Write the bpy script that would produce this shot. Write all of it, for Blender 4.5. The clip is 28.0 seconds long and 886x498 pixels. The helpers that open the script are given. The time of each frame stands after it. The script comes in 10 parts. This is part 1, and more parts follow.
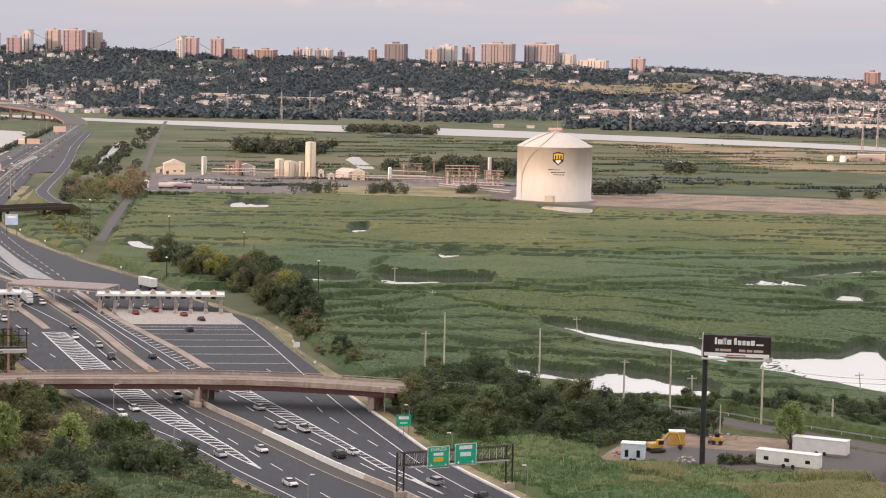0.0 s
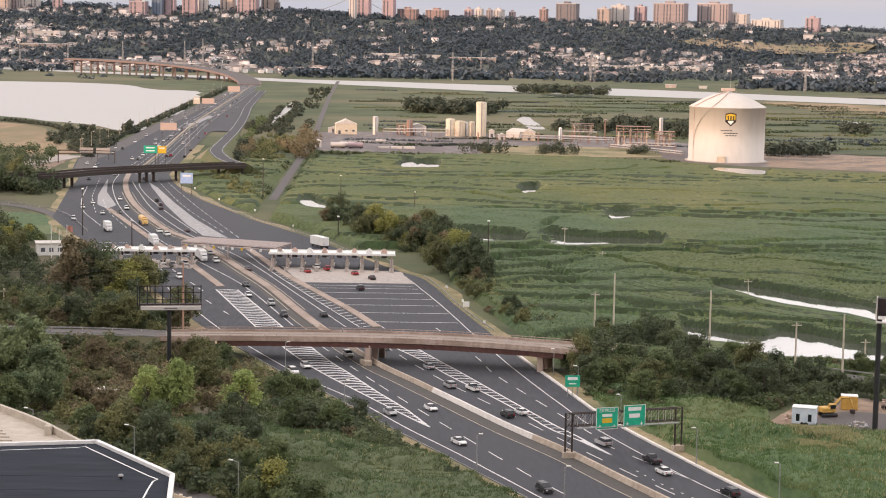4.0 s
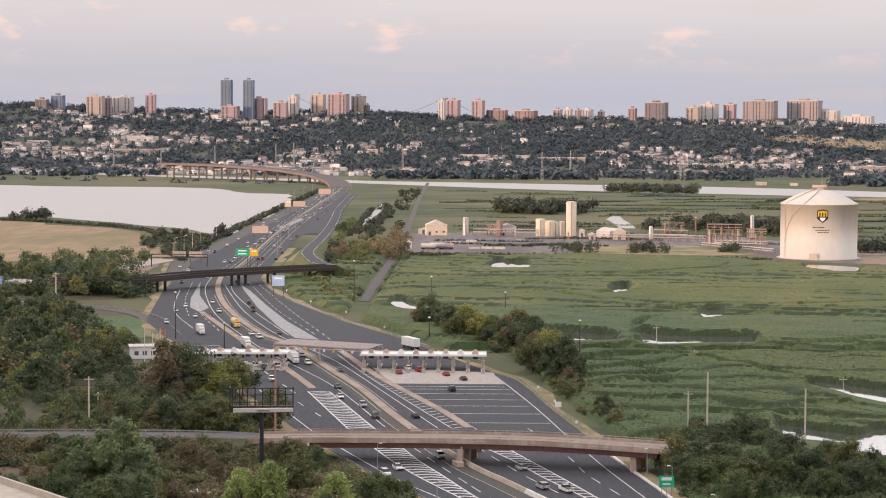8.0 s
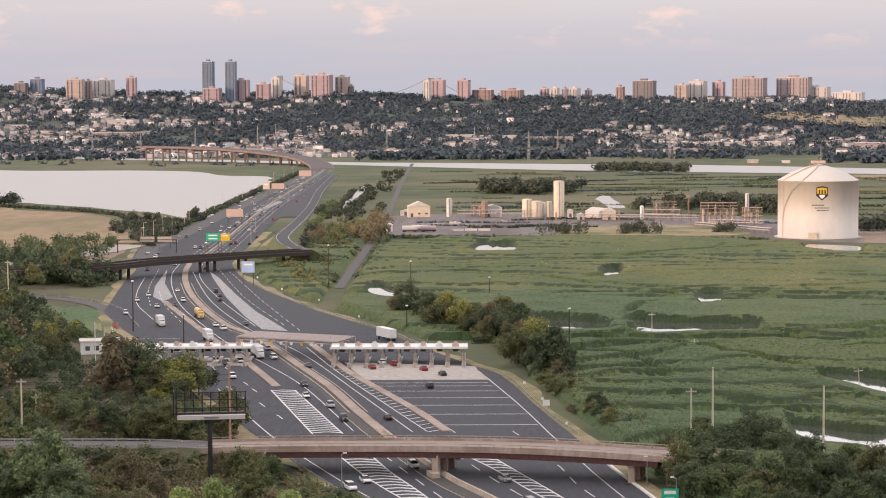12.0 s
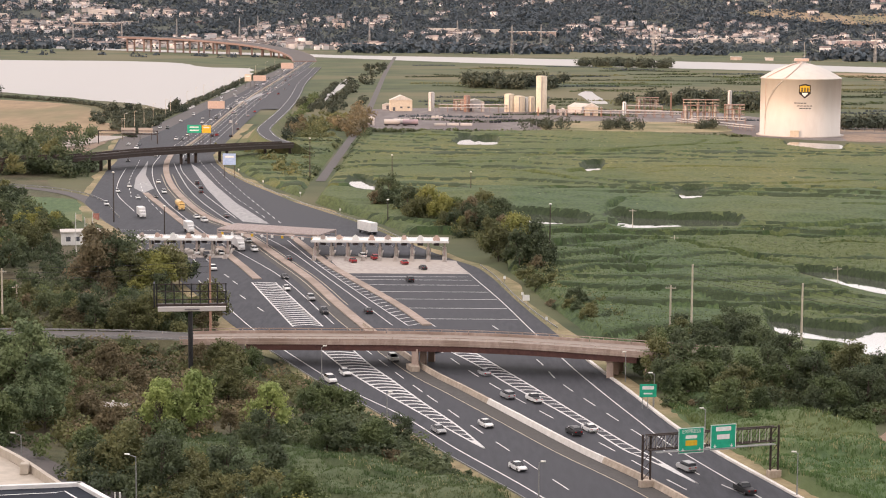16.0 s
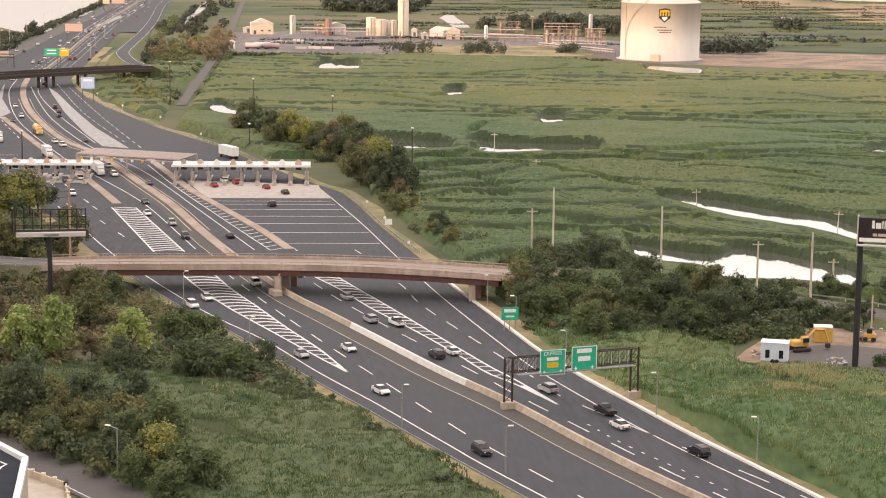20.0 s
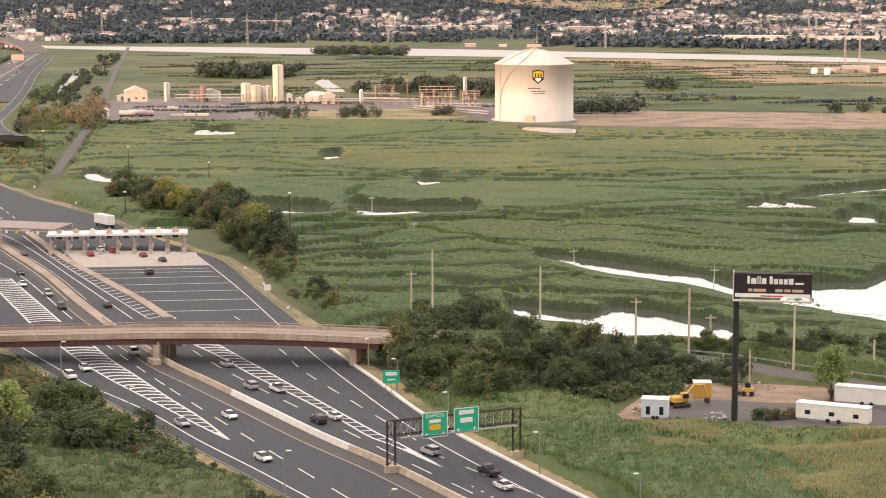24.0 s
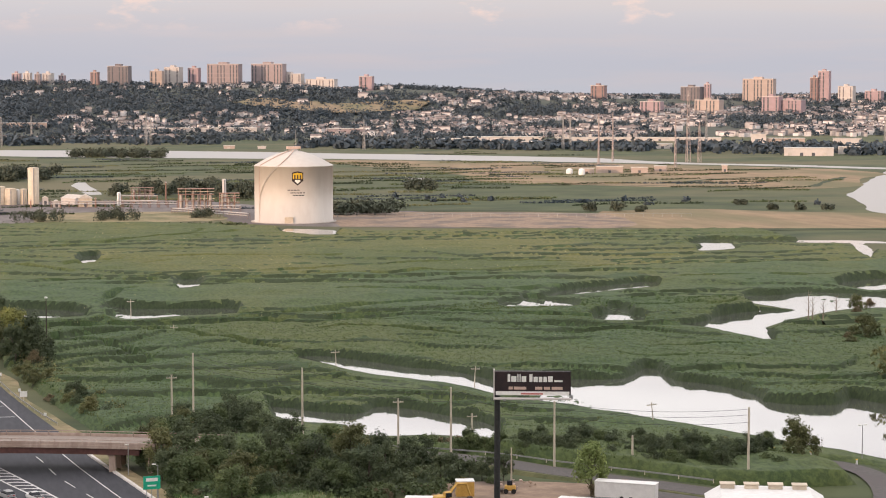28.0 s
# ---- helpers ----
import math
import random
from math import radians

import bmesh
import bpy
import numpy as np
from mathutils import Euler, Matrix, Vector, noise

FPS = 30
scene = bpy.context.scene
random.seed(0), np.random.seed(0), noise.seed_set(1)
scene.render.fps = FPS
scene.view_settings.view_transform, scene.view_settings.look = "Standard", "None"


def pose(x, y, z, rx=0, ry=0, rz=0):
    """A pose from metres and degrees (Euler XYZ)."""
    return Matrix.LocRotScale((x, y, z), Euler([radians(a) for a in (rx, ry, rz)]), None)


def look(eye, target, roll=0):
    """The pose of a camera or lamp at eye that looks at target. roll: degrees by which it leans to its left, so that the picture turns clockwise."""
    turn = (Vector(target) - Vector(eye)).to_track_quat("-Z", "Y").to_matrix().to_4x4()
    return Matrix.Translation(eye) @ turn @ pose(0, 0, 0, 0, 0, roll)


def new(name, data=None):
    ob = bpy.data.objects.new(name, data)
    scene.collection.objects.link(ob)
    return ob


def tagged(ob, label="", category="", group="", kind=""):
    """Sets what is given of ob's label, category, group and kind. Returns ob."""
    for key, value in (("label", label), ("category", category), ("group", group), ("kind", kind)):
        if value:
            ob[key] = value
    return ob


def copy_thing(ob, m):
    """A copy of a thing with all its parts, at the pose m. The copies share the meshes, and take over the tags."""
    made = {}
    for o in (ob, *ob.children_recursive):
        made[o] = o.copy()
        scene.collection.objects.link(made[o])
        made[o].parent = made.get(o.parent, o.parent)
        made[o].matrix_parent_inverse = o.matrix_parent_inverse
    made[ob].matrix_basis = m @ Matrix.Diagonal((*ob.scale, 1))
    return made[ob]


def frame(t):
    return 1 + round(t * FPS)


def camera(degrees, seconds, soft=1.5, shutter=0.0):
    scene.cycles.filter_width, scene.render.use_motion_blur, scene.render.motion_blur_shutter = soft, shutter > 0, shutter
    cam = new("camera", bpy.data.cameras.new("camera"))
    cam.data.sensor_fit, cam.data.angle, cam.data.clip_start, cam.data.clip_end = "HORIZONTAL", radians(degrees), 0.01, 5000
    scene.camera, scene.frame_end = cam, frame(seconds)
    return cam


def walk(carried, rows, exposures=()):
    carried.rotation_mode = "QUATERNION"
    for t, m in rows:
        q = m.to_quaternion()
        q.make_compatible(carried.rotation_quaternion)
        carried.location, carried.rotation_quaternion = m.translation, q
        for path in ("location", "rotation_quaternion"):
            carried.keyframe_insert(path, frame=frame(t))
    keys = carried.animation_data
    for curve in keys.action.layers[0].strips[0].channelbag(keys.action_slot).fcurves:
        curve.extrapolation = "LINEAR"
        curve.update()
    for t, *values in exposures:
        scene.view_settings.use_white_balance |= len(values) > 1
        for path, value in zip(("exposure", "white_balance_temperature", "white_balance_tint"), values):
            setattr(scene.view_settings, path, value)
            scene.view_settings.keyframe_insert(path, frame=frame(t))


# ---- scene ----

# The camera: one lens, a high stand over the road, panning by hand.
cam = camera(24.897, 28.0, soft=1.05)
PATH = [
    (0.0, pose(-2.87, -62.75, 87.47, 84.7096, -1.1203, -6.4828)),
    (0.5, pose(-2.87, -62.75, 87.47, 84.6138, -1.1903, -6.3771)),
    (1.0, pose(-2.87, -62.75, 87.47, 84.4280, -1.0994, -6.3078)),
    (1.5, pose(-2.87, -62.75, 87.47, 84.1607, -1.1872, -6.2511)),
    (2.0, pose(-2.87, -62.75, 87.47, 83.8704, -1.0385, -6.1368)),
    (2.5, pose(-2.87, -62.75, 87.47, 83.5180, -0.9574, -5.6098)),
    (3.0, pose(-2.87, -62.75, 87.47, 83.2548, -0.9823, -4.5237)),
    (3.5, pose(-2.87, -62.75, 87.47, 83.2282, -1.1669, -3.0739)),
    (4.0, pose(-2.87, -62.75, 87.47, 83.4867, -1.0160, -1.6185)),
    (4.5, pose(-2.87, -62.75, 87.47, 83.9626, -0.8360, -0.3839)),
    (6.5, pose(-2.87, -62.75, 87.47, 85.7727, -0.0529, 1.5356)),
    (7.0, pose(-2.87, -62.75, 87.47, 86.0645, -0.1514, 1.4684)),
    (7.5, pose(-2.87, -62.75, 87.47, 86.2462, -0.2301, 1.1899)),
    (8.0, pose(-2.87, -62.75, 87.47, 86.3254, -0.2503, 0.9133)),
    (8.5, pose(-2.87, -62.75, 87.47, 86.3684, -0.3026, 0.7100)),
    (9.0, pose(-2.87, -62.75, 87.47, 86.4339, -0.3335, 0.7054)),
    (9.1, pose(-2.87, -62.75, 87.47, 86.4408, -0.3356, 0.7285)),
    (9.2, pose(-2.87, -62.75, 87.47, 86.4457, -0.3367, 0.7602)),
    (9.3, pose(-2.85, -62.32, 87.44, 86.4485, -0.3359, 0.7992)),
    (9.4, pose(-2.70, -59.29, 87.27, 86.4490, -0.3325, 0.8445)),
    (9.5, pose(-2.52, -55.74, 87.06, 86.4470, -0.3254, 0.8947)),
    (9.6, pose(-2.34, -52.20, 86.85, 86.4439, -0.3162, 0.9554)),
    (9.7, pose(-2.16, -48.65, 86.64, 86.4399, -0.3053, 1.0272)),
    (9.8, pose(-1.98, -45.11, 86.43, 86.4328, -0.2908, 1.1022)),
    (9.9, pose(-1.80, -41.56, 86.22, 86.4205, -0.2705, 1.1722)),
    (10.0, pose(-1.62, -38.02, 86.01, 86.4007, -0.2423, 1.2293)),
    (10.1, pose(-1.45, -34.47, 85.80, 86.3729, -0.2028, 1.2752)),
    (10.2, pose(-1.27, -30.93, 85.59, 86.3385, -0.1533, 1.3154)),
    (10.3, pose(-1.09, -27.38, 85.38, 86.2985, -0.0991, 1.3470)),
    (10.4, pose(-0.91, -23.84, 85.17, 86.2538, -0.0454, 1.3673)),
    (10.5, pose(-0.73, -20.29, 84.97, 86.2056, 0.0024, 1.3736)),
    (10.6, pose(-0.55, -16.75, 84.76, 86.1494, 0.0461, 1.3647)),
    (10.7, pose(-0.37, -13.20, 84.55, 86.0846, 0.0892, 1.3423)),
    (10.8, pose(-0.19, -9.66, 84.34, 86.0178, 0.1291, 1.3083)),
    (10.9, pose(-0.01, -6.12, 84.13, 85.9553, 0.1633, 1.2645)),
    (11.0, pose(0.07, -4.43, 84.03, 85.9036, 0.1893, 1.2125)),
    (11.5, pose(0.07, -4.43, 84.03, 85.7646, 0.2132, 0.8191)),
    (12.0, pose(0.07, -4.43, 84.03, 85.8081, 0.2838, 0.5423)),
    (12.5, pose(0.07, -4.43, 84.03, 85.9064, 0.2765, 0.4168)),
    (14.5, pose(0.07, -4.43, 84.03, 85.1845, -0.0069, -0.0624)),
    (15.0, pose(0.07, -4.43, 84.03, 84.5526, -0.2038, -0.1319)),
    (15.5, pose(0.07, -4.43, 84.03, 83.7363, -0.3399, -0.0789)),
    (16.0, pose(0.07, -4.43, 84.03, 82.7916, -0.3443, 0.0673)),
    (16.5, pose(0.07, -4.43, 84.03, 81.9164, -0.3947, 0.2131)),
    (17.0, pose(0.07, -4.43, 84.03, 81.3808, -0.3928, 0.0495)),
    (17.5, pose(0.07, -4.43, 84.03, 81.1146, -0.4321, -0.4538)),
    (18.0, pose(0.07, -4.43, 84.03, 81.0492, -0.5290, -1.1802)),
    (18.5, pose(0.07, -4.43, 84.03, 81.0312, -0.6170, -2.0055)),
    (19.0, pose(0.07, -4.43, 84.03, 80.9497, -0.6672, -2.7909)),
    (19.5, pose(0.07, -4.43, 84.03, 80.8039, -0.6518, -3.3916)),
    (20.0, pose(0.07, -4.43, 84.03, 80.6604, -0.6866, -3.8501)),
    (20.5, pose(0.07, -4.43, 84.03, 80.4625, -0.6838, -4.1988)),
    (22.5, pose(0.07, -4.43, 84.03, 79.7869, -0.2815, -4.8716)),
    (23.0, pose(0.07, -4.43, 84.03, 80.2943, -0.2024, -5.3020)),
    (23.5, pose(0.07, -4.43, 84.03, 81.2568, -0.0111, -6.1753)),
    (24.0, pose(0.07, -4.43, 84.03, 82.4838, 0.0424, -7.4444)),
    (24.5, pose(0.07, -4.43, 84.03, 83.7675, 0.2160, -8.9691)),
    (25.0, pose(0.07, -4.43, 84.03, 84.8658, 0.2368, -10.4811)),
    (25.5, pose(0.07, -4.43, 84.03, 85.4903, 0.2617, -11.7540)),
    (26.0, pose(0.07, -4.43, 84.03, 85.6109, 0.0649, -12.7350)),
    (26.5, pose(0.07, -4.43, 84.03, 85.3897, -0.1893, -13.4836)),
    (27.0, pose(0.07, -4.43, 84.03, 85.1820, -0.3107, -14.0413)),
    (27.5, pose(0.07, -4.43, 84.03, 85.2119, -0.1808, -14.2863)),
    (28.0, pose(0.07, -4.43, 84.03, 85.3678, 0.0223, -14.2970)),
]
walk(cam, PATH, exposures=[(0.0, 0.22, 6520, 14), (4.0, 0.31, 6570, 14), (7.0, 0.17, 6450, 15), (12.0, 0.18, 6450, 15), (14.5, 0.30, 6500, 16), (17.0, 0.44, 6830, 15), (24.0, 0.54, 7130, 15), (25.0, 0.29, 6800, 14), (26.0, 0.15, 6550, 13), (28.0, 0.17, 6500, 13)])

# ---- light: a low evening sun behind the stand, under a veiled sky ----
world = bpy.data.worlds.new("evening_sky")
scene.world = world
world.use_nodes = True
wn, wl = world.node_tree.nodes, world.node_tree.links
wn.clear()
SUN_ELEV, SUN_AZ = 5.0, 238.0      # degrees; azimuth clockwise from +y


def wnode(kind, **vals):
    n = wn.new(kind)
    for key, v in vals.items():
        n.inputs[key].default_value = v
    return n


sky = wn.new("ShaderNodeTexSky")
sky.sky_type, sky.sun_disc = "NISHITA", False
sky.sun_elevation, sky.sun_rotation = radians(SUN_ELEV), radians(SUN_AZ)
sky.air_density, sky.dust_density, sky.ozone_density = 1.0, 2.0, 1.5
wc = wn.new("ShaderNodeTexCoord")
wsep = wn.new("ShaderNodeSeparateXYZ")
wl.new(wc.outputs["Generated"], wsep.inputs[0])
# thin high cloud: a grey-lilac veil, paler and pinker higher up
ramp = wn.new("ShaderNodeValToRGB")
ramp.color_ramp.elements[0].position, ramp.color_ramp.elements[0].color = 0.0, (0.47, 0.485, 0.54, 1)
ramp.color_ramp.elements[1].position, ramp.color_ramp.elements[1].color = 0.60, (1.36, 1.29, 1.25, 1)
for pos, col in ((0.012, (0.455, 0.472, 0.54, 1)), (0.030, (0.485, 0.485, 0.545, 1)), (0.048, (0.575, 0.545, 0.575, 1)), (0.075, (0.66, 0.605, 0.61, 1)), (0.15, (0.92, 0.87, 0.85, 1))):
    e = ramp.color_ramp.elements.new(pos)
    e.color = col
wl.new(wsep.outputs["Z"], ramp.inputs[0])
# soft streaks of cloud, drawn out along the horizon
wmap = wn.new("ShaderNodeMapping")
wmap.inputs["Scale"].default_value = (5.0, 5.0, 60.0)
wl.new(wc.outputs["Generated"], wmap.inputs[0])
streak = wnode("ShaderNodeTexNoise", Scale=1.6, Detail=6.0, Roughness=0.55)
wl.new(wmap.outputs[0], streak.inputs["Vector"])
sramp = wn.new("ShaderNodeValToRGB")
sramp.color_ramp.elements[0].position, sramp.color_ramp.elements[1].position = 0.46, 0.72
wl.new(streak.outputs[0], sramp.inputs[0])
veil = wn.new("ShaderNodeMixRGB")
veil.inputs[2].default_value = (0.56, 0.50, 0.515, 1)
sfac = wn.new("ShaderNodeMath")
sfac.operation = "MULTIPLY"
sfac.inputs[1].default_value = 0.55
wl.new(sramp.outputs[0], sfac.inputs[0])
wl.new(sfac.outputs[0], veil.inputs[0])
wl.new(ramp.outputs[0], veil.inputs[1])
# small pink cumulus low over the ridge
puffmap = wn.new("ShaderNodeMapping")
puffmap.inputs["Scale"].default_value = (14.0, 14.0, 34.0)
puffmap.inputs["Location"].default_value = (0.35, 0.0, 0.2)
wl.new(wc.outputs["Generated"], puffmap.inputs[0])
puff = wnode("ShaderNodeTexNoise", Scale=1.3, Detail=8.0, Roughness=0.6)
wl.new(puffmap.outputs[0], puff.inputs["Vector"])
pramp = wn.new("ShaderNodeValToRGB")
pramp.color_ramp.elements[0].position, pramp.color_ramp.elements[1].position = 0.565, 0.65
wl.new(puff.outputs[0], pramp.inputs[0])
band = wn.new("ShaderNodeValToRGB")
band.color_ramp.elements[0].position, band.color_ramp.elements[0].color = 0.026, (0, 0, 0, 1)
band.color_ramp.elements[1].position, band.color_ramp.elements[1].color = 0.095, (0, 0, 0, 1)
for pos in (0.036, 0.066):
    e = band.color_ramp.elements.new(pos)
    e.color = (0.75, 0.75, 0.75, 1)
wl.new(wsep.outputs["Z"], band.inputs[0])
pfac = wn.new("ShaderNodeMath")
pfac.operation = "MULTIPLY"
wl.new(pramp.outputs[0], pfac.inputs[0])
wl.new(band.outputs[0], pfac.inputs[1])
cum = wn.new("ShaderNodeMixRGB")
cum.inputs[2].default_value = (0.84, 0.62, 0.56, 1)
wl.new(pfac.outputs[0], cum.inputs[0])
wl.new(veil.outputs[0], cum.inputs[1])
bg_sky, bg_veil, add = wn.new("ShaderNodeBackground"), wn.new("ShaderNodeBackground"), wn.new("ShaderNodeAddShader")
bg_sky.inputs["Strength"].default_value = 0.05
bg_veil.inputs["Strength"].default_value = 0.97
wl.new(sky.outputs[0], bg_sky.inputs[0])
wl.new(cum.outputs[0], bg_veil.inputs[0])
wl.new(bg_sky.outputs[0], add.inputs[0])
wl.new(bg_veil.outputs[0], add.inputs[1])
wl.new(add.outputs[0], wn.new("ShaderNodeOutputWorld").inputs[0])

sun_data = bpy.data.lights.new("sun", "SUN")
sun_data.energy, sun_data.angle, sun_data.color = 2.9, radians(1.2), (1.0, 0.68, 0.47)
sun = new("sun", sun_data)
SUN_DIR = Vector((math.sin(radians(SUN_AZ)) * math.cos(radians(SUN_ELEV)), math.cos(radians(SUN_AZ)) * math.cos(radians(SUN_ELEV)), math.sin(radians(SUN_ELEV))))
sun.matrix_world = look(SUN_DIR * 400, (0, 0, 0))

# ---- materials ----
def mat(name, a, b, scale=1.0, rough=0.8, metal=0.0, bump=0.15, c=None, scale2=None, vary=0.0, coords="Position", island=0.0, stretch=None, detail=5.0):
    """Two colours mixed by a fine noise, a third by a broad one; relief from the fine noise."""
    m = bpy.data.materials.new(name)
    m.use_nodes = True
    n, l = m.node_tree.nodes, m.node_tree.links
    p = n["Principled BSDF"]
    p.inputs["Roughness"].default_value, p.inputs["Metallic"].default_value = rough, metal
    if coords == "Position":
        vec = n.new("ShaderNodeNewGeometry").outputs["Position"]
    else:
        vec = n.new("ShaderNodeTexCoord").outputs["Object"]
    if stretch:
        mp = n.new("ShaderNodeMapping")
        mp.inputs["Scale"].default_value = stretch
        l.new(vec, mp.inputs[0])
        vec = mp.outputs[0]
    t = n.new("ShaderNodeTexNoise")
    t.inputs["Scale"].default_value, t.inputs["Detail"].default_value, t.inputs["Roughness"].default_value = scale, detail, 0.62
    l.new(vec, t.inputs["Vector"])
    r = n.new("ShaderNodeValToRGB")
    r.color_ramp.elements[0].position, r.color_ramp.elements[1].position = 0.36, 0.66
    r.color_ramp.elements[0].color, r.color_ramp.elements[1].color = (*a, 1), (*b, 1)
    l.new(t.outputs[0], r.inputs[0])
    col = r.outputs[0]
    if c:
        t2 = n.new("ShaderNodeTexNoise")
        t2.inputs["Scale"].default_value, t2.inputs["Detail"].default_value = scale2 or scale * 0.08, 4.0
        l.new(vec, t2.inputs["Vector"])
        r2 = n.new("ShaderNodeValToRGB")
        r2.color_ramp.elements[0].position, r2.color_ramp.elements[1].position = 0.45, 0.62
        l.new(t2.outputs[0], r2.inputs[0])
        mx = n.new("ShaderNodeMixRGB")
        l.new(r2.outputs[0], mx.inputs[0])
        l.new(col, mx.inputs[1])
        mx.inputs[2].default_value = (*c, 1)
        col = mx.outputs[0]
    if vary or island:
        hs = n.new("ShaderNodeHueSaturation")
        mr = n.new("ShaderNodeMapRange")
        amount = vary or island
        mr.inputs["To Min"].default_value, mr.inputs["To Max"].default_value = 1 - amount, 1 + amount
        src = n.new("ShaderNodeObjectInfo").outputs["Random"] if vary else n.new("ShaderNodeNewGeometry").outputs["Random Per Island"]
        l.new(src, mr.inputs["Value"])
        l.new(mr.outputs[0], hs.inputs["Value"])
        l.new(col, hs.inputs["Color"])
        col = hs.outputs[0]
    l.new(col, p.inputs["Base Color"])
    if bump:
        b_ = n.new("ShaderNodeBump")
        b_.inputs["Strength"].default_value = bump
        b_.inputs["Distance"].default_value = 0.3 / max(scale, 0.3)
        l.new(t.outputs[0], b_.inputs["Height"])
        l.new(b_.outputs[0], p.inputs["Normal"])
    return m


def leafy(m, share=0.35):
    """Lets part of the light through thin leaves."""
    n, l = m.node_tree.nodes, m.node_tree.links
    p = n["Principled BSDF"]
    tr, mx = n.new("ShaderNodeBsdfTranslucent"), n.new("ShaderNodeMixShader")
    l.new(p.inputs["Base Color"].links[0].from_socket, tr.inputs["Color"])
    mx.inputs[0].default_value = share
    l.new(p.outputs[0], mx.inputs[1])
    l.new(tr.outputs[0], mx.inputs[2])
    l.new(mx.outputs[0], n["Material Output"].inputs["Surface"])
    return m


def by_tree(m, hue=0.022, value=0.24):
    """Each tree a little yellower or greener, lighter or darker than the next."""
    n, l = m.node_tree.nodes, m.node_tree.links
    p = n["Principled BSDF"]
    src = p.inputs["Base Color"].links[0].from_socket
    r, hs = n.new("ShaderNodeObjectInfo"), n.new("ShaderNodeHueSaturation")
    for lo, hi, key in ((0.5 - hue, 0.5 + hue * 0.4, "Hue"), (1 + value, 1 - value, "Value")):
        mr = n.new("ShaderNodeMapRange")
        mr.inputs["To Min"].default_value, mr.inputs["To Max"].default_value = lo, hi
        l.new(r.outputs["Random"], mr.inputs["Value"])
        l.new(mr.outputs[0], hs.inputs[key])
    l.new(src, hs.inputs["Color"])
    l.new(hs.outputs[0], p.inputs["Base Color"])
    return m


M = {}
M["asphalt"] = mat("asphalt", (0.031, 0.0325, 0.040), (0.051, 0.053, 0.064), 0.9, 0.85, c=(0.045, 0.0465, 0.055), scale2=0.02, stretch=(1, 0.16, 1), bump=0.1)
M["asphalt_old"] = mat("worn_asphalt", (0.085, 0.078, 0.076), (0.12, 0.108, 0.103), 1.2, 0.88, c=(0.10, 0.088, 0.085), scale2=0.06)
M["shoulder"] = mat("shoulder_asphalt", (0.062, 0.058, 0.056), (0.088, 0.081, 0.077), 1.0, 0.9, c=(0.075, 0.068, 0.062), scale2=0.04)
M["paint"] = mat("road_paint", (0.48, 0.47, 0.46), (0.74, 0.73, 0.72), 1.6, 0.6, bump=0.0, c=(0.60, 0.58, 0.56), scale2=0.3)
M["yellow_paint"] = mat("yellow_line", (0.40, 0.34, 0.24), (0.50, 0.44, 0.33), 1.6, 0.6, bump=0.0)
M["concrete"] = mat("pale_concrete", (0.32, 0.28, 0.255), (0.45, 0.405, 0.37), 0.7, 0.85, c=(0.40, 0.35, 0.31), scale2=0.05)
M["gore"] = mat("gore_concrete", (0.27, 0.265, 0.265), (0.38, 0.37, 0.37), 0.7, 0.85, c=(0.31, 0.30, 0.30), scale2=0.06, stretch=(1, 0.3, 1))
M["barrier"] = mat("barrier_concrete", (0.36, 0.29, 0.23), (0.50, 0.42, 0.34), 0.9, 0.85, vary=0.10)
M["barrier_new"] = mat("new_barrier_concrete", (0.62, 0.58, 0.54), (0.74, 0.70, 0.66), 0.9, 0.8, vary=0.06)
M["island"] = mat("island_concrete", (0.30, 0.235, 0.195), (0.40, 0.32, 0.27), 0.6, 0.9, c=(0.27, 0.21, 0.17), scale2=0.07)
M["bridge_rail"] = mat("bridge_parapet", (0.34, 0.255, 0.215), (0.48, 0.38, 0.325), 0.8, 0.85, c=(0.30, 0.22, 0.18), scale2=0.12, stretch=(1, 1, 0.3))
M["bridge_deck"] = mat("bridge_deck_concrete", (0.25, 0.205, 0.175), (0.34, 0.285, 0.245), 0.9, 0.88, c=(0.29, 0.24, 0.205), scale2=0.1)
M["viaduct"] = mat("red_brown_viaduct", (0.19, 0.135, 0.125), (0.27, 0.20, 0.187), 0.3, 0.85, c=(0.22, 0.16, 0.15), scale2=0.03)
M["girder"] = mat("rust_red_girder", (0.075, 0.030, 0.027), (0.13, 0.055, 0.045), 0.9, 0.6, c=(0.095, 0.04, 0.034), scale2=0.15)
M["dark_steel"] = mat("dark_brown_steel", (0.035, 0.025, 0.022), (0.065, 0.045, 0.038), 2.0, 0.55, metal=0.2, bump=0.05)
M["black_steel"] = mat("black_steel", (0.012, 0.013, 0.016), (0.028, 0.028, 0.032), 2.0, 0.5, bump=0.05)
M["grey_steel"] = mat("grey_galvanised_steel", (0.26, 0.26, 0.26), (0.38, 0.38, 0.38), 3.0, 0.5, metal=0.4, bump=0.05)
M["pink_truss"] = mat("faded_red_truss", (0.34, 0.275, 0.255), (0.46, 0.385, 0.36), 1.2, 0.7)
M["wood_pole"] = mat("weathered_pole", (0.44, 0.385, 0.31), (0.62, 0.55, 0.45), 2.5, 0.9, stretch=(1, 1, 0.1), vary=0.15)
M["red_pole"] = mat("reddish_pole", (0.34, 0.19, 0.14), (0.46, 0.28, 0.21), 2.0, 0.85, stretch=(1, 1, 0.1))
M["white"] = mat("white_paint", (0.70, 0.69, 0.67), (0.80, 0.79, 0.77), 0.8, 0.55, bump=0.04, vary=0.04)
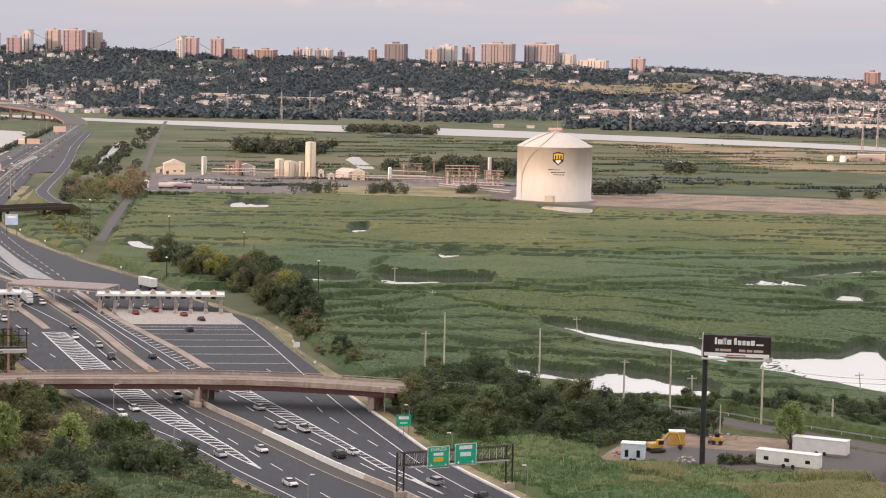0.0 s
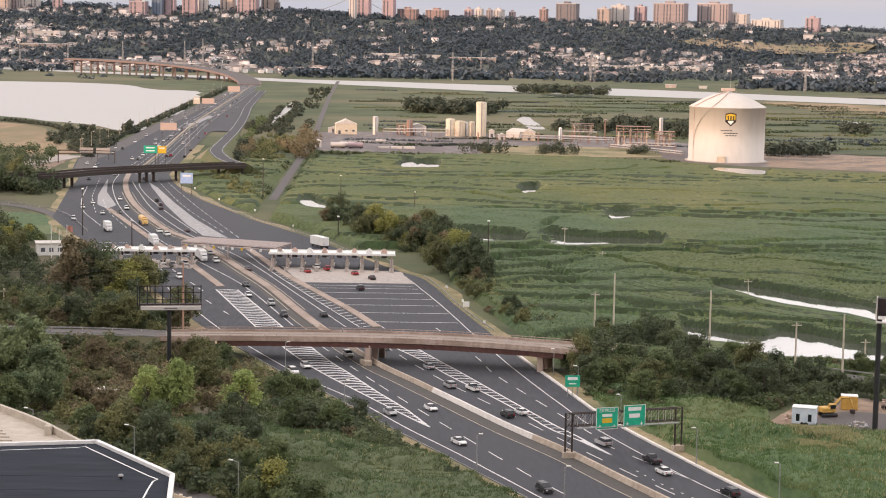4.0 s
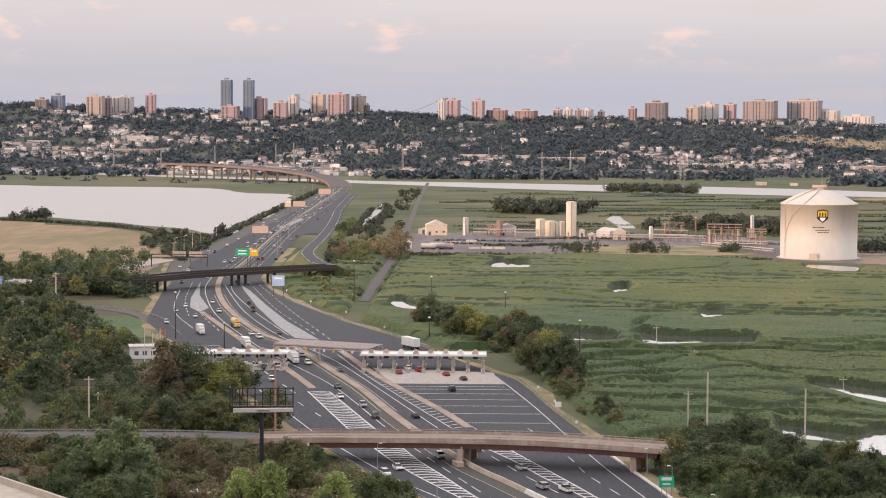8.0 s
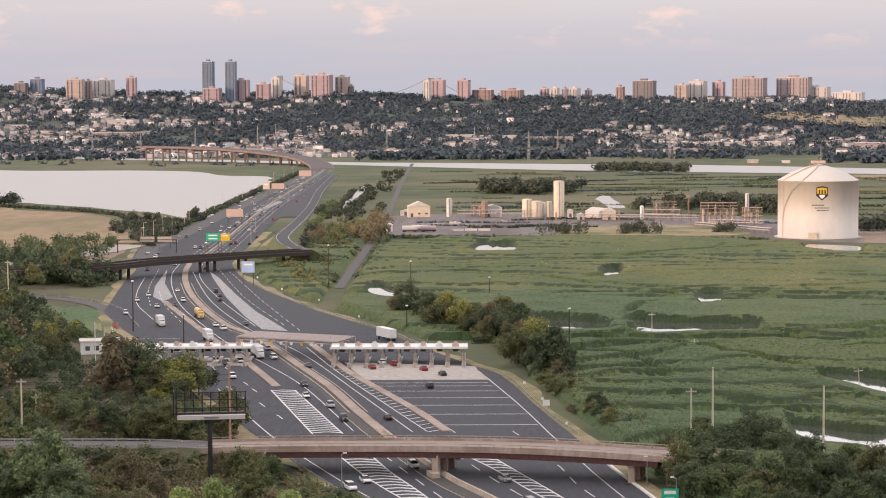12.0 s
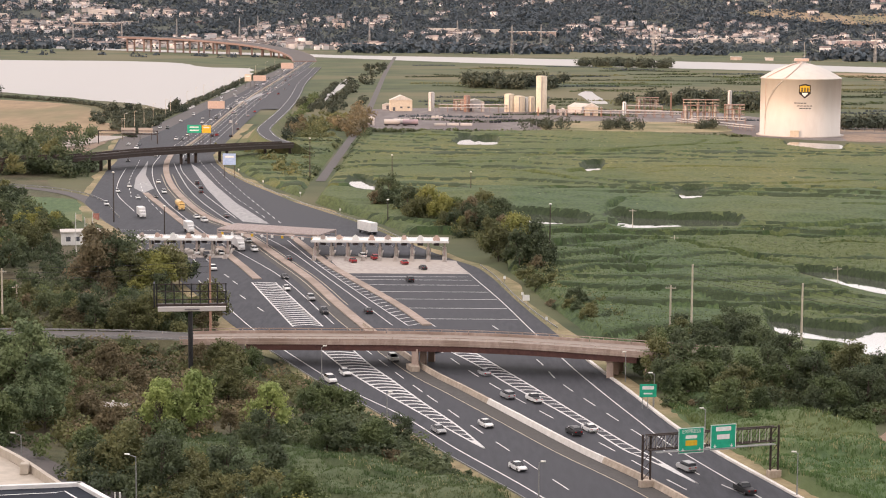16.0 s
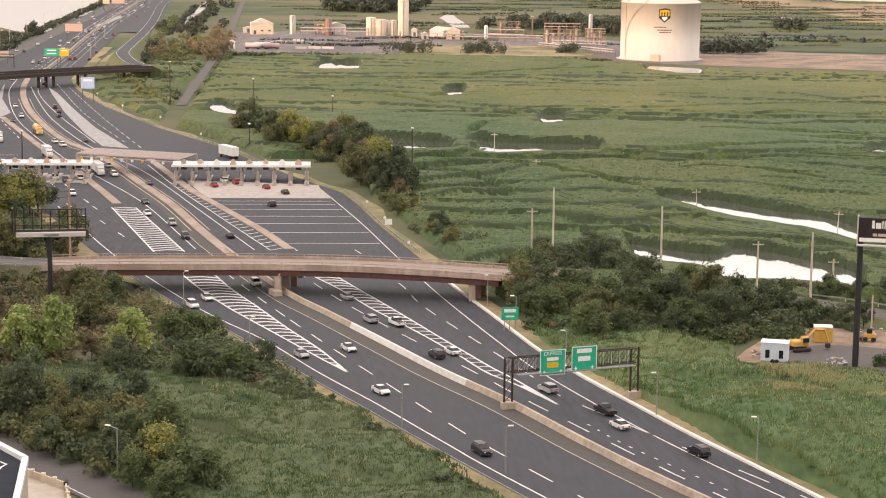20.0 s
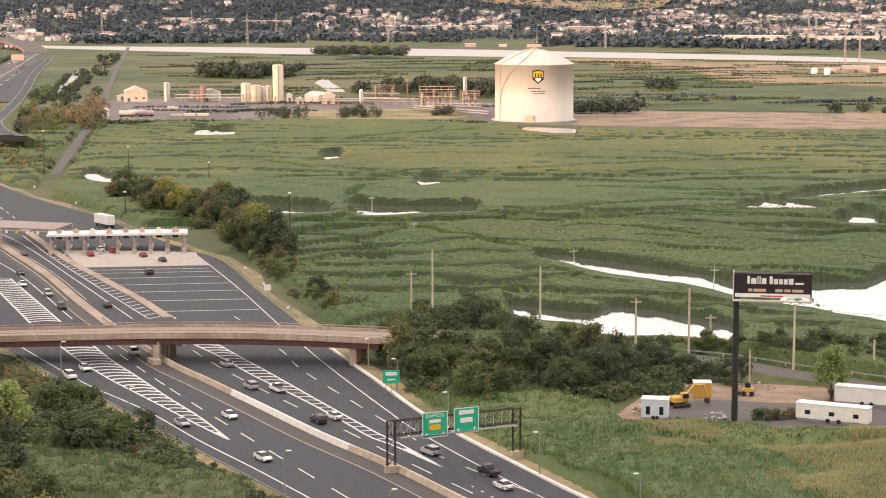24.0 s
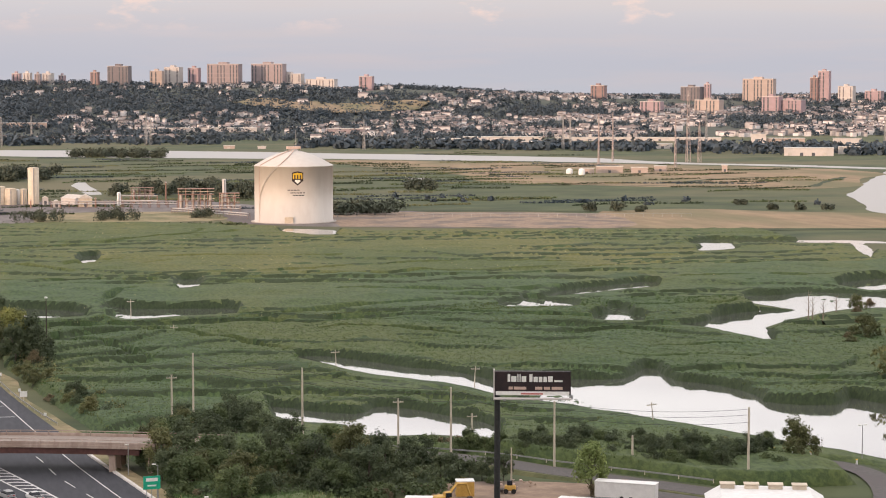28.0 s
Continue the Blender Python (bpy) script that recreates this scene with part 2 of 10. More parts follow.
M["tank_white"] = mat("tank_white_paint", (0.53, 0.49, 0.445), (0.58, 0.54, 0.495), 0.04, 0.6, bump=0.0, c=(0.54, 0.495, 0.45), scale2=0.3, stretch=(1, 1, 0.35))
M["cream"] = mat("cream_cladding", (0.52, 0.44, 0.34), (0.64, 0.55, 0.44), 0.6, 0.7, bump=0.05, vary=0.12)
M["tan_roof"] = mat("pale_metal_roof", (0.46, 0.42, 0.38), (0.60, 0.56, 0.51), 0.6, 0.6, bump=0.05, vary=0.15)
M["pipe"] = mat("pale_pipework", (0.38, 0.35, 0.33), (0.55, 0.51, 0.48), 0.8, 0.5, metal=0.3, bump=0.03, vary=0.2)
M["rust"] = mat("rusty_frame", (0.22, 0.13, 0.10), (0.34, 0.21, 0.16), 0.8, 0.8, vary=0.15)
M["green_sign"] = mat("green_sign_face", (0.0, 0.34, 0.205), (0.008, 0.42, 0.26), 1.5, 0.45, bump=0.0)
M["yellow_sign"] = mat("yellow_sign_face", (0.62, 0.38, 0.02), (0.72, 0.47, 0.03), 1.5, 0.45, bump=0.0)
M["blue_sign"] = mat("pale_blue_sign_face", (0.30, 0.42, 0.66), (0.40, 0.52, 0.76), 1.0, 0.45, bump=0.0)
M["pink_sign"] = mat("sign_back_panel", (0.50, 0.36, 0.30), (0.60, 0.45, 0.38), 1.0, 0.5, bump=0.0)
M["sign_white"] = mat("sign_white", (0.72, 0.72, 0.70), (0.82, 0.82, 0.80), 2.0, 0.5, bump=0.0)
M["board"] = mat("dark_board_face", (0.018, 0.012, 0.016), (0.035, 0.02, 0.024), 0.7, 0.4, bump=0.0)
M["board_red"] = mat("red_board_stripe", (0.36, 0.05, 0.05), (0.46, 0.09, 0.08), 1.0, 0.5, bump=0.0)
M["ground"] = mat("marsh_ground", (0.030, 0.049, 0.018), (0.088, 0.104, 0.041), 0.035, 0.95, c=(0.118, 0.108, 0.054), scale2=0.0065, bump=0.3, stretch=(0.5, 0.7, 1), detail=9.0)
M["verge"] = mat("rough_grass", (0.058, 0.068, 0.026), (0.135, 0.130, 0.056), 0.25, 0.95, c=(0.082, 0.098, 0.034), scale2=0.04, bump=0.4)
M["drygrass"] = mat("dry_grass", (0.23, 0.182, 0.10), (0.34, 0.27, 0.152), 0.35, 0.95, c=(0.12, 0.125, 0.052), scale2=0.03, bump=0.4)
M["tanfield"] = mat("tan_meadow", (0.22, 0.155, 0.090), (0.31, 0.22, 0.13), 0.09, 0.95, c=(0.15, 0.135, 0.066), scale2=0.012, bump=0.2, stretch=(1, 0.3, 1))
M["soil"] = mat("bare_soil", (0.215, 0.150, 0.108), (0.33, 0.24, 0.172), 0.25, 0.95, c=(0.15, 0.12, 0.10), scale2=0.05, bump=0.3)
M["gravel"] = mat("works_gravel", (0.125, 0.108, 0.106), (0.205, 0.180, 0.172), 0.15, 0.9, c=(0.12, 0.10, 0.097), scale2=0.02, stretch=(1, 0.3, 1))


def reed_material(name, a, b, a2, b2, broad):
    """Two greens mixed by a fine streaky noise, and a drier pair of them in broad patches."""
    m = mat(name, a, b, 0.85, 0.9, bump=0.9, stretch=(1, 0.4, 1), detail=7.0)
    n, l = m.node_tree.nodes, m.node_tree.links
    p, fine = n["Principled BSDF"], [q for q in n if q.type == "TEX_NOISE"][0]
    r1 = [q for q in n if q.type == "VALTORGB"][0]
    r1.color_ramp.elements[0].position, r1.color_ramp.elements[1].position = 0.40, 0.60
    r2 = n.new("ShaderNodeValToRGB")
    r2.color_ramp.elements[0].position, r2.color_ramp.elements[1].position = 0.40, 0.60
    r2.color_ramp.elements[0].color, r2.color_ramp.elements[1].color = (*a2, 1), (*b2, 1)
    l.new(fine.outputs[0], r2.inputs[0])
    wide = n.new("ShaderNodeTexNoise")
    wide.inputs["Scale"].default_value, wide.inputs["Detail"].default_value, wide.inputs["Roughness"].default_value = broad, 3.5, 0.55
    l.new(fine.inputs["Vector"].links[0].from_socket, wide.inputs["Vector"])
    r3 = n.new("ShaderNodeValToRGB")
    r3.color_ramp.elements[0].position, r3.color_ramp.elements[1].position = 0.44, 0.62
    l.new(wide.outputs[0], r3.inputs[0])
    mx = n.new("ShaderNodeMixRGB")
    l.new(r3.outputs[0], mx.inputs[0])
    l.new(r1.outputs[0], mx.inputs[1])
    l.new(r2.outputs[0], mx.inputs[2])
    l.new(mx.outputs[0], p.inputs["Base Color"])
    return m


M["reeds"] = reed_material("reed_bed", (0.031, 0.060, 0.020), (0.068, 0.108, 0.034), (0.056, 0.075, 0.019), (0.098, 0.120, 0.036), 0.012)
M["reeds_far"] = reed_material("far_reed_bed", (0.046, 0.067, 0.015), (0.080, 0.106, 0.026), (0.080, 0.086, 0.019), (0.135, 0.136, 0.036), 0.011)
# two darker greens that paint the shade on reed flanks and in gullies
M["reed_shade_deep"] = mat("reed_shade_deep", (0.022, 0.037, 0.014), (0.041, 0.060, 0.022), 1.4, 0.95, bump=0.5, stretch=(1, 1, 0.15))
M["reed_shade_soft"] = mat("reed_shade_soft", (0.030, 0.056, 0.019), (0.056, 0.090, 0.029), 1.4, 0.95, bump=0.5, stretch=(1, 1, 0.15))
# brown-green stems and mud, the shade inside the reeds added to the colour
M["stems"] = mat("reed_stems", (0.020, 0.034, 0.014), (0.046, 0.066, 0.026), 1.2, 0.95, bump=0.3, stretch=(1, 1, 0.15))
M["blades"] = leafy(mat("reed_blades", (0.044, 0.082, 0.024), (0.092, 0.142, 0.042), 0.06, 0.85, c=(0.118, 0.138, 0.046), scale2=0.016, bump=0.0, island=0.28))
M["drystalks"] = leafy(mat("tan_reed_blades", (0.36, 0.33, 0.18), (0.47, 0.425, 0.24), 0.08, 0.9, bump=0.0, island=0.15))
M["tallgrass"] = mat("tall_grass", (0.046, 0.072, 0.030), (0.092, 0.122, 0.054), 0.5, 0.9, c=(0.096, 0.116, 0.054), scale2=0.03, bump=0.6, stretch=(1, 0.4, 1), detail=8.0)
M["reedgrass"] = mat("reed_grass", (0.044, 0.084, 0.030), (0.094, 0.144, 0.052), 0.5, 0.9, c=(0.128, 0.155, 0.064), scale2=0.03, bump=0.6, stretch=(1, 0.4, 1), detail=8.0)
M["reedblades"] = leafy(mat("green_reed_blades", (0.082, 0.150, 0.052), (0.134, 0.208, 0.076), 0.08, 0.85, c=(0.180, 0.215, 0.088), scale2=0.03, bump=0.0, island=0.22))
M["grassblades"] = leafy(mat("grass_blades", (0.072, 0.118, 0.048), (0.116, 0.166, 0.070), 0.08, 0.85, c=(0.135, 0.165, 0.078), scale2=0.03, bump=0.0, island=0.22))
M["bark"] = mat("grey_bark", (0.07, 0.055, 0.042), (0.13, 0.105, 0.085), 2.0, 0.95, coords="Object", stretch=(1, 1, 0.2))
M["deadwood"] = mat("bare_wood", (0.22, 0.17, 0.13), (0.33, 0.26, 0.20), 2.0, 0.95, coords="Object")
for key, a, b in (("leaf_dark", (0.062, 0.087, 0.050), (0.110, 0.140, 0.073)), ("leaf_mid", (0.070, 0.104, 0.046), (0.126, 0.164, 0.070)),
                  ("leaf_light", (0.205, 0.275, 0.092), (0.315, 0.380, 0.140)), ("leaf_rust", (0.145, 0.122, 0.070), (0.208, 0.172, 0.102)), ("leaf_olive", (0.106, 0.119, 0.052), (0.170, 0.177, 0.078)), ("leaf_gold", (0.185, 0.200, 0.058), (0.285, 0.290, 0.090)), ("leaf_pale", (0.118, 0.165, 0.082), (0.190, 0.240, 0.122))):
    M[key] = leafy(by_tree(mat(key, a, b, 0.8, 0.75, bump=0.0, island=0.16, coords="Object", c=(b[0] * 1.14, b[1] * 1.10, b[2]), scale2=0.11), 0.013))
# the blue of distant haze is put into this leaf colour
M["woods"] = mat("hazy_woodland", (0.050, 0.070, 0.087), (0.070, 0.091, 0.110), 0.03, 0.95, bump=0.0, island=0.09)
M["copse"] = mat("marsh_copse", (0.044, 0.056, 0.040), (0.078, 0.090, 0.060), 0.05, 0.95, bump=0.0, island=0.2)
M["undergrowth"] = mat("undergrowth", (0.050, 0.056, 0.026), (0.090, 0.090, 0.042), 0.35, 0.95, c=(0.105, 0.088, 0.052), scale2=0.03, bump=0.5)
# ridge ground lightened a little towards the hazy tone of the woods
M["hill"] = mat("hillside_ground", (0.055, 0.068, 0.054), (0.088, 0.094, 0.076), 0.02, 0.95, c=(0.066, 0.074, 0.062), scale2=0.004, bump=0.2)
M["tyre"] = mat("rubber", (0.012, 0.012, 0.012), (0.022, 0.022, 0.022), 5.0, 0.8, bump=0.0, coords="Object")
M["rim"] = mat("wheel_rim", (0.28, 0.28, 0.29), (0.40, 0.40, 0.41), 5.0, 0.4, metal=0.7, bump=0.0, coords="Object")
M["carglass"] = mat("tinted_glass", (0.012, 0.014, 0.018), (0.024, 0.028, 0.034), 3.0, 0.12, bump=0.0, coords="Object")
M["lens"] = mat("lamp_lens", (0.72, 0.70, 0.64), (0.82, 0.80, 0.75), 5.0, 0.2, bump=0.0, coords="Object")
M["tail"] = mat("tail_lens", (0.35, 0.01, 0.01), (0.45, 0.02, 0.02), 5.0, 0.25, bump=0.0, coords="Object")
for key, a in (("car_white", (0.74, 0.73, 0.72)), ("car_black", (0.020, 0.020, 0.023)), ("car_silver", (0.36, 0.36, 0.37)), ("car_red", (0.36, 0.025, 0.03)), ("car_grey", (0.12, 0.125, 0.135)), ("car_blue", (0.10, 0.28, 0.42)), ("car_yellow", (0.66, 0.42, 0.14))):
    M[key] = mat(key, tuple(v * 0.92 for v in a), a, 1.5, 0.3, bump=0.0, coords="Object")
M["flag_pale"] = mat("pale_flag_cloth", (0.60, 0.54, 0.40), (0.72, 0.66, 0.52), 3.0, 0.8, bump=0.0)
M["flag_red"] = mat("faded_red_flag_cloth", (0.50, 0.22, 0.18), (0.64, 0.40, 0.34), 1.5, 0.8, bump=0.0)
M["pale_blue"] = mat("pale_blue_paint", (0.50, 0.57, 0.66), (0.60, 0.66, 0.74), 0.8, 0.6, bump=0.03)
M["yellow_machine"] = mat("yellow_machine_paint", (0.50, 0.29, 0.06), (0.62, 0.38, 0.10), 1.2, 0.6, bump=0.05)
M["roof_dark"] = mat("dark_roof_membrane", (0.022, 0.026, 0.034), (0.036, 0.042, 0.053), 0.25, 0.92, c=(0.028, 0.033, 0.043), scale2=0.1, bump=0.05, stretch=(0.4, 2.0, 1))
M["roof_dark"].node_tree.nodes["Principled BSDF"].inputs["Specular IOR Level"].default_value = 0.12
M["coping"] = mat("white_coping", (0.68, 0.67, 0.66), (0.78, 0.77, 0.76), 0.8, 0.5, bump=0.03)
M["beige_roof"] = mat("beige_deck", (0.40, 0.35, 0.29), (0.50, 0.44, 0.37), 0.5, 0.8)
M["bwin"] = mat("dark_window_band", (0.07, 0.075, 0.09), (0.11, 0.115, 0.13), 0.1, 0.75, bump=0.0)
for key, a in (("brick_pink", (0.40, 0.30, 0.32)), ("brick_tan", (0.35, 0.29, 0.295)), ("brick_dark", (0.20, 0.18, 0.19)), ("slab_white", (0.56, 0.52, 0.50)), ("slate_blue", (0.16, 0.21, 0.29)), ("brick_red", (0.31, 0.215, 0.205)), ("slab_ochre", (0.46, 0.375, 0.335))):
    M[key] = mat(key, tuple(v * 0.88 for v in a), a, 0.12, 0.8, bump=0.0, vary=0.08)
M["house_wall"] = mat("house_walls", (0.46, 0.43, 0.43), (0.68, 0.64, 0.63), 0.05, 0.8, bump=0.0, island=0.45)
M["house_roof"] = mat("house_roofs", (0.15, 0.125, 0.12), (0.24, 0.20, 0.19), 0.05, 0.85, bump=0.0, island=0.45)


def water_material(name, rough, ripple, sky_tone, mirror=0.0):
    m = bpy.data.materials.new(name)
    m.use_nodes = True
    n, l = m.node_tree.nodes, m.node_tree.links
    p = n["Principled BSDF"]
    # the mirrored sky's brightness is put into the water's base colour
    p.inputs["Base Color"].default_value = (*sky_tone, 1)
    p.inputs["Roughness"].default_value = rough
    p.inputs["IOR"].default_value = 1.33
    p.inputs["Metallic"].default_value = mirror
    p.inputs["Specular IOR Level"].default_value = 1.0
    g, mp = n.new("ShaderNodeNewGeometry"), n.new("ShaderNodeMapping")
    mp.inputs["Scale"].default_value = (0.35, 0.08, 1)
    l.new(g.outputs["Position"], mp.inputs[0])
    t = n.new("ShaderNodeTexNoise")
    t.inputs["Scale"].default_value, t.inputs["Detail"].default_value = 1.0, 3.0
    l.new(mp.outputs[0], t.inputs["Vector"])
    b = n.new("ShaderNodeBump")
    b.inputs["Strength"].default_value, b.inputs["Distance"].default_value = ripple, 0.05
    l.new(t.outputs[0], b.inputs["Height"])
    l.new(b.outputs[0], p.inputs["Normal"])
    return m


M["water"] = water_material("still_water", 0.03, 0.06, (0.66, 0.64, 0.63), 0.92)
M["open_water"] = water_material("rippled_water", 0.45, 0.8, (0.37, 0.355, 0.34))

# ---- mesh tools ----
def quick(name, verts, faces, material, smooth=False):
    """A mesh from arrays of vertices and of faces with one count of corners."""
    v, f = np.asarray(verts, dtype=np.float32), np.asarray(faces, dtype=np.int32)
    me = bpy.data.meshes.new(name)
    me.vertices.add(len(v))
    me.vertices.foreach_set("co", v.ravel())
    k = f.shape[1]
    me.loops.add(f.size)
    me.loops.foreach_set("vertex_index", f.ravel())
    me.polygons.add(len(f))
    me.polygons.foreach_set("loop_start", np.arange(0, f.size, k, dtype=np.int32))
    me.polygons.foreach_set("loop_total", np.full(len(f), k, dtype=np.int32))
    me.polygons.foreach_set("use_smooth", np.full(len(f), bool(smooth)))
    me.materials.append(material)
    me.update(calc_edges=True)
    me.validate()
    return me


def part(name, bm, material=None, parent=None, label="", at=None):
    """Links a bmesh (or a ready mesh) as one object under a thing or a part."""
    if isinstance(bm, bmesh.types.BMesh):
        me = bpy.data.meshes.new(name)
        bm.to_mesh(me)
        bm.free()
        me.materials.append(material)
    else:
        me = bm
    ob = new(name, me)
    if parent:
        ob.parent = parent
    if at is not None:
        ob.matrix_basis = at
    return tagged(ob, label)


def thing(name, m, label, category, group="", kind=""):
    ob = new(name)
    ob.matrix_basis = m
    ob.empty_display_size = 0.5
    return tagged(ob, label, category, group, kind)


def add_box(bm, x0, y0, z0, x1, y1, z1, bevel=0.0, m=None):
    r = bmesh.ops.create_cube(bm, size=1)
    vs = r["verts"]
    for v in vs:
        v.co = Vector(((x0 + x1) / 2 + v.co.x * (x1 - x0), (y0 + y1) / 2 + v.co.y * (y1 - y0), (z0 + z1) / 2 + v.co.z * (z1 - z0)))
    if bevel:
        es = list({e for v in vs for e in v.link_edges})
        out = bmesh.ops.bevel(bm, geom=es, offset=bevel, segments=1, affect="EDGES", profile=0.5)
        vs = out["verts"]
    if m:
        bmesh.ops.transform(bm, matrix=m, verts=list({v for v in vs}))
    return vs


def box(x0, y0, z0, x1, y1, z1, bevel=0.0):
    bm = bmesh.new()
    add_box(bm, x0, y0, z0, x1, y1, z1, bevel)
    return bm


def add_rod(bm, a, b, r0, r1=None, seg=8):
    a, b = Vector(a), Vector(b)
    d = b - a
    m = Matrix.Translation((a + b) / 2) @ d.to_track_quat("Z", "Y").to_matrix().to_4x4()
    bmesh.ops.create_cone(bm, cap_ends=True, segments=seg, radius1=r0, radius2=r0 if r1 is None else r1, depth=d.length, matrix=m)


def rod(a, b, r0, r1=None, seg=8):
    bm = bmesh.new()
    add_rod(bm, a, b, r0, r1, seg)
    return bm


def lathe(profile, seg=48):
    """A body of revolution about z from (radius, height) pairs."""
    bm = bmesh.new()
    rings = []
    for r, z in profile:
        if r < 1e-4:
            rings.append([bm.verts.new((0, 0, z))])
        else:
            rings.append([bm.verts.new((r * math.cos(6.28319 * i / seg), r * math.sin(6.28319 * i / seg), z)) for i in range(seg)])
    for a, b in zip(rings, rings[1:]):
        for i in range(seg):
            j = (i + 1) % seg
            if len(a) == 1 and len(b) == 1:
                continue
            if len(a) == 1:
                bm.faces.new((a[0], b[j], b[i])).smooth = True
            elif len(b) == 1:
                bm.faces.new((a[i], a[j], b[0])).smooth = True
            else:
                bm.faces.new((a[i], a[j], b[j], b[i])).smooth = True
    bmesh.ops.recalc_face_normals(bm, faces=bm.faces)
    return bm


def extrude_poly(pts, z0, z1):
    bm = bmesh.new()
    f = bm.faces.new([bm.verts.new((x, y, z0)) for x, y in pts])
    r = bmesh.ops.extrude_face_region(bm, geom=[f])
    for v in r["geom"]:
        if isinstance(v, bmesh.types.BMVert):
            v.co.z = z1
    bmesh.ops.recalc_face_normals(bm, faces=bm.faces)
    return bm


def curve_through(pts, step=4.0):
    """Evenly spaced points on a Catmull-Rom curve through the given plan points (2D or 3D)."""
    p = np.array(pts, float)
    if len(p) == 2:
        n = max(2, int(np.linalg.norm(p[1] - p[0]) / step) + 1)
        return p[0] + (p[1] - p[0]) * np.linspace(0, 1, n)[:, None]
    q = np.vstack([2 * p[0] - p[1], p, 2 * p[-1] - p[-2]])
    out = []
    for i in range(1, len(q) - 2):
        a, b, c, d = q[i - 1:i + 3]
        for u in np.linspace(0, 1, 14, endpoint=False):
            out.append(0.5 * (2 * b + (c - a) * u + (2 * a - 5 * b + 4 * c - d) * u * u + (3 * b - a - 3 * c + d) * u ** 3))
    out.append(p[-1])
    out = np.array(out)
    s = np.r_[0, np.cumsum(np.linalg.norm(np.diff(out, axis=0), axis=1))]
    t = np.linspace(0, s[-1], max(2, int(s[-1] / step) + 1))
    return np.c_[tuple(np.interp(t, s, out[:, j]) for j in range(out.shape[1]))]


def normals2(p):
    d = np.gradient(p[:, :2], axis=0)
    d /= np.linalg.norm(d, axis=1)[:, None] + 1e-9
    return np.c_[d[:, 1], -d[:, 0]]      # to the right of the way


def ribbon(name, p, w0, w1, z, material, dash=None):
    """A strip along p from offset w0 to w1 to the right; dash=(on, off) cuts it. Returns a mesh."""
    n = normals2(p)
    zz = p[:, 2] if p.shape[1] > 2 else np.zeros(len(p))
    a = np.c_[p[:, :2] + n * np.broadcast_to(w0, len(p))[:, None], zz + z]
    b = np.c_[p[:, :2] + n * np.broadcast_to(w1, len(p))[:, None], zz + z]
    k = len(p)
    f = np.array([(i, i + k, i + k + 1, i + 1) for i in range(k - 1)])
    if dash:
        s = np.r_[0, np.cumsum(np.linalg.norm(np.diff(p[:, :2], axis=0), axis=1))]
        keep = ((s[:-1] + s[1:]) / 2) % (dash[0] + dash[1]) < dash[0]
        f = f[keep]
    return quick(name, np.vstack([a, b]), f, material)


def section_along(name, p, profile, material):
    """Sweeps a closed profile of (offset to the right, height) along p. Returns a mesh of quads."""
    n = normals2(p)
    zz = p[:, 2] if p.shape[1] > 2 else np.zeros(len(p))
    k, m = len(p), len(profile)
    v = np.zeros((k, m, 3))
    for j, (o, h) in enumerate(profile):
        v[:, j, :2] = p[:, :2] + n * o
        v[:, j, 2] = zz + h
    f = [(i * m + j, i * m + (j + 1) % m, (i + 1) * m + (j + 1) % m, (i + 1) * m + j) for i in range(k - 1) for j in range(m)]
    if m == 4:
        f += [(0, 1, 2, 3), ((k - 1) * m + 3, (k - 1) * m + 2, (k - 1) * m + 1, (k - 1) * m)]
    return quick(name, v.reshape(-1, 3), f, material)


def inside(poly, x, y):
    """For arrays x, y: whether each lies inside the polygon."""
    p = np.array(poly)
    r = np.zeros(np.shape(x), bool)
    for (x0, y0), (x1, y1) in zip(p, np.roll(p, -1, axis=0)):
        hit = (y0 > y) != (y1 > y)
        r ^= hit & (x < (x1 - x0) * (y - y0) / (y1 - y0 + 1e-12) + x0)
    return r


def edge_distance(poly, x, y, closed=True):
    p = np.array(poly, float)[:, :2]
    best = np.full(np.shape(x), 1e9)
    ends = np.roll(p, -1, axis=0) if closed else p[1:]
    for a, b in zip(p, ends):
        d = b - a
        u = np.clip(((x - a[0]) * d[0] + (y - a[1]) * d[1]) / (d @ d + 1e-9), 0, 1)
        best = np.minimum(best, np.hypot(x - a[0] - u * d[0], y - a[1] - u * d[1]))
    return best


def lumps(x, y, size, seed=0):
    """Smooth value noise over the plan, about -1 to 1."""
    rng = np.random.RandomState(seed)
    g = rng.rand(256, 256) * 2 - 1
    u, v = np.asarray(x) / size + 1000, np.asarray(y) / size + 1000
    i, j = np.floor(u).astype(int), np.floor(v).astype(int)
    a, b = u - i, v - j
    a, b = a * a * (3 - 2 * a), b * b * (3 - 2 * b)
    q = lambda di, dj: g[(i + di) % 256, (j + dj) % 256]
    return (q(0, 0) * (1 - a) + q(1, 0) * a) * (1 - b) + (q(0, 1) * (1 - a) + q(1, 1) * a) * b


def text(name, body, size, material, parent, m, label=""):
    cu = bpy.data.curves.new(name, "FONT")
    cu.body, cu.size, cu.align_x, cu.align_y, cu.extrude = body, size, "CENTER", "CENTER", 0.01
    tmp = new("tmp", cu)
    me = bpy.data.meshes.new_from_object(tmp)
    bpy.data.objects.remove(tmp)
    me.materials.clear()
    me.materials.append(material)
    return part(name, me, material, parent, label, m)

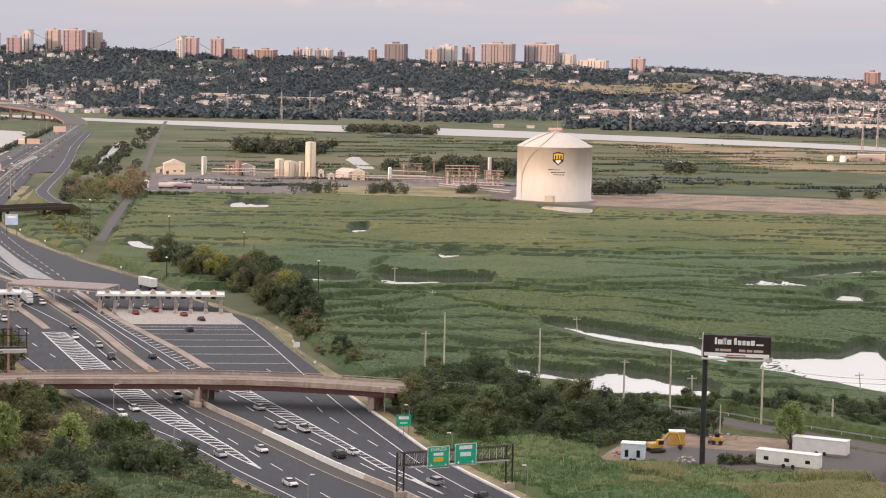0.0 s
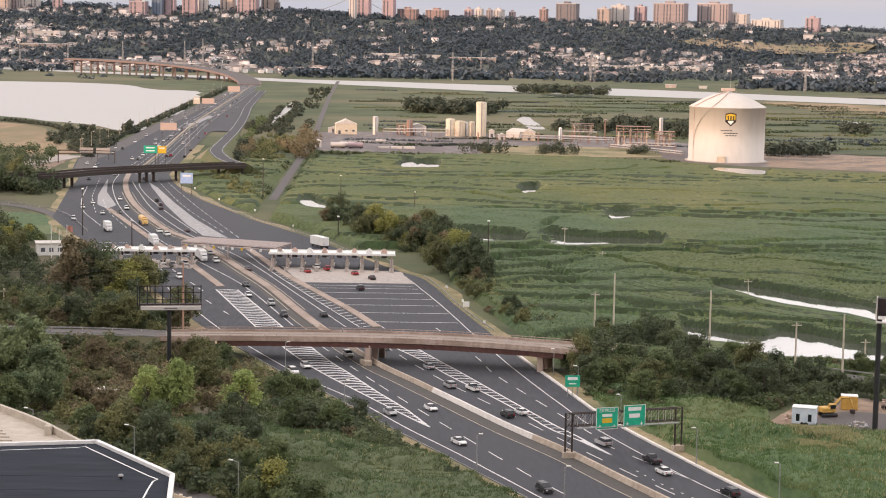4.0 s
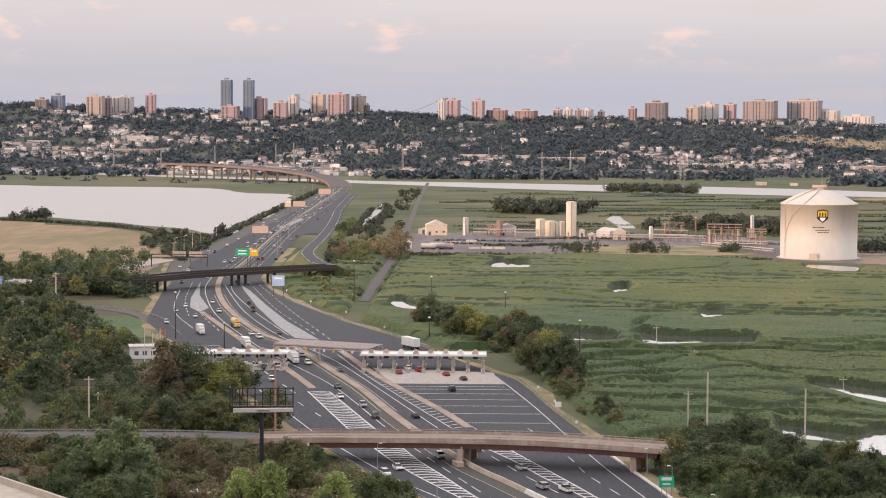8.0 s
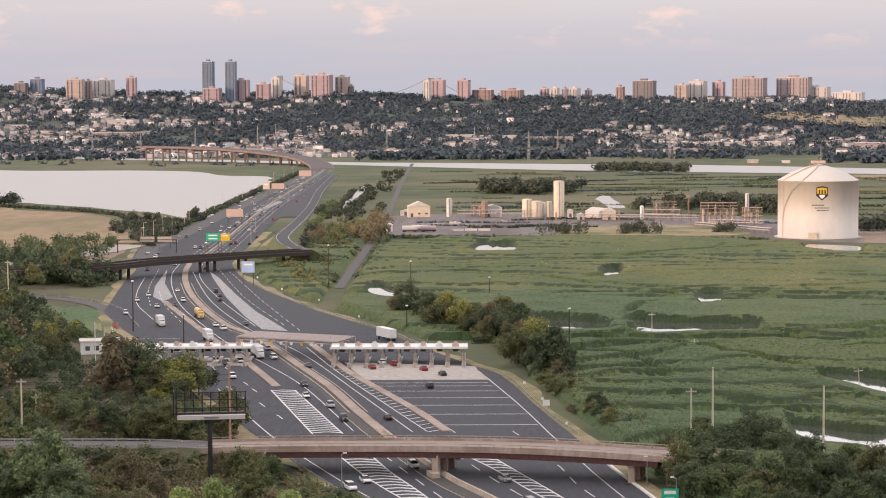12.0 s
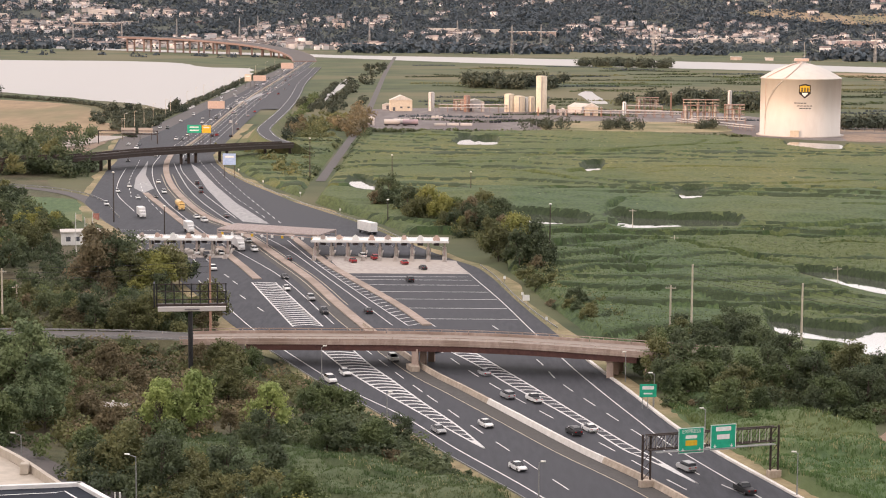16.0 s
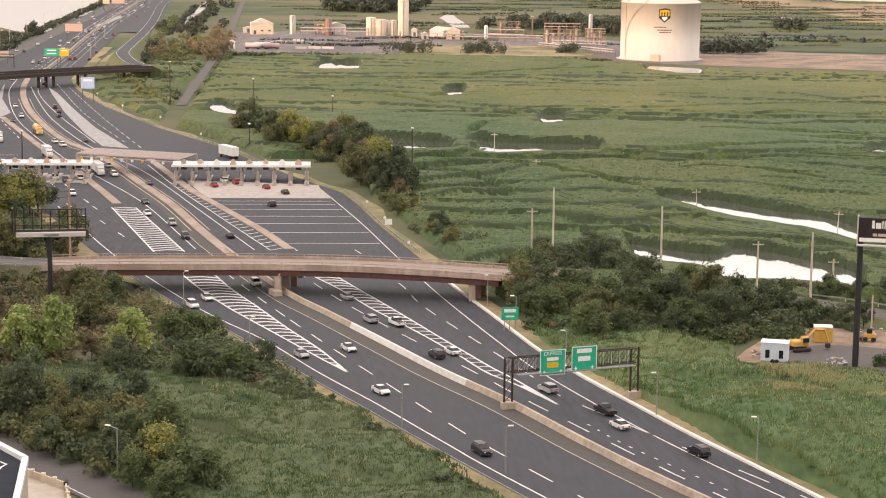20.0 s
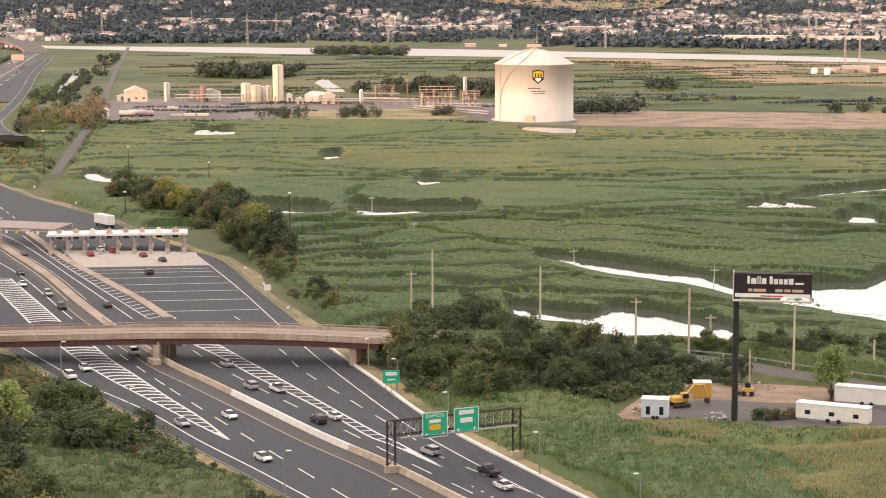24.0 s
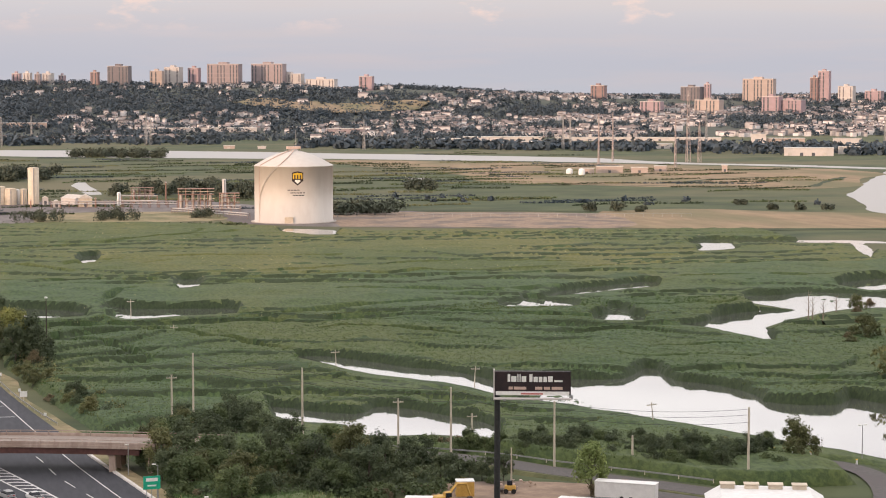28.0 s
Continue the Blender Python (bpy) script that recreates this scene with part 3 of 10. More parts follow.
# ---- plan: the road's edges, from the near end northward ----
LEFT = [(86, 150), (32, 280), (19, 312), (9.5, 336.5), (-1, 362), (-11.5, 391), (-25, 421), (-42, 468), (-54, 501), (-82, 595), (-97, 648), (-127, 739), (-145, 800), (-148, 830), (-154, 885), (-160, 942), (-165, 1007), (-177, 1061), (-188, 1154), (-185, 1251), (-186, 1399), (-187, 1544), (-186, 1694), (-188, 1912), (-187, 2163), (-188, 2428), (-187, 2540)]
RIGHT = [(117, 150), (75.5, 277), (67, 303), (62.4, 317), (57.4, 335), (52, 353), (45.2, 381), (39.8, 415), (33.6, 450), (28, 493), (23.8, 520), (19.5, 550), (14.8, 589), (10.5, 614), (4, 628), (-4, 650), (-16.6, 687), (-30, 730), (-61, 807), (-74, 847), (-87, 885), (-101.6, 936), (-113, 990), (-121, 1043), (-124.5, 1148), (-131.7, 1361), (-141.3, 1718), (-155, 2239), (-166, 2540)]
ROAD_Y = np.arange(150, 2541, 4.0)


def along(edge):
    e = np.array(edge)
    x = np.interp(ROAD_Y, e[:, 1], e[:, 0])
    k = np.array([1, 2, 3, 2, 1.0]) / 9
    return np.convolve(np.pad(x, 2, mode="edge"), k, "valid")


left_x, right_x = along(LEFT), along(RIGHT)
left_x[0], right_x[0] = 86, 117


def road_left(y):
    return np.interp(y, ROAD_Y, left_x)


def road_right(y):
    return np.interp(y, ROAD_Y, right_x)


RIDGE_AZ = [-20, -12.6, -10, -6.7, -3.2, 0, 3, 5.8, 9.3, 10.4, 11.4, 12.7, 14, 15.1, 16.7, 19.1, 22.3, 26, 30]      # degrees east of north
RIDGE_TOP = [118, 113, 105, 100, 96, 89, 86, 87, 83, 77, 70, 77, 75, 69, 62, 56, 53, 56, 54]


def hill_height(x, y):
    """The ridge that closes the view, lower to the east."""
    u = np.clip((y - 3250 + 0.10 * x + 90 * lumps(x, y, 420, 3)) / 1150, 0, 1)
    top = np.interp(np.degrees(np.arctan2(x, y)), RIDGE_AZ, RIDGE_TOP) + 5 * lumps(x, y, 260, 5)
    step = 0.42 * np.clip(u * 2.2, 0, 1) ** 1.3 + 0.58 * np.clip((u - 0.45) / 0.55, 0, 1) ** 1.1
    return top * step + 5 * u * lumps(x, y, 120, 8) * (u < 0.95)


# one sheet of ground, out to the horizon
gx = np.unique(np.r_[np.linspace(-2600, 2600, 131)])
gy = np.unique(np.r_[np.linspace(-400, 3000, 60), np.linspace(3000, 4990, 90)])
GX, GY = np.meshgrid(gx, gy)
GZ = np.where(GY > 2950, hill_height(GX, GY), 0.0)
nx_, ny_ = len(gx), len(gy)
ids = np.arange(nx_ * ny_).reshape(ny_, nx_)
quads = np.stack([ids[:-1, :-1], ids[:-1, 1:], ids[1:, 1:], ids[1:, :-1]], -1).reshape(-1, 4)
ground = part("ground", quick("ground", np.stack([GX, GY, GZ], -1).reshape(-1, 3), quads, M["ground"], True), None)
tagged(ground, "flat green and tan marsh ground reaching a wooded ridge", "ground", kind="structure")
gme = ground.data
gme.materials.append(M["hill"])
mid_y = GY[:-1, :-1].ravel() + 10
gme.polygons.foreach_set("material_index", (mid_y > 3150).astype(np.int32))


def sheet(name, pts, z, material, label, category="ground"):
    bm = bmesh.new()
    bm.faces.new([bm.verts.new((x, y, z)) for x, y in pts])
    bmesh.ops.recalc_face_normals(bm, faces=bm.faces)
    if bm.faces[:][0].normal.z < 0:
        bmesh.ops.reverse_faces(bm, faces=bm.faces)
    bmesh.ops.triangulate(bm, faces=bm.faces)
    ob = part(name, bm, material)
    return tagged(ob, label, category, kind="structure")


def ragged(pts, amount, step, seed):
    """A closed outline with an uneven edge."""
    p = np.array(pts, float)
    p = curve_through(np.vstack([p, p[:1]]), step)[:-1]
    n = normals2(p)
    w = amount * (lumps(p[:, 0], p[:, 1], step * 2.5, seed) + 0.6 * lumps(p[:, 0], p[:, 1], step * 1.1, seed + 1))
    return p + n * w[:, None]


# water
POND_EAST = [(175.3, 533.5), (188.1, 531.4), (204.6, 552.9), (204.6, 541.0), (203.8, 523.0), (209.5, 516.0), (214.9, 496.8), (211.7, 483.7), (217.4, 476.6), (228.9, 473.6), (236.8, 483.3), (240.7, 468.8), (248.2, 454.9), (213.8, 391.4), (208.9, 406.5), (202.6, 419.0), (191.3, 442.0), (185.3, 456.0), (176.7, 473.0), (167.9, 487.2), (163.6, 497.8), (155.6, 507.8), (149.5, 519.5), (154.1, 535.5), (164.0, 535.2)]
CHANNEL = [(109.0, 609.2), (120.6, 595.6), (132.2, 576.1), (143.3, 561.2), (154.4, 535.4), (149.8, 519.4), (140.2, 545.7), (127.0, 560.6), (113.4, 594.8)]
POND_ROADSIDE = [(84.5, 514.9), (87.7, 507.4), (94.4, 495.6), (104.9, 489.4), (110.6, 501.7), (117.9, 494.2), (126.2, 479.6), (133.1, 467.5), (129.0, 452.2), (120.8, 459.1), (113.2, 462.6), (99.9, 466.0), (97.7, 482.4), (85.3, 493.4)]
CREEK_MID = [(61.1, 749.2), (66.0, 757.8), (77.5, 745.1), (106.8, 741.7), (106.8, 733.9), (84.0, 728.3), (67.2, 725.1)]
CREEK_WEST = [(29.4, 761.1), (50.4, 746.1), (54.2, 741.4), (35.5, 736.7), (17.9, 760.0), (18.3, 775.8)]
SLOUGH = [(210.5, 735.9), (221.9, 743.5), (230.1, 765.5), (234.6, 762.1), (233.3, 742.8), (238.3, 733.1), (240.1, 724.3), (229.5, 727.0), (214.7, 730.7)]
SLOUGH_ARM = [(236.8, 761.6), (255.2, 777.6), (276.5, 789.1), (295.4, 799.3), (298.4, 793.5), (278.8, 781.3), (251.7, 766.9)]
POOL = [(231.1, 684.0), (237.4, 689.8), (246.6, 706.7), (250.5, 701.8), (247.9, 685.3), (248.9, 675.9), (237.3, 677.0)]
POND_FAR_EAST = [(254.8, 660.1), (267.2, 664.1), (284.0, 683.8), (298.7, 691.7), (312.2, 688.3), (312.5, 702.1), (308.1, 713.5), (315.4, 741.9), (330.5, 742.6), (346.4, 750.2), (361.5, 739.5), (371.9, 730.1), (381.0, 718.8), (365.3, 688.9), (337.3, 689.9), (306.7, 668.7), (286.7, 648.7), (276.5, 629.4), (269.6, 607.5), (265.5, 624.1), (262.1, 646.3)]
POND_FAR_NE = [(372.1, 777.7), (385.9, 789.6), (408.1, 797.3), (425.6, 792.9), (395.0, 735.7), (386.3, 754.4), (375.4, 752.3)]
POND_TANK = [(395.3, 1013), (414.8, 1024), (430.0, 1016), (487.3, 998), (502.3, 982), (498.6, 975), (423.7, 1001), (404.4, 967), (380.3, 958), (396.1, 992)]
POND_TAIL = [(482.5, 995), (488.5, 994), (459.6, 920), (446.8, 895.9), (454.8, 922)]
POOL_SMALL = [(99.6, 845.6), (108.9, 848.4), (108.8, 838.4), (99.1, 833.4)]
POOL_PLANT = [(6.7, 1145), (11.0, 1172), (20.7, 1153), (29.3, 1152), (28.8, 1134), (8.0, 1132)]
POOL_PLANT_EAST = [(67.6, 972), (76.7, 981), (77.3, 971), (68.3, 962)]
POOL_PATH = [(-42.9, 887.8), (-39.8, 898.5), (-28.1, 873.5), (-28.4, 858.1), (-37.0, 868.9)]
POOL_TANK = [(193.8, 1142), (211.4, 1131), (224.7, 1117), (209.0, 1118)]
LAKE = [(-728.5, 2600), (-597.6, 2552), (-516.6, 2514), (-408.1, 2513), (-328.4, 2456), (-276.2, 2314), (-217.1, 2250), (-190.0, 1831), (-188.7, 1657), (-190.6, 1537), (-195.1, 1455), (-225.3, 1518), (-280.1, 1581), (-341.5, 1659), (-404.5, 1725), (-490.1, 1746)]
CREEK_NORTH = [(-98.4, 1618), (-99.9, 1818), (-98.1, 2030), (-92.7, 2001), (-93.4, 1762), (-94.1, 1600)]
RIVER_EAST = [(943, 1847), (901, 1789), (755, 1539), (686, 1420), (645, 1314), (616, 1233), (612, 1197), (658, 1145), (1018, 1774)]
RIVER_N = [(-1500, 3700), (-772, 3310), (-549, 3115), (-447, 3030), (-174, 2830), (90, 2720), (330, 2610), (482, 2490), (589, 2400), (735, 2264), (799, 2093), (898, 1978), (960, 1889), (1100, 1720), (1080, 1690), (940, 1857), (882, 1943), (779, 2039), (690, 2127), (546, 2221), (444, 2293), (338, 2337), (82, 2476), (-168, 2710), (-434, 2935), (-532, 3010), (-739, 3160), (-1450, 3560)]
POND_LIST = (POND_EAST, CHANNEL, POND_ROADSIDE, CREEK_MID, CREEK_WEST, SLOUGH, SLOUGH_ARM, POOL, POND_FAR_EAST, POND_FAR_NE, POND_TANK, POND_TAIL, POOL_SMALL, POOL_PLANT, POOL_PLANT_EAST, POOL_PATH, POOL_TANK)
CREEK_WORKS = [(114, 1722), (123, 1782), (131, 1792), (129, 1700), (130, 1643), (128, 1574), (121, 1566), (116, 1610), (116, 1683)]
SHORES = []
for k, poly in enumerate(POND_LIST):
    big = np.ptp(np.array(poly)[:, 0]) > 35
    out = ragged(poly, 1.1 if big else 0.35, 4.0 if big else 2.0, 20 + k)
    # northern shores are pushed away from the eye, past the dark mirror image of their reeds
    nrm = normals2(np.vstack([out, out[:1]]))[:-1]
    dist = np.hypot(out[:, 0], out[:, 1])
    probe = inside(out, out[:, 0] + nrm[:, 0] * 0.4, out[:, 1] + nrm[:, 1] * 0.4)
    facing = np.where(probe, -1.0, 1.0) * (nrm * out).sum(1) / dist
    reach = np.convolve(np.r_[facing[-2:], facing, facing[:2]], np.ones(5) / 5, "valid")
    if poly not in (POND_FAR_EAST, POND_FAR_NE, POND_TANK, POND_TAIL):
        out = out * (1 + (0.013 if big else 0.010 if poly in (POOL, SLOUGH) else 0.024) * np.clip(reach * 1.6, 0, 1))[:, None]
    SHORES.append(out)
    sheet("water", out, 0.05 + 0.004 * k, M["water"], "still pale marsh water reflecting the evening sky", "water")
for poly, lab, amp in ((LAKE, "wide calm lake reflecting the pale sky", 6), (RIVER_N, "broad tidal river across the marsh", 5), (RIVER_EAST, "wide calm bend of a river", 4), (CREEK_NORTH, "narrow creek beside a dirt track", 1.5), (CREEK_WORKS, "pale creek behind the gas works", 0.8)):
    sheet("water", ragged(poly, amp, 25, 7), 0.08, M["open_water"], lab, "water")
# meadows and bare areas beyond
FIELD_W = [(-900, 1640), (-440, 1650), (-352, 1575), (-298, 1538), (-262, 1480), (-238, 1412), (-231, 1372), (-243, 1352), (-218, 1306), (-190, 1190), (-208, 1156), (-240, 1181), (-330, 1130), (-480, 1180), (-800, 1350)]
FIELD_E = [(438, 2258), (538, 2189), (680, 2095), (767, 2009), (867, 1909), (904, 1829), (874, 1756), (729, 1525), (647, 1536), (527, 1623), (473, 1699), (484, 1929), (419, 2157)]
FIELD_T = [(439, 1276), (503, 1293), (563, 1240), (609, 1192), (560, 1094), (463, 1098), (401, 1124), (390, 1178)]
FIELD_P = [(62, 1250), (170, 1250), (180, 1310), (150, 1350), (70, 1340)]
sheet("ground", ragged(FIELD_W, 8, 25, 3), 0.14, M["tanfield"], "tan dry meadow beside the lake")
sheet("ground", ragged(FIELD_E, 12, 25, 4), 0.14, M["tanfield"], "wide tan meadow by the river")
sheet("ground", ragged(FIELD_T, 6, 20, 5), 0.14, M["tanfield"], "tan dry grass east of the tank")
sheet("ground", ragged(FIELD_P, 4, 15, 6), 0.14, M["drygrass"], "dry grass before the gas works")
WORKS = [(-52, 1245), (20, 1235), (60, 1250), (75, 1340), (180, 1330), (190, 1210), (330, 1150), (345, 1250), (300, 1330), (230, 1400), (150, 1500), (-40, 1490), (-58, 1400)]
sheet("pavement", ragged(WORKS, 3, 15, 9), 0.10, M["gravel"], "pale gravel yard of the gas works", "pavement")
TERR = [(238, 1175), (260, 1301), (376, 1279), (427, 1242), (417, 1160), (386, 1122), (335, 1140), (270, 1161)]
sheet("ground", ragged(TERR, 3, 15, 10), 0.16, M["soil"], "bare brown levelled ground beside the tank")
YARD = [(83, 372), (97, 395), (108, 402), (128, 398), (140, 385), (148, 350), (130, 330), (112, 352), (96, 362)]
sheet("ground", ragged(YARD, 1.0, 5, 11), 0.13, M["soil"], "bare brown soil of a contractor's yard")
YARD_P = [(90, 372), (104, 386), (125, 380), (146, 392), (160, 374), (150, 340), (128, 356), (96, 365)]
sheet("pavement", ragged(YARD_P, 0.6, 5, 12), 0.17, M["asphalt_old"], "worn asphalt of a contractor's yard", "pavement")

sheet("ground", ragged([(-17, 378), (-10, 376), (-8.5, 383), (-12, 388), (-16, 386)], 0.5, 2, 16), 0.5, M["drygrass"], "small patch of bare sandy ground beside the road")
LUSH = [(-172, 824), (-150, 812), (-138, 780), (-131, 742), (-142, 730), (-158, 742)]
WEST_FLOOR = [(-60, 346), (-30, 392), (-50, 446), (-62, 480), (-100, 640), (-128, 700), (-150, 790), (-178, 900), (-196, 1060), (-420, 1050), (-420, 300), (-70, 330)]
sheet("ground", ragged(WEST_FLOOR, 2.0, 12, 15), 0.12, M["undergrowth"], "dark green undergrowth on the western ground")
sheet("ground", ragged(LUSH, 1.0, 6, 17), 0.19, M["reedgrass"], "lush green meadow beside the slip road")
# ditches across the meadows
for pts in ([(533, 1642), (590, 1598), (650, 1544), (713, 1548)], [(716, 1548), (760, 1620), (821, 1707)], [(623, 1631), (680, 1690), (743, 1725)], [(401, 1104), (441, 1089), (548, 1073)], [(265, 1325), (381, 1297), (433, 1272)], [(458, 1630), (527, 1623)]):
    dp = curve_through(pts, 8)
    wid = 3.5 + 2.2 * lumps(dp[:, 0], dp[:, 1], 20, 66)
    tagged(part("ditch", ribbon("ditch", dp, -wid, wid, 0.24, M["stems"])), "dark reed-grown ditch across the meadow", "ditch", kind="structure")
sheet("water", ragged([(429, 1825), (430, 1789), (442, 1774), (430, 1731), (419, 1734), (422, 1779)], 1.5, 8, 67), 0.2, M["open_water"], "small pale pool on the marsh", "water")
# the dirt track north through the marsh
track = curve_through([(-56, 900), (-55, 1142), (-54.5, 1384), (-64, 2140), (-68, 2740)], 12)
tagged(part("road", ribbon("road", track, -2.3, 2.3, 0.2, M["asphalt_old"])), "narrow grey track running straight across the marsh", "road", kind="structure")

# the motorway sheet
k = len(ROAD_Y)
rv = np.vstack([np.c_[left_x, ROAD_Y, np.full(k, 0.30)], np.c_[right_x, ROAD_Y, np.full(k, 0.30)]])
rf = [(i, i + k, i + k + 1, i + 1) for i in range(k - 1)]
road = part("road", quick("road", rv, rf, M["asphalt"]))
tagged(road, "wide dark asphalt toll motorway", "road", kind="structure")
# verges: rough dry grass beside the road
for side, e, s in (("west", left_x, -1), ("east", right_x, 1)):
    p = np.c_[e, ROAD_Y]
    sel = p[(ROAD_Y < 1300)]
    w = 4.0 + 2.2 * lumps(sel[:, 0], sel[:, 1], 18, 31)
    me = ribbon("verge", sel, 0.0 if s > 0 else -w, w if s > 0 else 0.0, 0.24, M["drygrass"])
    tagged(part("verge", me), "strip of dry yellow grass beside the motorway", "verge", kind="structure")

# ---- motorway: markings, islands, barriers ----
def line(pts, w=0.3, dash=None, material=None, name="lane_line", step=None, off=0.0, z=0.32):
    p = curve_through(pts, step or (3.81 if dash else 5.0))
    me = ribbon(name, p, off - w / 2, off + w / 2, z, material or M["paint"], dash)
    return part(name, me, None, road)


STRIPE = (7.62, 7.62)
MEDIAN = [(100, 180), (57.3, 278.3), (46.1, 306.5), (36.0, 335.2), (25.4, 360.6), (14.7, 389.8), (5.2, 415.6), (-4.4, 441.9), (-20.1, 499.7), (-28.4, 534.2), (-39.4, 583), (-51.3, 627.3), (-65.2, 678.8), (-77.5, 719), (-85.5, 738), (-100.6, 789.5), (-116.8, 859.3), (-129.3, 927.4), (-138, 990), (-143.5, 1045), (-143, 1150), (-157.5, 1582), (-165.2, 2084), (-172, 2500)]
line([(89, 155), (34.9, 279.7), (22, 312), (12.7, 336.5), (2.4, 362), (-8.2, 391), (-21.7, 421), (-39, 468.6), (-50, 501.5), (-72, 580)], 0.34)
line([(60, 230), (31.6, 301.9), (22.7, 327.5), (14.6, 353.2), (2.7, 391.6), (-9, 431.6), (-19.7, 470.9)], 0.3, STRIPE)
line([(-28, 503.3), (-46.9, 583), (-62.9, 634), (-76, 672), (-93, 730), (-119.4, 834.7), (-140.4, 957.8), (-148, 1040)], 0.3)
line([(82, 232), (59.9, 282.6), (41.3, 332.8), (32.1, 360.2), (23.4, 385.6), (14.8, 410.8), (6.8, 436.6), (-1, 466)], 0.3, STRIPE)
line([(95, 230), (72, 282), (46.7, 339.1), (43.5, 351.9), (37.2, 377.9), (31.2, 402.7), (25.2, 429), (21.9, 453.6), (14, 492)], 0.3, STRIPE)
line([(98, 210), (62.9, 298.3), (45.1, 357.2), (38.3, 391), (31.2, 432.9), (27.3, 459.5), (22.4, 494.5), (15.9, 544.3), (7.9, 597.5)], 0.3)
line([(63, 282), (52, 308), (47.5, 322)], 0.3, (1.0, 2.8), step=0.95)
line(MEDIAN[1:10], 0.22, None, M["yellow_paint"], "edge_line", off=-4.6)
line(MEDIAN[1:10], 0.22, None, M["yellow_paint"], "edge_line", off=1.6)
line(MEDIAN[9:18], 0.25, None, M["yellow_paint"], "edge_line", off=-2.4)
line(MEDIAN[9:18], 0.25, None, M["yellow_paint"], "edge_line", off=2.6)
line([(-12.9, 501.5), (-30.4, 571.4), (-54.2, 663.3), (-80.5, 739.4), (-105.1, 834.7), (-123.2, 927.4), (-134.3, 990)], 0.3)
line([(-9, 501.5), (-23.1, 554.9), (-40.1, 620.6), (-53.5, 678.8)], 0.3)
line([(-60, 730), (-86, 846.8), (-115.9, 990)], 0.3, STRIPE)
line([(-67.6, 748.9), (-94.6, 859.3), (-123.6, 1007)], 0.3, STRIPE)
line([(-78, 745), (-104, 850), (-126, 955), (-136, 1040)], 0.3)
line([(-120, 768.7), (-136.2, 830), (-145.1, 885.3), (-153.2, 957.8)], 0.3)
line([(-129.6, 823), (-142.1, 898.9), (-153.8, 1007)], 0.3, STRIPE)
line([(-108, 760), (-125, 830), (-136, 890)], 0.3, STRIPE)
for k_ in (-7.5, -3.8, 3.8, 7.5, 11.3):
    line(MEDIAN[19:], 0.34, STRIPE, off=k_, step=7.62)
line(MEDIAN[19:], 0.35, None, M["yellow_paint"], "edge_line", off=-1.2)
line(MEDIAN[19:], 0.35, None, M["yellow_paint"], "edge_line", off=1.4)
# dashes of the lanes behind the toll booths
for x0, x1 in ((-84, -77), (-79.5, -72.5), (-75.5, -68)):
    line([(x0, 628), (x1, 600)], 0.35, (9, 60))
for x0, y0 in ((-62, 580), (-66, 594), (-57, 552), (-50, 530), (-64, 566), (-70, 585)):
    line([(x0, y0), (x0 + 2.2, y0 - 7)], 0.35)
# white lines right across the toll approach
for y0, x0, x1 in ((591, -28, 7.4), (584.2, -26, 8.8), (573.7, -23.4, 10.6), (560.3, -20.1, 12.9), (546.4, -16.6, 15), (530.3, -12.4, 17.2), (512.3, -7.4, 19.4)):
    line([(x0, y0), (x1, y0)], 0.42 + 0.0009 * (600 - y0), name="cross_line")
for y0, x0, x1 in ((706, -122, -101), (692, -118, -98), (679, -114, -95), (668, -110, -91)):
    line([(x0, y0), (x1, y0)], 0.42, name="cross_line")
for x0, y0 in ((14, 496), (17, 480), (-2, 500)):
    line([(x0, y0), (x0 - 1.4, y0 + 6)], 0.3)


def hatch(left, right, count, width, lean, peak=0.0):
    """A painted gore: two edge lines and bars across it."""
    a, b = curve_through(left, 2.0), curve_through(right, 2.0)
    for e in (left, right):
        line(e, 0.46, name="gore_line")
    last = 0.0
    for i in range(count):
        u = (i + 0.5) / count
        ia, ib = u * (len(a) - 1), min(1.0, max(0.0, u + lean)) * (len(b) - 1)
        pa = np.array([np.interp(ia, np.arange(len(a)), a[:, j]) for j in range(2)])
        pb = np.array([np.interp(ib, np.arange(len(b)), b[:, j]) for j in range(2)])
        mid = (pa + pb) / 2 + np.array([0.0, peak * min(1.0, np.linalg.norm(pa - pb) / 6)])
        if np.linalg.norm(pa - pb) < 1.9:
            continue
        last = u
        wide = 0.5 * width * min(1.0, np.linalg.norm(pa - pb) / 5.5)
        me = ribbon("gore_bar", curve_through([pa, mid, pb], 1.2), -wide, wide, 0.33, M["paint"])
        part("gore_bar", me, None, road)
    if np.linalg.norm(a[-1] - b[-1]) < 0.5:
        # the solid tip
        tip = []
        for w in np.linspace(last + 0.7 * (1 - last) * 0.35, 1.0, 10):
            tip.append([np.array([np.interp(w * (len(e) - 1), np.arange(len(e)), e[:, j]) for j in range(2)]) for e in (a, b)])
        v = [(*q, 0.336) for pair in tip for q in pair]
        part("gore_tip", quick("gore_tip", v, [(2 * i, 2 * i + 1, 2 * i + 3, 2 * i + 2) for i in range(9)], M["paint"]), None, road)


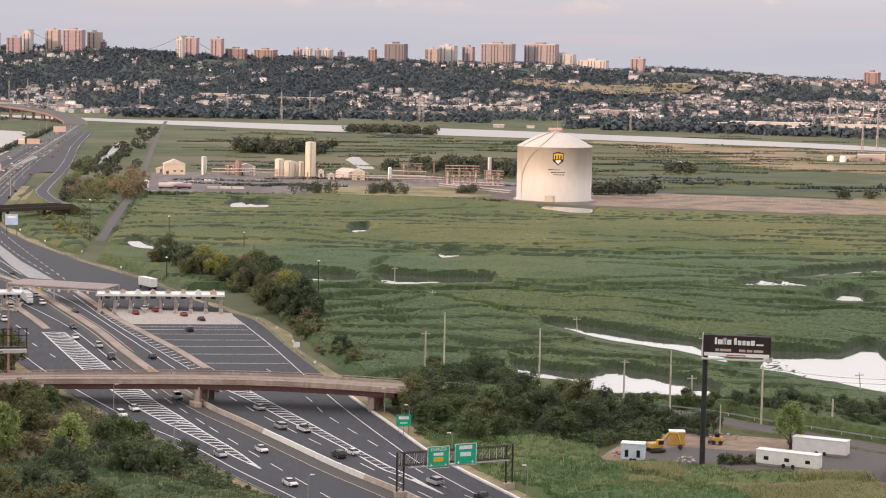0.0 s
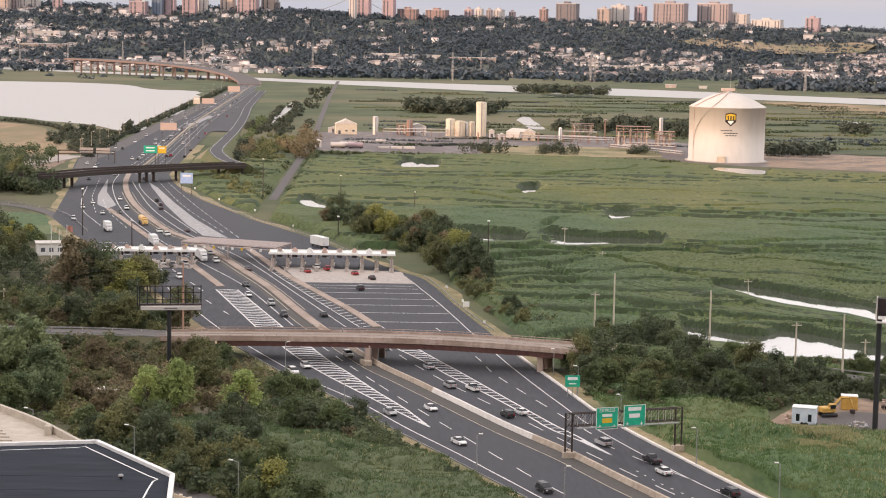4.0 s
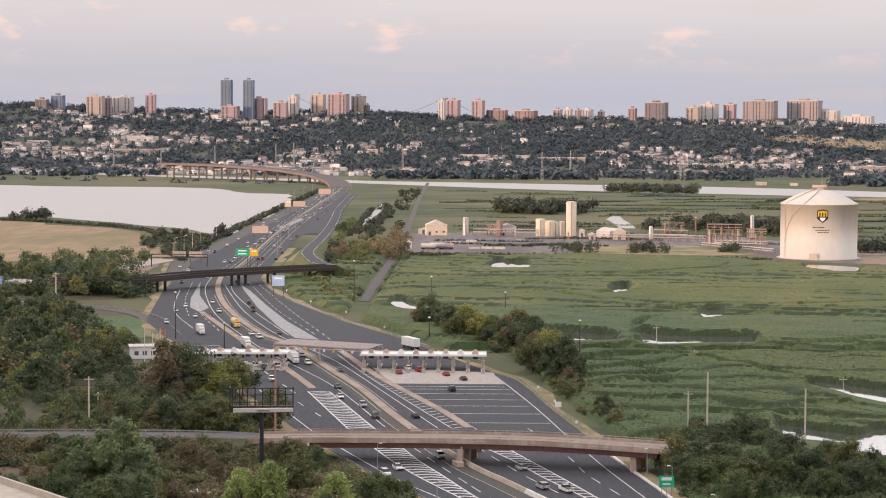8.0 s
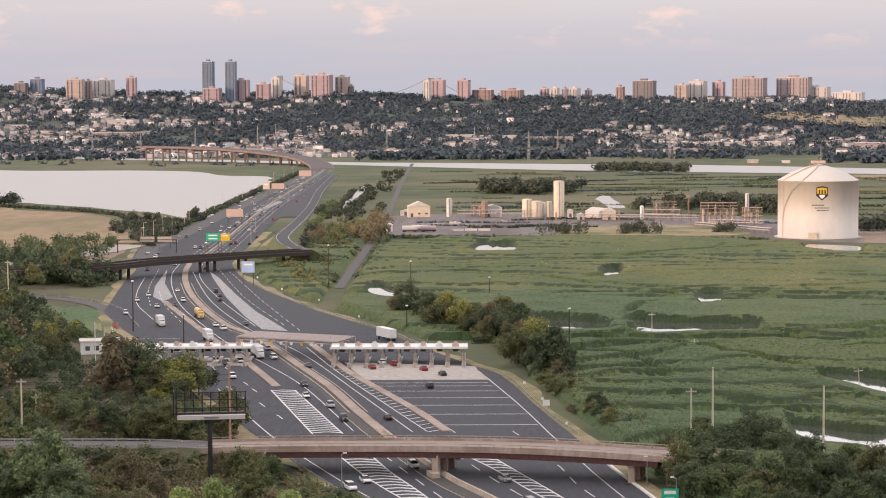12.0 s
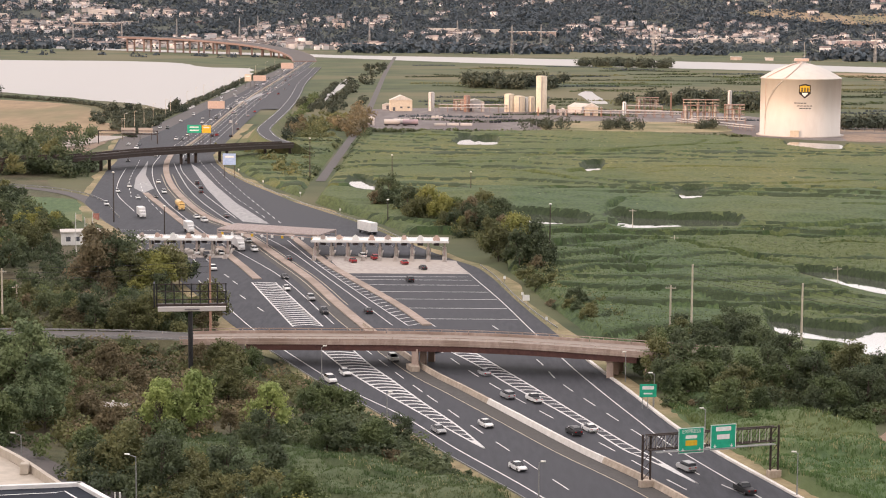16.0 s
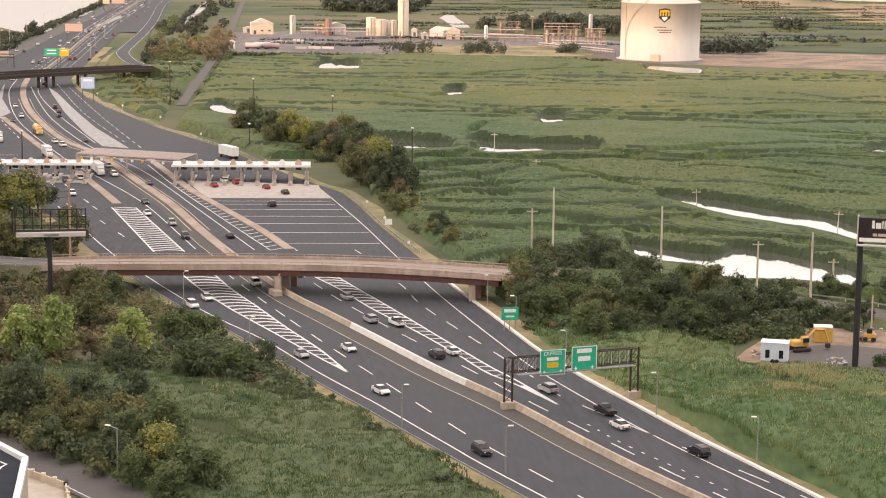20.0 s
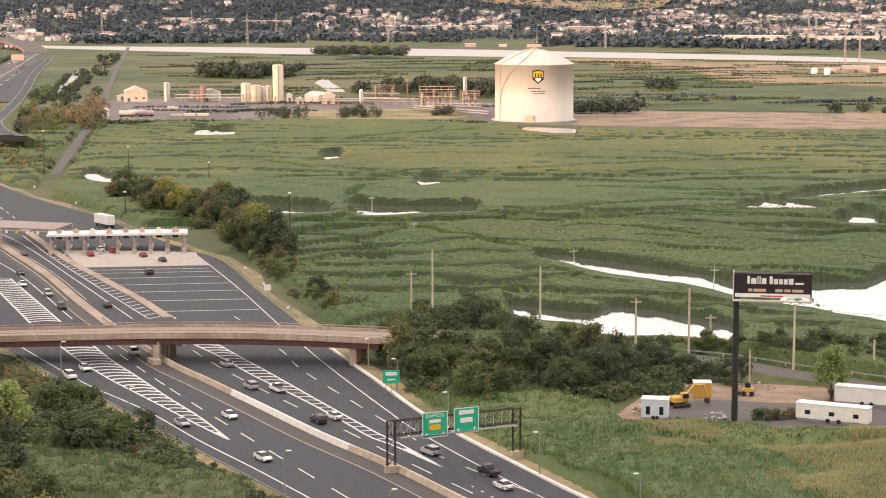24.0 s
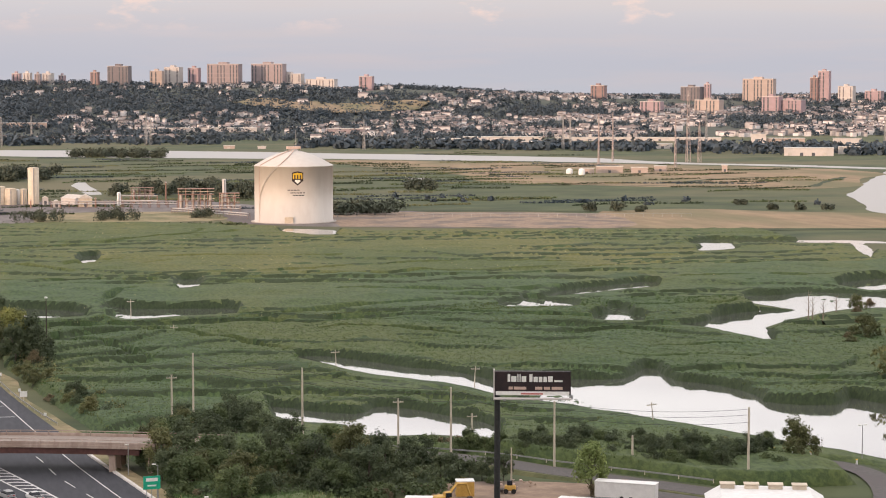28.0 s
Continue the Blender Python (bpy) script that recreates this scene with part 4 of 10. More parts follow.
hatch([(-29.5, 467.5), (-23.1, 444.6), (-16.2, 423.8), (-6.3, 398.0), (2.9, 374.0), (7.9, 361.8)], [(-22.0, 467.8), (-16.2, 444.9), (-10.5, 426.2), (-4.0, 403.8), (2.9, 381.7), (7.9, 361.8)], 30, 1.05, 0.012, 1.2)
hatch([(-56.1, 577.0), (-38.1, 498.6)], [(-49.2, 577.0), (-30.5, 499.0)], 24, 0.95, 0.0, 1.4)
hatch([(0.5, 467.5), (7.7, 447.1), (14.3, 424.1), (22.4, 400.3), (29.3, 377.9), (33.9, 361.2), (38.0, 352.4), (44.4, 335.3)], [(6.6, 466.2), (12.0, 447.2), (19.1, 422.7), (26.4, 396.3), (32.9, 373.4), (35.9, 363.2), (38.9, 354.5), (44.4, 335.3)], 36, 0.95, 0.0, 1.0)
for i in range(24):
    u = i / 23
    xa, ya = -9 + u * (-40.1 + 9), 501.5 + u * 119
    line([(xa + 0.2, ya), (xa + 3.0, ya + 3.0)], 0.5, name="gore_bar")
# pale concrete wedges where the lanes part
for w in ([(-125.8, 990), (-120.5, 957.8), (-102.5, 859.3), (-85.5, 779), (-74.5, 735), (-64, 728), (-83.6, 800.4), (-99.7, 872.1), (-117.6, 957.8)], [(-149.5, 1007), (-141, 910), (-134.5, 862), (-127, 840), (-125.5, 860), (-139, 927)]):
    bm = bmesh.new()
    bm.faces.new([bm.verts.new((x, y, 0.315)) for x, y in w])
    bmesh.ops.triangulate(bm, faces=bm.faces)
    part("gore_surface", bm, M["gore"], road, "pale concrete gore between parting lanes")
lane_p = np.c_[left_x + 6.5, ROAD_Y][(ROAD_Y > 1075) & (ROAD_Y < 2450)]
part("worn_lanes", ribbon("worn_lanes", lane_p, -5.6, 5.6, 0.306, M["asphalt_old"]), None, road, "paler worn lanes beside the lake")
for w in ([(-161.2, 1545), (-157.0, 1711), (-152.0, 1690), (-156.3, 1537)], [(-121.5, 1454), (-126.1, 1640), (-123.6, 1610), (-119.6, 1460)]):
    bm = bmesh.new()
    bm.faces.new([bm.verts.new((x, y, 0.322)) for x, y in w])
    part("gore_surface", bm, M["gore"], road, "pale concrete gore between parting lanes")
sheet("ground", ragged([(-116.3, 1122), (-118.4, 1172), (-119.0, 1300), (-114.5, 1262), (-111.6, 1182), (-105.0, 1124)], 0.6, 6, 71), 0.36, M["drygrass"], "yellow dry grass between motorway and ramp")
sheet("ground", ragged([(-216, 1030), (-190, 1040), (-193, 1130), (-200, 1190), (-226, 1160)], 2.0, 10, 72), 0.2, M["soil"], "bare pale ground beside the far ramp")
# concrete apron at the toll lanes
for w in ([(-38.5, 640), (4, 628), (4.5, 620), (8.2, 597.5), (-30, 597.5)], [(-98, 655), (-70, 650), (-67, 632), (-92, 632)]):
    bm = bmesh.new()
    bm.faces.new([bm.verts.new((x, y, 0.318)) for x, y in w])
    bmesh.ops.triangulate(bm, faces=bm.faces)
    part("toll_apron", bm, M["concrete"], road, "pale concrete apron before the toll lanes")
# transverse marks and old patches of the lanes
p_old = curve_through(MEDIAN[1:17], 6)
part("worn_strip", ribbon("worn_strip", p_old, -4.4, -0.6, 0.308, M["shoulder"]), None, road, "browner asphalt of the inner shoulder")


def island(pts, w0, w1, h=0.28, label="long narrow concrete traffic island"):
    p = curve_through(pts, 5)
    ob = part("traffic_island", section_along("traffic_island", p, [(w0, 0.30), (w1, 0.30), (w1, 0.30 + h), (w0, 0.30 + h)], M["island"]))
    return tagged(ob, label, "traffic island", kind="structure")


island([(-14, 476), (-20.1, 499.7), (-28.4, 534.2), (-39.4, 583), (-51.3, 627.3), (-65.2, 678.8), (-77.5, 719), (-88, 745), (-100.6, 789.5), (-116.8, 859.3), (-129.3, 927.4), (-138, 990), (-143, 1042)], -1.3, 1.5)
island([(-55, 583.5), (-61, 607), (-68.3, 634.2), (-75, 660)], -1.4, 1.2)
island([(-4.9, 501.5), (-13, 534.2), (-23.8, 571.4), (-36.1, 614), (-47, 660), (-59.2, 712)], -0.4, 2.2)
island([(-80, 675), (-88.8, 703.6), (-106.8, 768.7), (-126, 839)], -1.3, 1.3)

# median barrier in precast lengths
barrier = thing("median_barrier", pose(0, 0, 0), "concrete median barrier in lengths, partly new and pale", "barrier", kind="structure")
mp_ = curve_through(MEDIAN[:9], 5.6)
for i in range(len(mp_) - 1):
    seg = np.array([mp_[i], mp_[i] + (mp_[i + 1] - mp_[i]) * 0.998])
    prof = [(-0.62, 0.28), (0.62, 0.28), (0.24, 1.35), (-0.24, 1.35)]
    part("barrier_block", section_along("barrier_block", seg, prof, M["barrier_new"] if 347 < mp_[i][1] < 402 else M["barrier"]), None, barrier)
mp_ = curve_through(MEDIAN[19:], 24)
for i in range(len(mp_) - 1):
    part("barrier_block", section_along("barrier_block", mp_[i:i + 2], [(-0.4, 0.28), (0.4, 0.28), (0.2, 1.2), (-0.2, 1.2)], M["barrier"]), None, barrier)


def guard_rail(pts, label, h=0.75, spacing=4.0, base=0.28):
    p = curve_through(pts, spacing)
    ob = thing("guard_rail", pose(0, 0, 0), label, "guard rail", kind="structure")
    part("rail", section_along("rail", p, [(-0.06, base + h - 0.32), (0.06, base + h - 0.32), (0.06, base + h), (-0.06, base + h)], M["grey_steel"]), None, ob)
    me = None
    for q in p[::2][:150]:
        if me is None:
            o = part("post", box(-0.08, -0.08, -0.1, 0.08, 0.08, h - 0.02), M["wood_pole"], ob, "", pose(q[0], q[1], base))
            me = o.data
        else:
            part("post", me, None, ob, "", pose(q[0], q[1], base))
    return ob


rl = [(float(road_right(y)) + 0.5, y) for y in np.arange(200, 500, 20)]
curb = curve_through(rl, 6)
kb = thing("kerb", pose(0, 0, 0), "pale concrete kerb along the motorway edge", "kerb", kind="structure")
for i in range(len(curb) - 1):
    part("kerb_stone", section_along("kerb_stone", curb[i:i + 2], [(-0.45, 0.26), (0.35, 0.26), (0.3, 0.62), (-0.35, 0.62)], M["barrier_new"]), None, kb)
guard_rail([(float(road_left(y)) - 1.2, y) for y in np.arange(200, 470, 22)], "grey steel guard rail on timber posts beside the motorway")
guard_rail([(float(road_right(y)) + 1.0, y) for y in np.arange(680, 1040, 30)], "grey steel guard rail along the bend")
guard_rail([(29, 496), (24.6, 520), (20.2, 550), (15.6, 589), (11.5, 614)], "grey steel guard rail beside the toll approach")

# ---- near overpass ----
bridge = thing("overpass", pose(0, 0, 0), "low road overpass with rust-red girders and concrete parapets", "bridge", kind="structure")
front = curve_through([(-60, 447.0, 5.2), (-46, 445.6, 5.75), (-25, 443, 6.25), (-6.6, 440.5, 6.6), (16, 436, 6.75), (41, 430, 6.2), (60, 424, 5.7)], 3.0)
part("deck", section_along("deck", front, [(-11.2, -0.5), (0.15, -0.5), (0.15, 0.0), (-11.2, 0.0)], M["bridge_deck"]), None, bridge)
for off in (-0.35, -2.8, -5.4, -8.0, -10.7):
    sel = front[(front[:, 0] > -45) & (front[:, 0] < 44)]
    part("girder", section_along("girder", sel, [(off - 0.28, -2.1), (off + 0.28, -2.1), (off + 0.28, -0.5), (off - 0.28, -0.5)], M["girder"]), None, bridge, "rust-red steel girder")
for off, h in ((0.0, 0.62), (-11.0, 0.62)):
    for i in range(0, len(front) - 3, 3):
        seg = front[i:i + 4].copy()
        seg[-1] = seg[-2] + (seg[-1] - seg[-2]) * 0.97
        part("parapet_panel", section_along("parapet_panel", seg, [(off - 0.2, -0.05), (off + 0.2, -0.05), (off + 0.2, h), (off - 0.2, h)], M["bridge_rail"]), None, bridge)
    part("hand_rail", section_along("hand_rail", front, [(off - 0.07, h + 0.42), (off + 0.07, h + 0.42), (off + 0.07, h + 0.56), (off - 0.07, h + 0.56)], M["bridge_rail"]), None, bridge)
    rail_post = None
    n_ = normals2(front)
    for i in range(0, len(front), 1):
        q = front[i, :2] + n_[i] * off
        if rail_post is None:
            rail_post = part("rail_post", box(-0.08, -0.08, 0, 0.08, 0.08, 0.46), M["bridge_rail"], bridge, "", pose(q[0], q[1], front[i, 2] + h)).data
        else:
            part("rail_post", rail_post, None, bridge, "", pose(q[0], q[1], front[i, 2] + h))
part("edge_beam", section_along("edge_beam", front, [(0.16, -0.72), (0.34, -0.72), (0.34, -0.06), (0.16, -0.06)], M["bridge_rail"]), None, bridge)
for x, y, top in ((-6.2, 441.2, 5.0), (-4.4, 446.5, 5.0), (-2.6, 451.0, 5.0), (37, 432.4, 4.7), (38.6, 436.8, 4.7), (40.0, 440.6, 4.7)):
    bm = bmesh.new()
    add_box(bm, -0.75, -0.6, 0.25, 0.75, 0.6, top, 0.08)
    part("pier", bm, M["bridge_rail"], bridge, "", pose(x, y, 0, 0, 0, -12))
for x0, y0, x1, y1, top in ((-6.4, 440.6, -2.2, 452, 5.05), (36.6, 431.6, 40.4, 441.6, 4.75)):
    d = np.array([x1 - x0, y1 - y0])
    L = np.linalg.norm(d)
    part("pier_cap", box(-0.8, 0, top - 0.9, 0.8, L, top, 0.06), M["bridge_rail"], bridge, "", pose(x0, y0, 0, 0, 0, math.degrees(math.atan2(d[1], d[0])) - 90))
for x, y, r in ((-49, 446, 8), (45.5, 429.3, 14)):
    part("abutment", box(-1.2, 0, 0, 1.2, 11.4, 4.9, 0.1), M["bridge_rail"], bridge, "", pose(x, y, 0, 0, 0, -r))
part("pier_wall", box(-1.0, -0.8, 0.2, 1.0, 3.5, 1.5, 0.1), M["barrier"], bridge, "", pose(-6.3, 438.8, 0, 0, 0, 18))
# the road carried by it, west and east
lp = curve_through([(-190, 452, 3.6), (-140, 452, 4.6), (-103, 453.5, 4.8), (-75, 452.5, 4.9), (-57, 448.5, 5.3)], 4)
tagged(part("road", section_along("road", lp, [(-9.5, -1.2), (0, -1.2), (0, 0.0), (-9.5, 0.0)], M["asphalt_old"])), "raised grey side road leading to the overpass", "road", kind="structure")
tagged(part("embankment", section_along("embankment", lp, [(-22, -6), (10, -6), (0.4, -0.08), (-10, -0.08)], M["undergrowth"])), "grassy embankment under the side road", "embankment", kind="structure")
guard_rail([(-186, 452), (-140, 452.2), (-103, 453.5), (-75, 452.4), (-58, 448.5)], "pale guard rail along the side road", base=4.75)
guard_rail([(-186, 461.2), (-140, 461.2), (-103, 462.7), (-75, 461.6), (-58, 457.5)], "pale guard rail along the side road", base=4.75)
rp = curve_through([(57, 425.5, 5.75), (68, 427, 4.6), (80, 434, 3.0), (96, 440, 1.6), (119.5, 426, 1.0), (132, 411, 0.7), (143.6, 398.5, 0.5), (156.8, 383, 0.4), (170, 366, 0.35), (196, 330, 0.35)], 4)
tagged(part("road", section_along("road", rp, [(-0.0, -0.2), (7.6, -0.2), (7.6, 0.0), (-0.0, 0.0)], M["asphalt_old"])), "grey local road falling from the overpass", "road", kind="structure")
tagged(part("embankment", section_along("embankment", rp, [(-12, -6), (20, -6), (8.5, -0.06), (-0.6, -0.06)], M["verge"])), "grassy embankment under the local road", "embankment", kind="structure")
guard_rail([(70, 428.5), (81, 435.2), (97, 441), (120, 427), (132.6, 412), (144.3, 399.2), (157.5, 384)], "long pale guard rail along the local road", base=1.2)
rr = curve_through([(178, 413), (187, 408), (194, 401), (196, 392), (195, 384), (191, 371), (182, 352), (172, 330)], 4)
tagged(part("road", ribbon("road", rr, -3.2, 3.2, 0.30, M["asphalt_old"])), "narrow grey road bending by the water", "road", kind="structure")

# ---- far overpass ----
far_bridge = thing("overpass", pose(0, 0, 0), "dark steel overpass with a ramp, beyond the toll plaza", "bridge", kind="structure")
fb = curve_through([(-215, 918, 7.2), (-168.6, 936, 7.6), (-145, 966, 7.8), (-99.8, 1012, 7.6), (-78, 1032, 7.2)], 5)
part("deck", section_along("deck", fb, [(-10, -0.5), (0.2, -0.5), (0.2, 0.0), (-10, 0.0)], M["asphalt_old"]), None, far_bridge)
for off in (-0.3, -3.4, -6.6, -9.7):
    part("girder", section_along("girder", fb, [(off - 0.3, -2.1), (off + 0.3, -2.1), (off + 0.3, -0.5), (off - 0.3, -0.5)], M["dark_steel"]), None, far_bridge, "dark steel girder")
for off in (0.1, -9.9):
    for i in range(0, len(fb) - 2, 2):
        part("parapet_panel", section_along("parapet_panel", fb[i:i + 3], [(off - 0.2, 0), (off + 0.2, 0), (off + 0.2, 0.9), (off - 0.2, 0.9)], M["dark_steel"]), None, far_bridge)
fp = None
for x, y in ((-205, 923), (-166, 940), (-163, 946), (-160, 952), (-130, 985), (-127, 990), (-124, 995), (-113, 1003), (-110, 1009), (-80, 1034), (-84, 1041), (-92, 1024)):
    if fp is None:
        fp = part("pier", box(-0.7, -0.7, 0, 0.7, 0.7, 5.6, 0.05), M["dark_steel"], far_bridge, "", pose(x, y, 0.2)).data
    else:
        part("pier", fp, None, far_bridge, "", pose(x, y, 0.2))
ramp_p = curve_through([(-82, 1036, 7.3), (-92, 1070, 7.3), (-100, 1117, 7.1), (-106.4, 1181, 5.6), (-112, 1302, 2.6), (-117, 1467, 0.7), (-122, 1613, 0.4), (-128, 1746, 0.38), (-136, 1918, 0.35), (-147, 2325, 0.35)], 10)
tagged(part("road", section_along("road", ramp_p, [(-4.2, -0.9), (4.2, -0.9), (4.2, 0.0), (-4.2, 0.0)], M["asphalt"])), "curving grey ramp climbing to the far overpass", "road", kind="structure")
tagged(part("embankment", section_along("embankment", ramp_p[:44], [(-11, -7.5), (16, -7.5), (5, -0.05), (-5, -0.05)], M["verge"])), "grass embankment below the ramp", "embankment", kind="structure")
sel_ = ramp_p[(ramp_p[:, 1] > 1455) & (ramp_p[:, 1] < 2320)]
apron_v = np.vstack([np.c_[np.interp(sel_[:, 1], ROAD_Y, right_x) - 0.5, sel_[:, 1], np.full(len(sel_), 0.312)], np.c_[sel_[:, 0] - 4.15, sel_[:, 1], np.maximum(sel_[:, 2] - 0.03, 0.312)]])
k_ = len(sel_)
part("ramp_apron", quick("ramp_apron", apron_v, [(i, i + k_, i + k_ + 1, i + 1) for i in range(k_ - 1)], M["asphalt"]), None, road, "asphalt where the ramp joins the motorway")
line_p = ribbon("edge_line", ramp_p, -3.6, -3.4, 0.03, M["paint"])
part("edge_line", line_p, None, road)
part("edge_line", ribbon("edge_line", ramp_p, 3.4, 3.6, 0.03, M["paint"]), None, road)
wp = curve_through([(-215, 920, 7.0), (-238, 960, 5.0), (-232, 1040, 2.5), (-214, 1110, 0.8), (-200, 1180, 0.4)], 8)
tagged(part("road", section_along("road", wp, [(-6, -0.9), (14, -0.9), (14, 0.0), (-6, 0.0)], M["concrete"])), "pale concrete ramp west of the far overpass", "road", kind="structure")
rl_ = curve_through([(-300, 900), (-240, 885), (-189, 864.4), (-166, 846.8), (-146, 811.5), (-124, 739.4), (-108, 695)], 6)
tagged(part("road", ribbon("road", rl_, -3.4, 3.4, 0.27, M["asphalt_old"])), "grey slip road joining the toll plaza", "road", kind="structure")
guard_rail([(-250, 892), (-190, 869), (-163, 850), (-141, 812), (-122, 745)], "pale guard rail along the slip road", base=0.3)

# long viaduct climbing away over the river
via = thing("viaduct", pose(0, 0, 0), "long reddish concrete viaduct on many piers over the river", "bridge", kind="structure")
vp_ = curve_through([(-176, 2520, 0.6), (-186, 2600, 4.5), (-215, 2690, 10), (-265, 2770, 15), (-330, 2840, 18.5), (-400, 2890, 20.5), (-468, 2924, 21.4)], 14)
part("deck", section_along("deck", vp_, [(-15, -1.9), (15, -1.9), (15, 0.7), (-15, 0.7)], M["viaduct"]), None, via)
part("roadway", ribbon("roadway", vp_, -14, 14, 0.76, M["asphalt_old"]), None, via)
for i in range(4, len(vp_) - 1, 2):
    h = vp_[i, 2] - 2.4
    n2 = normals2(vp_)[i]
    for s in (-9, 9):
        part("pier", box(-1.2, -1.2, 0, 1.2, 1.2, h, 0.2), M["viaduct"], via, "", pose(vp_[i, 0] + n2[0] * s, vp_[i, 1] + n2[1] * s, 0))
    part("pier_cap", box(-12, -1.4, h - 1.6, 12, 1.4, h, 0.2), M["viaduct"], via, "", pose(vp_[i, 0], vp_[i, 1], 0, 0, 0, math.degrees(math.atan2(n2[1], n2[0]))))

# ---- toll plaza ----
def toll_canopy(x0, x1, y, lanes, label):
    """A flat white canopy on columns, with booths and islands under it."""
    w = x1 - x0
    ob = thing("toll_canopy", pose(x0, y, 0.3), label, "toll plaza")
    part("roof", box(0, 0, 5.0, w, 9.5, 5.25, 0.05), M["white"], ob)
    part("fascia", box(-0.15, -0.15, 4.85, w + 0.15, 0.1, 5.6, 0.04), M["white"], ob, "white canopy fascia")
    part("fascia", box(-0.15, 9.4, 4.85, w + 0.15, 9.65, 5.6, 0.04), M["white"], ob)
    for i in range(lanes + 1):
        x = 1.2 + (w - 2.4) * i / lanes
        part("column", box(x - 0.3, 1.0, 0, x + 0.3, 1.6, 5.0, 0.04), M["pink_truss"] if i % 2 == 0 else M["concrete"], ob)
        # back row coloured dark to stand in for the shade under the canopy
        part("column", box(x - 0.3, 7.6, 0, x + 0.3, 8.2, 5.0, 0.04), M["dark_steel"], ob)
        isl = part("island", box(x - 0.75, -8.5, 0, x + 0.75, 17, 0.32, 0.06), M["concrete"], ob)
        booth = part("booth", box(x - 0.65, 3.2, 0.3, x + 0.65, 5.8, 2.9, 0.06), M["tan_roof"], ob, "small pale grey toll booth")
        part("booth_window", box(x - 0.68, 3.3, 1.5, x + 0.68, 5.7, 2.4, 0.02), M["carglass"], booth)
        bm = bmesh.new()
        add_rod(bm, (x, -8.0, 0.3), (x, -8.0, 1.4), 0.45, 0.38, 10)
        add_box(bm, x - 0.4, -7.4, 0.3, x + 0.4, -4.6, 1.1, 0.12)
        part("crash_block", bm, M["concrete"], ob)
        if i < lanes:
            lx = x + (w - 2.4) / lanes / 2
            part("lane_sign", box(lx - 1.1, 0.6, 5.25, lx + 1.1, 0.85, 6.1, 0.05), M["pink_sign"] if i % 4 == 3 else M["sign_white"], ob, "small lane sign on the canopy")
            part("lane_disc", rod((lx, 0.55, 6.55), (lx, 0.75, 6.55), 0.8, None, 16), M[("slab_ochre", "pink_sign", "sign_white", "pink_sign")[i % 4]], ob, "round coloured lane sign above the canopy")
            part("toll_reader", rod((lx - 1.5, 1.3, 4.6), (lx + 1.6, 3.4, 3.3), 0.09, None, 6), M["coping"], ob, "slanting pale arm under the canopy")
            part("roof_unit", box(lx - 1.2, 4.0, 5.25, lx + 1.0, 6.4, 6.1, 0.08), M["pink_sign"] if i % 3 == 1 else M["white"], ob)
            part("lane_sign", box(lx - 0.9, 1.05, 3.9, lx + 0.9, 1.2, 4.7, 0.03), M["board"], ob)
    return ob


toll_canopy(-42.5, 1.5, 634, 8, "long flat white toll canopy over eight booth lanes")
toll_canopy(-101, -68.5, 637, 6, "flat white toll canopy over booth lanes beside the trees")

# open-lane gantry: a broad pergola of thin fins over the express lanes
gan = thing("lane_gantry", pose(0, 0, 0.3), "broad faded red lattice gantry over the express lanes", "gantry")
G0, G1 = Vector((-75.5, 661, 0)), Vector((-41.0, 645, 0))
gd = (G1 - G0)
deep_ = Vector((0.30, 0.95, 0))
for off in (0.0, 5.5, 11.0, 16.5):
    a = G0 + deep_ * off
    part("chord", rod(a + Vector((0, 0, 5.0)), a + gd + Vector((0, 0, 5.0)), 0.2), M["pink_truss"], gan)
    part("chord", rod(a + Vector((0, 0, 5.8)), a + gd + Vector((0, 0, 5.8)), 0.16), M["pink_truss"], gan)
fin = None
for i in range(44):
    a = G0 + gd * (i / 43) + Vector((0, 0, 5.95))
    if fin is None:
        fin = part("cross_beam", rod(Vector((0, 0, 0)), deep_ * 16.5, 0.2, None, 4), M["pink_truss"], gan, "", Matrix.Translation(a)).data
    else:
        part("cross_beam", fin, None, gan, "", Matrix.Translation(a))
for i in range(10):
    a = G0 + gd * ((i + 0.5) / 10)
    part("toll_reader", box(-0.4, -0.5, 4.1, 0.4, 0.1, 5.0, 0.05), M["white"] if i % 3 else M["yellow_sign"], gan, "small pale reader box", Matrix.Translation(a))
for e in (G0, G0 + deep_ * 16.5, G1, G1 + deep_ * 16.5, G0 + gd * 0.5):
    part("leg", rod(e, e + Vector((0, 0, 5.8)), 0.26), M["pink_truss"], gan)

# ---- sign gantry over the southbound lanes ----
sg = thing("sign_gantry", pose(0, 0, 0.3), "brown steel truss gantry carrying two green signs", "sign gantry")
A, B = Vector((35.1, 333.2, 0)), Vector((58.4, 341.1, 0))
d = (B - A).normalized()
nrm = Vector((d.y, -d.x, 0))
for base in (A, B):
    for s in (-0.75, 0.75):
        part("post", rod(base + d * s, base + d * s + Vector((0, 0, 9.2)), 0.2), M["dark_steel"], sg)
    for k_ in range(5):
        z = 1.2 + k_ * 1.6
        part("post_brace", rod(base + d * -0.75 + Vector((0, 0, z)), base + d * 0.75 + Vector((0, 0, z + 1.6)), 0.07), M["dark_steel"], sg)
    part("footing", box(-1.2, -0.6, -0.3, 1.2, 0.6, 1.2, 0.06), M["barrier"], sg, "concrete footing", Matrix.Translation(base) @ Matrix.Rotation(math.atan2(d.y, d.x), 4, "Z"))
L_ = (B - A).length
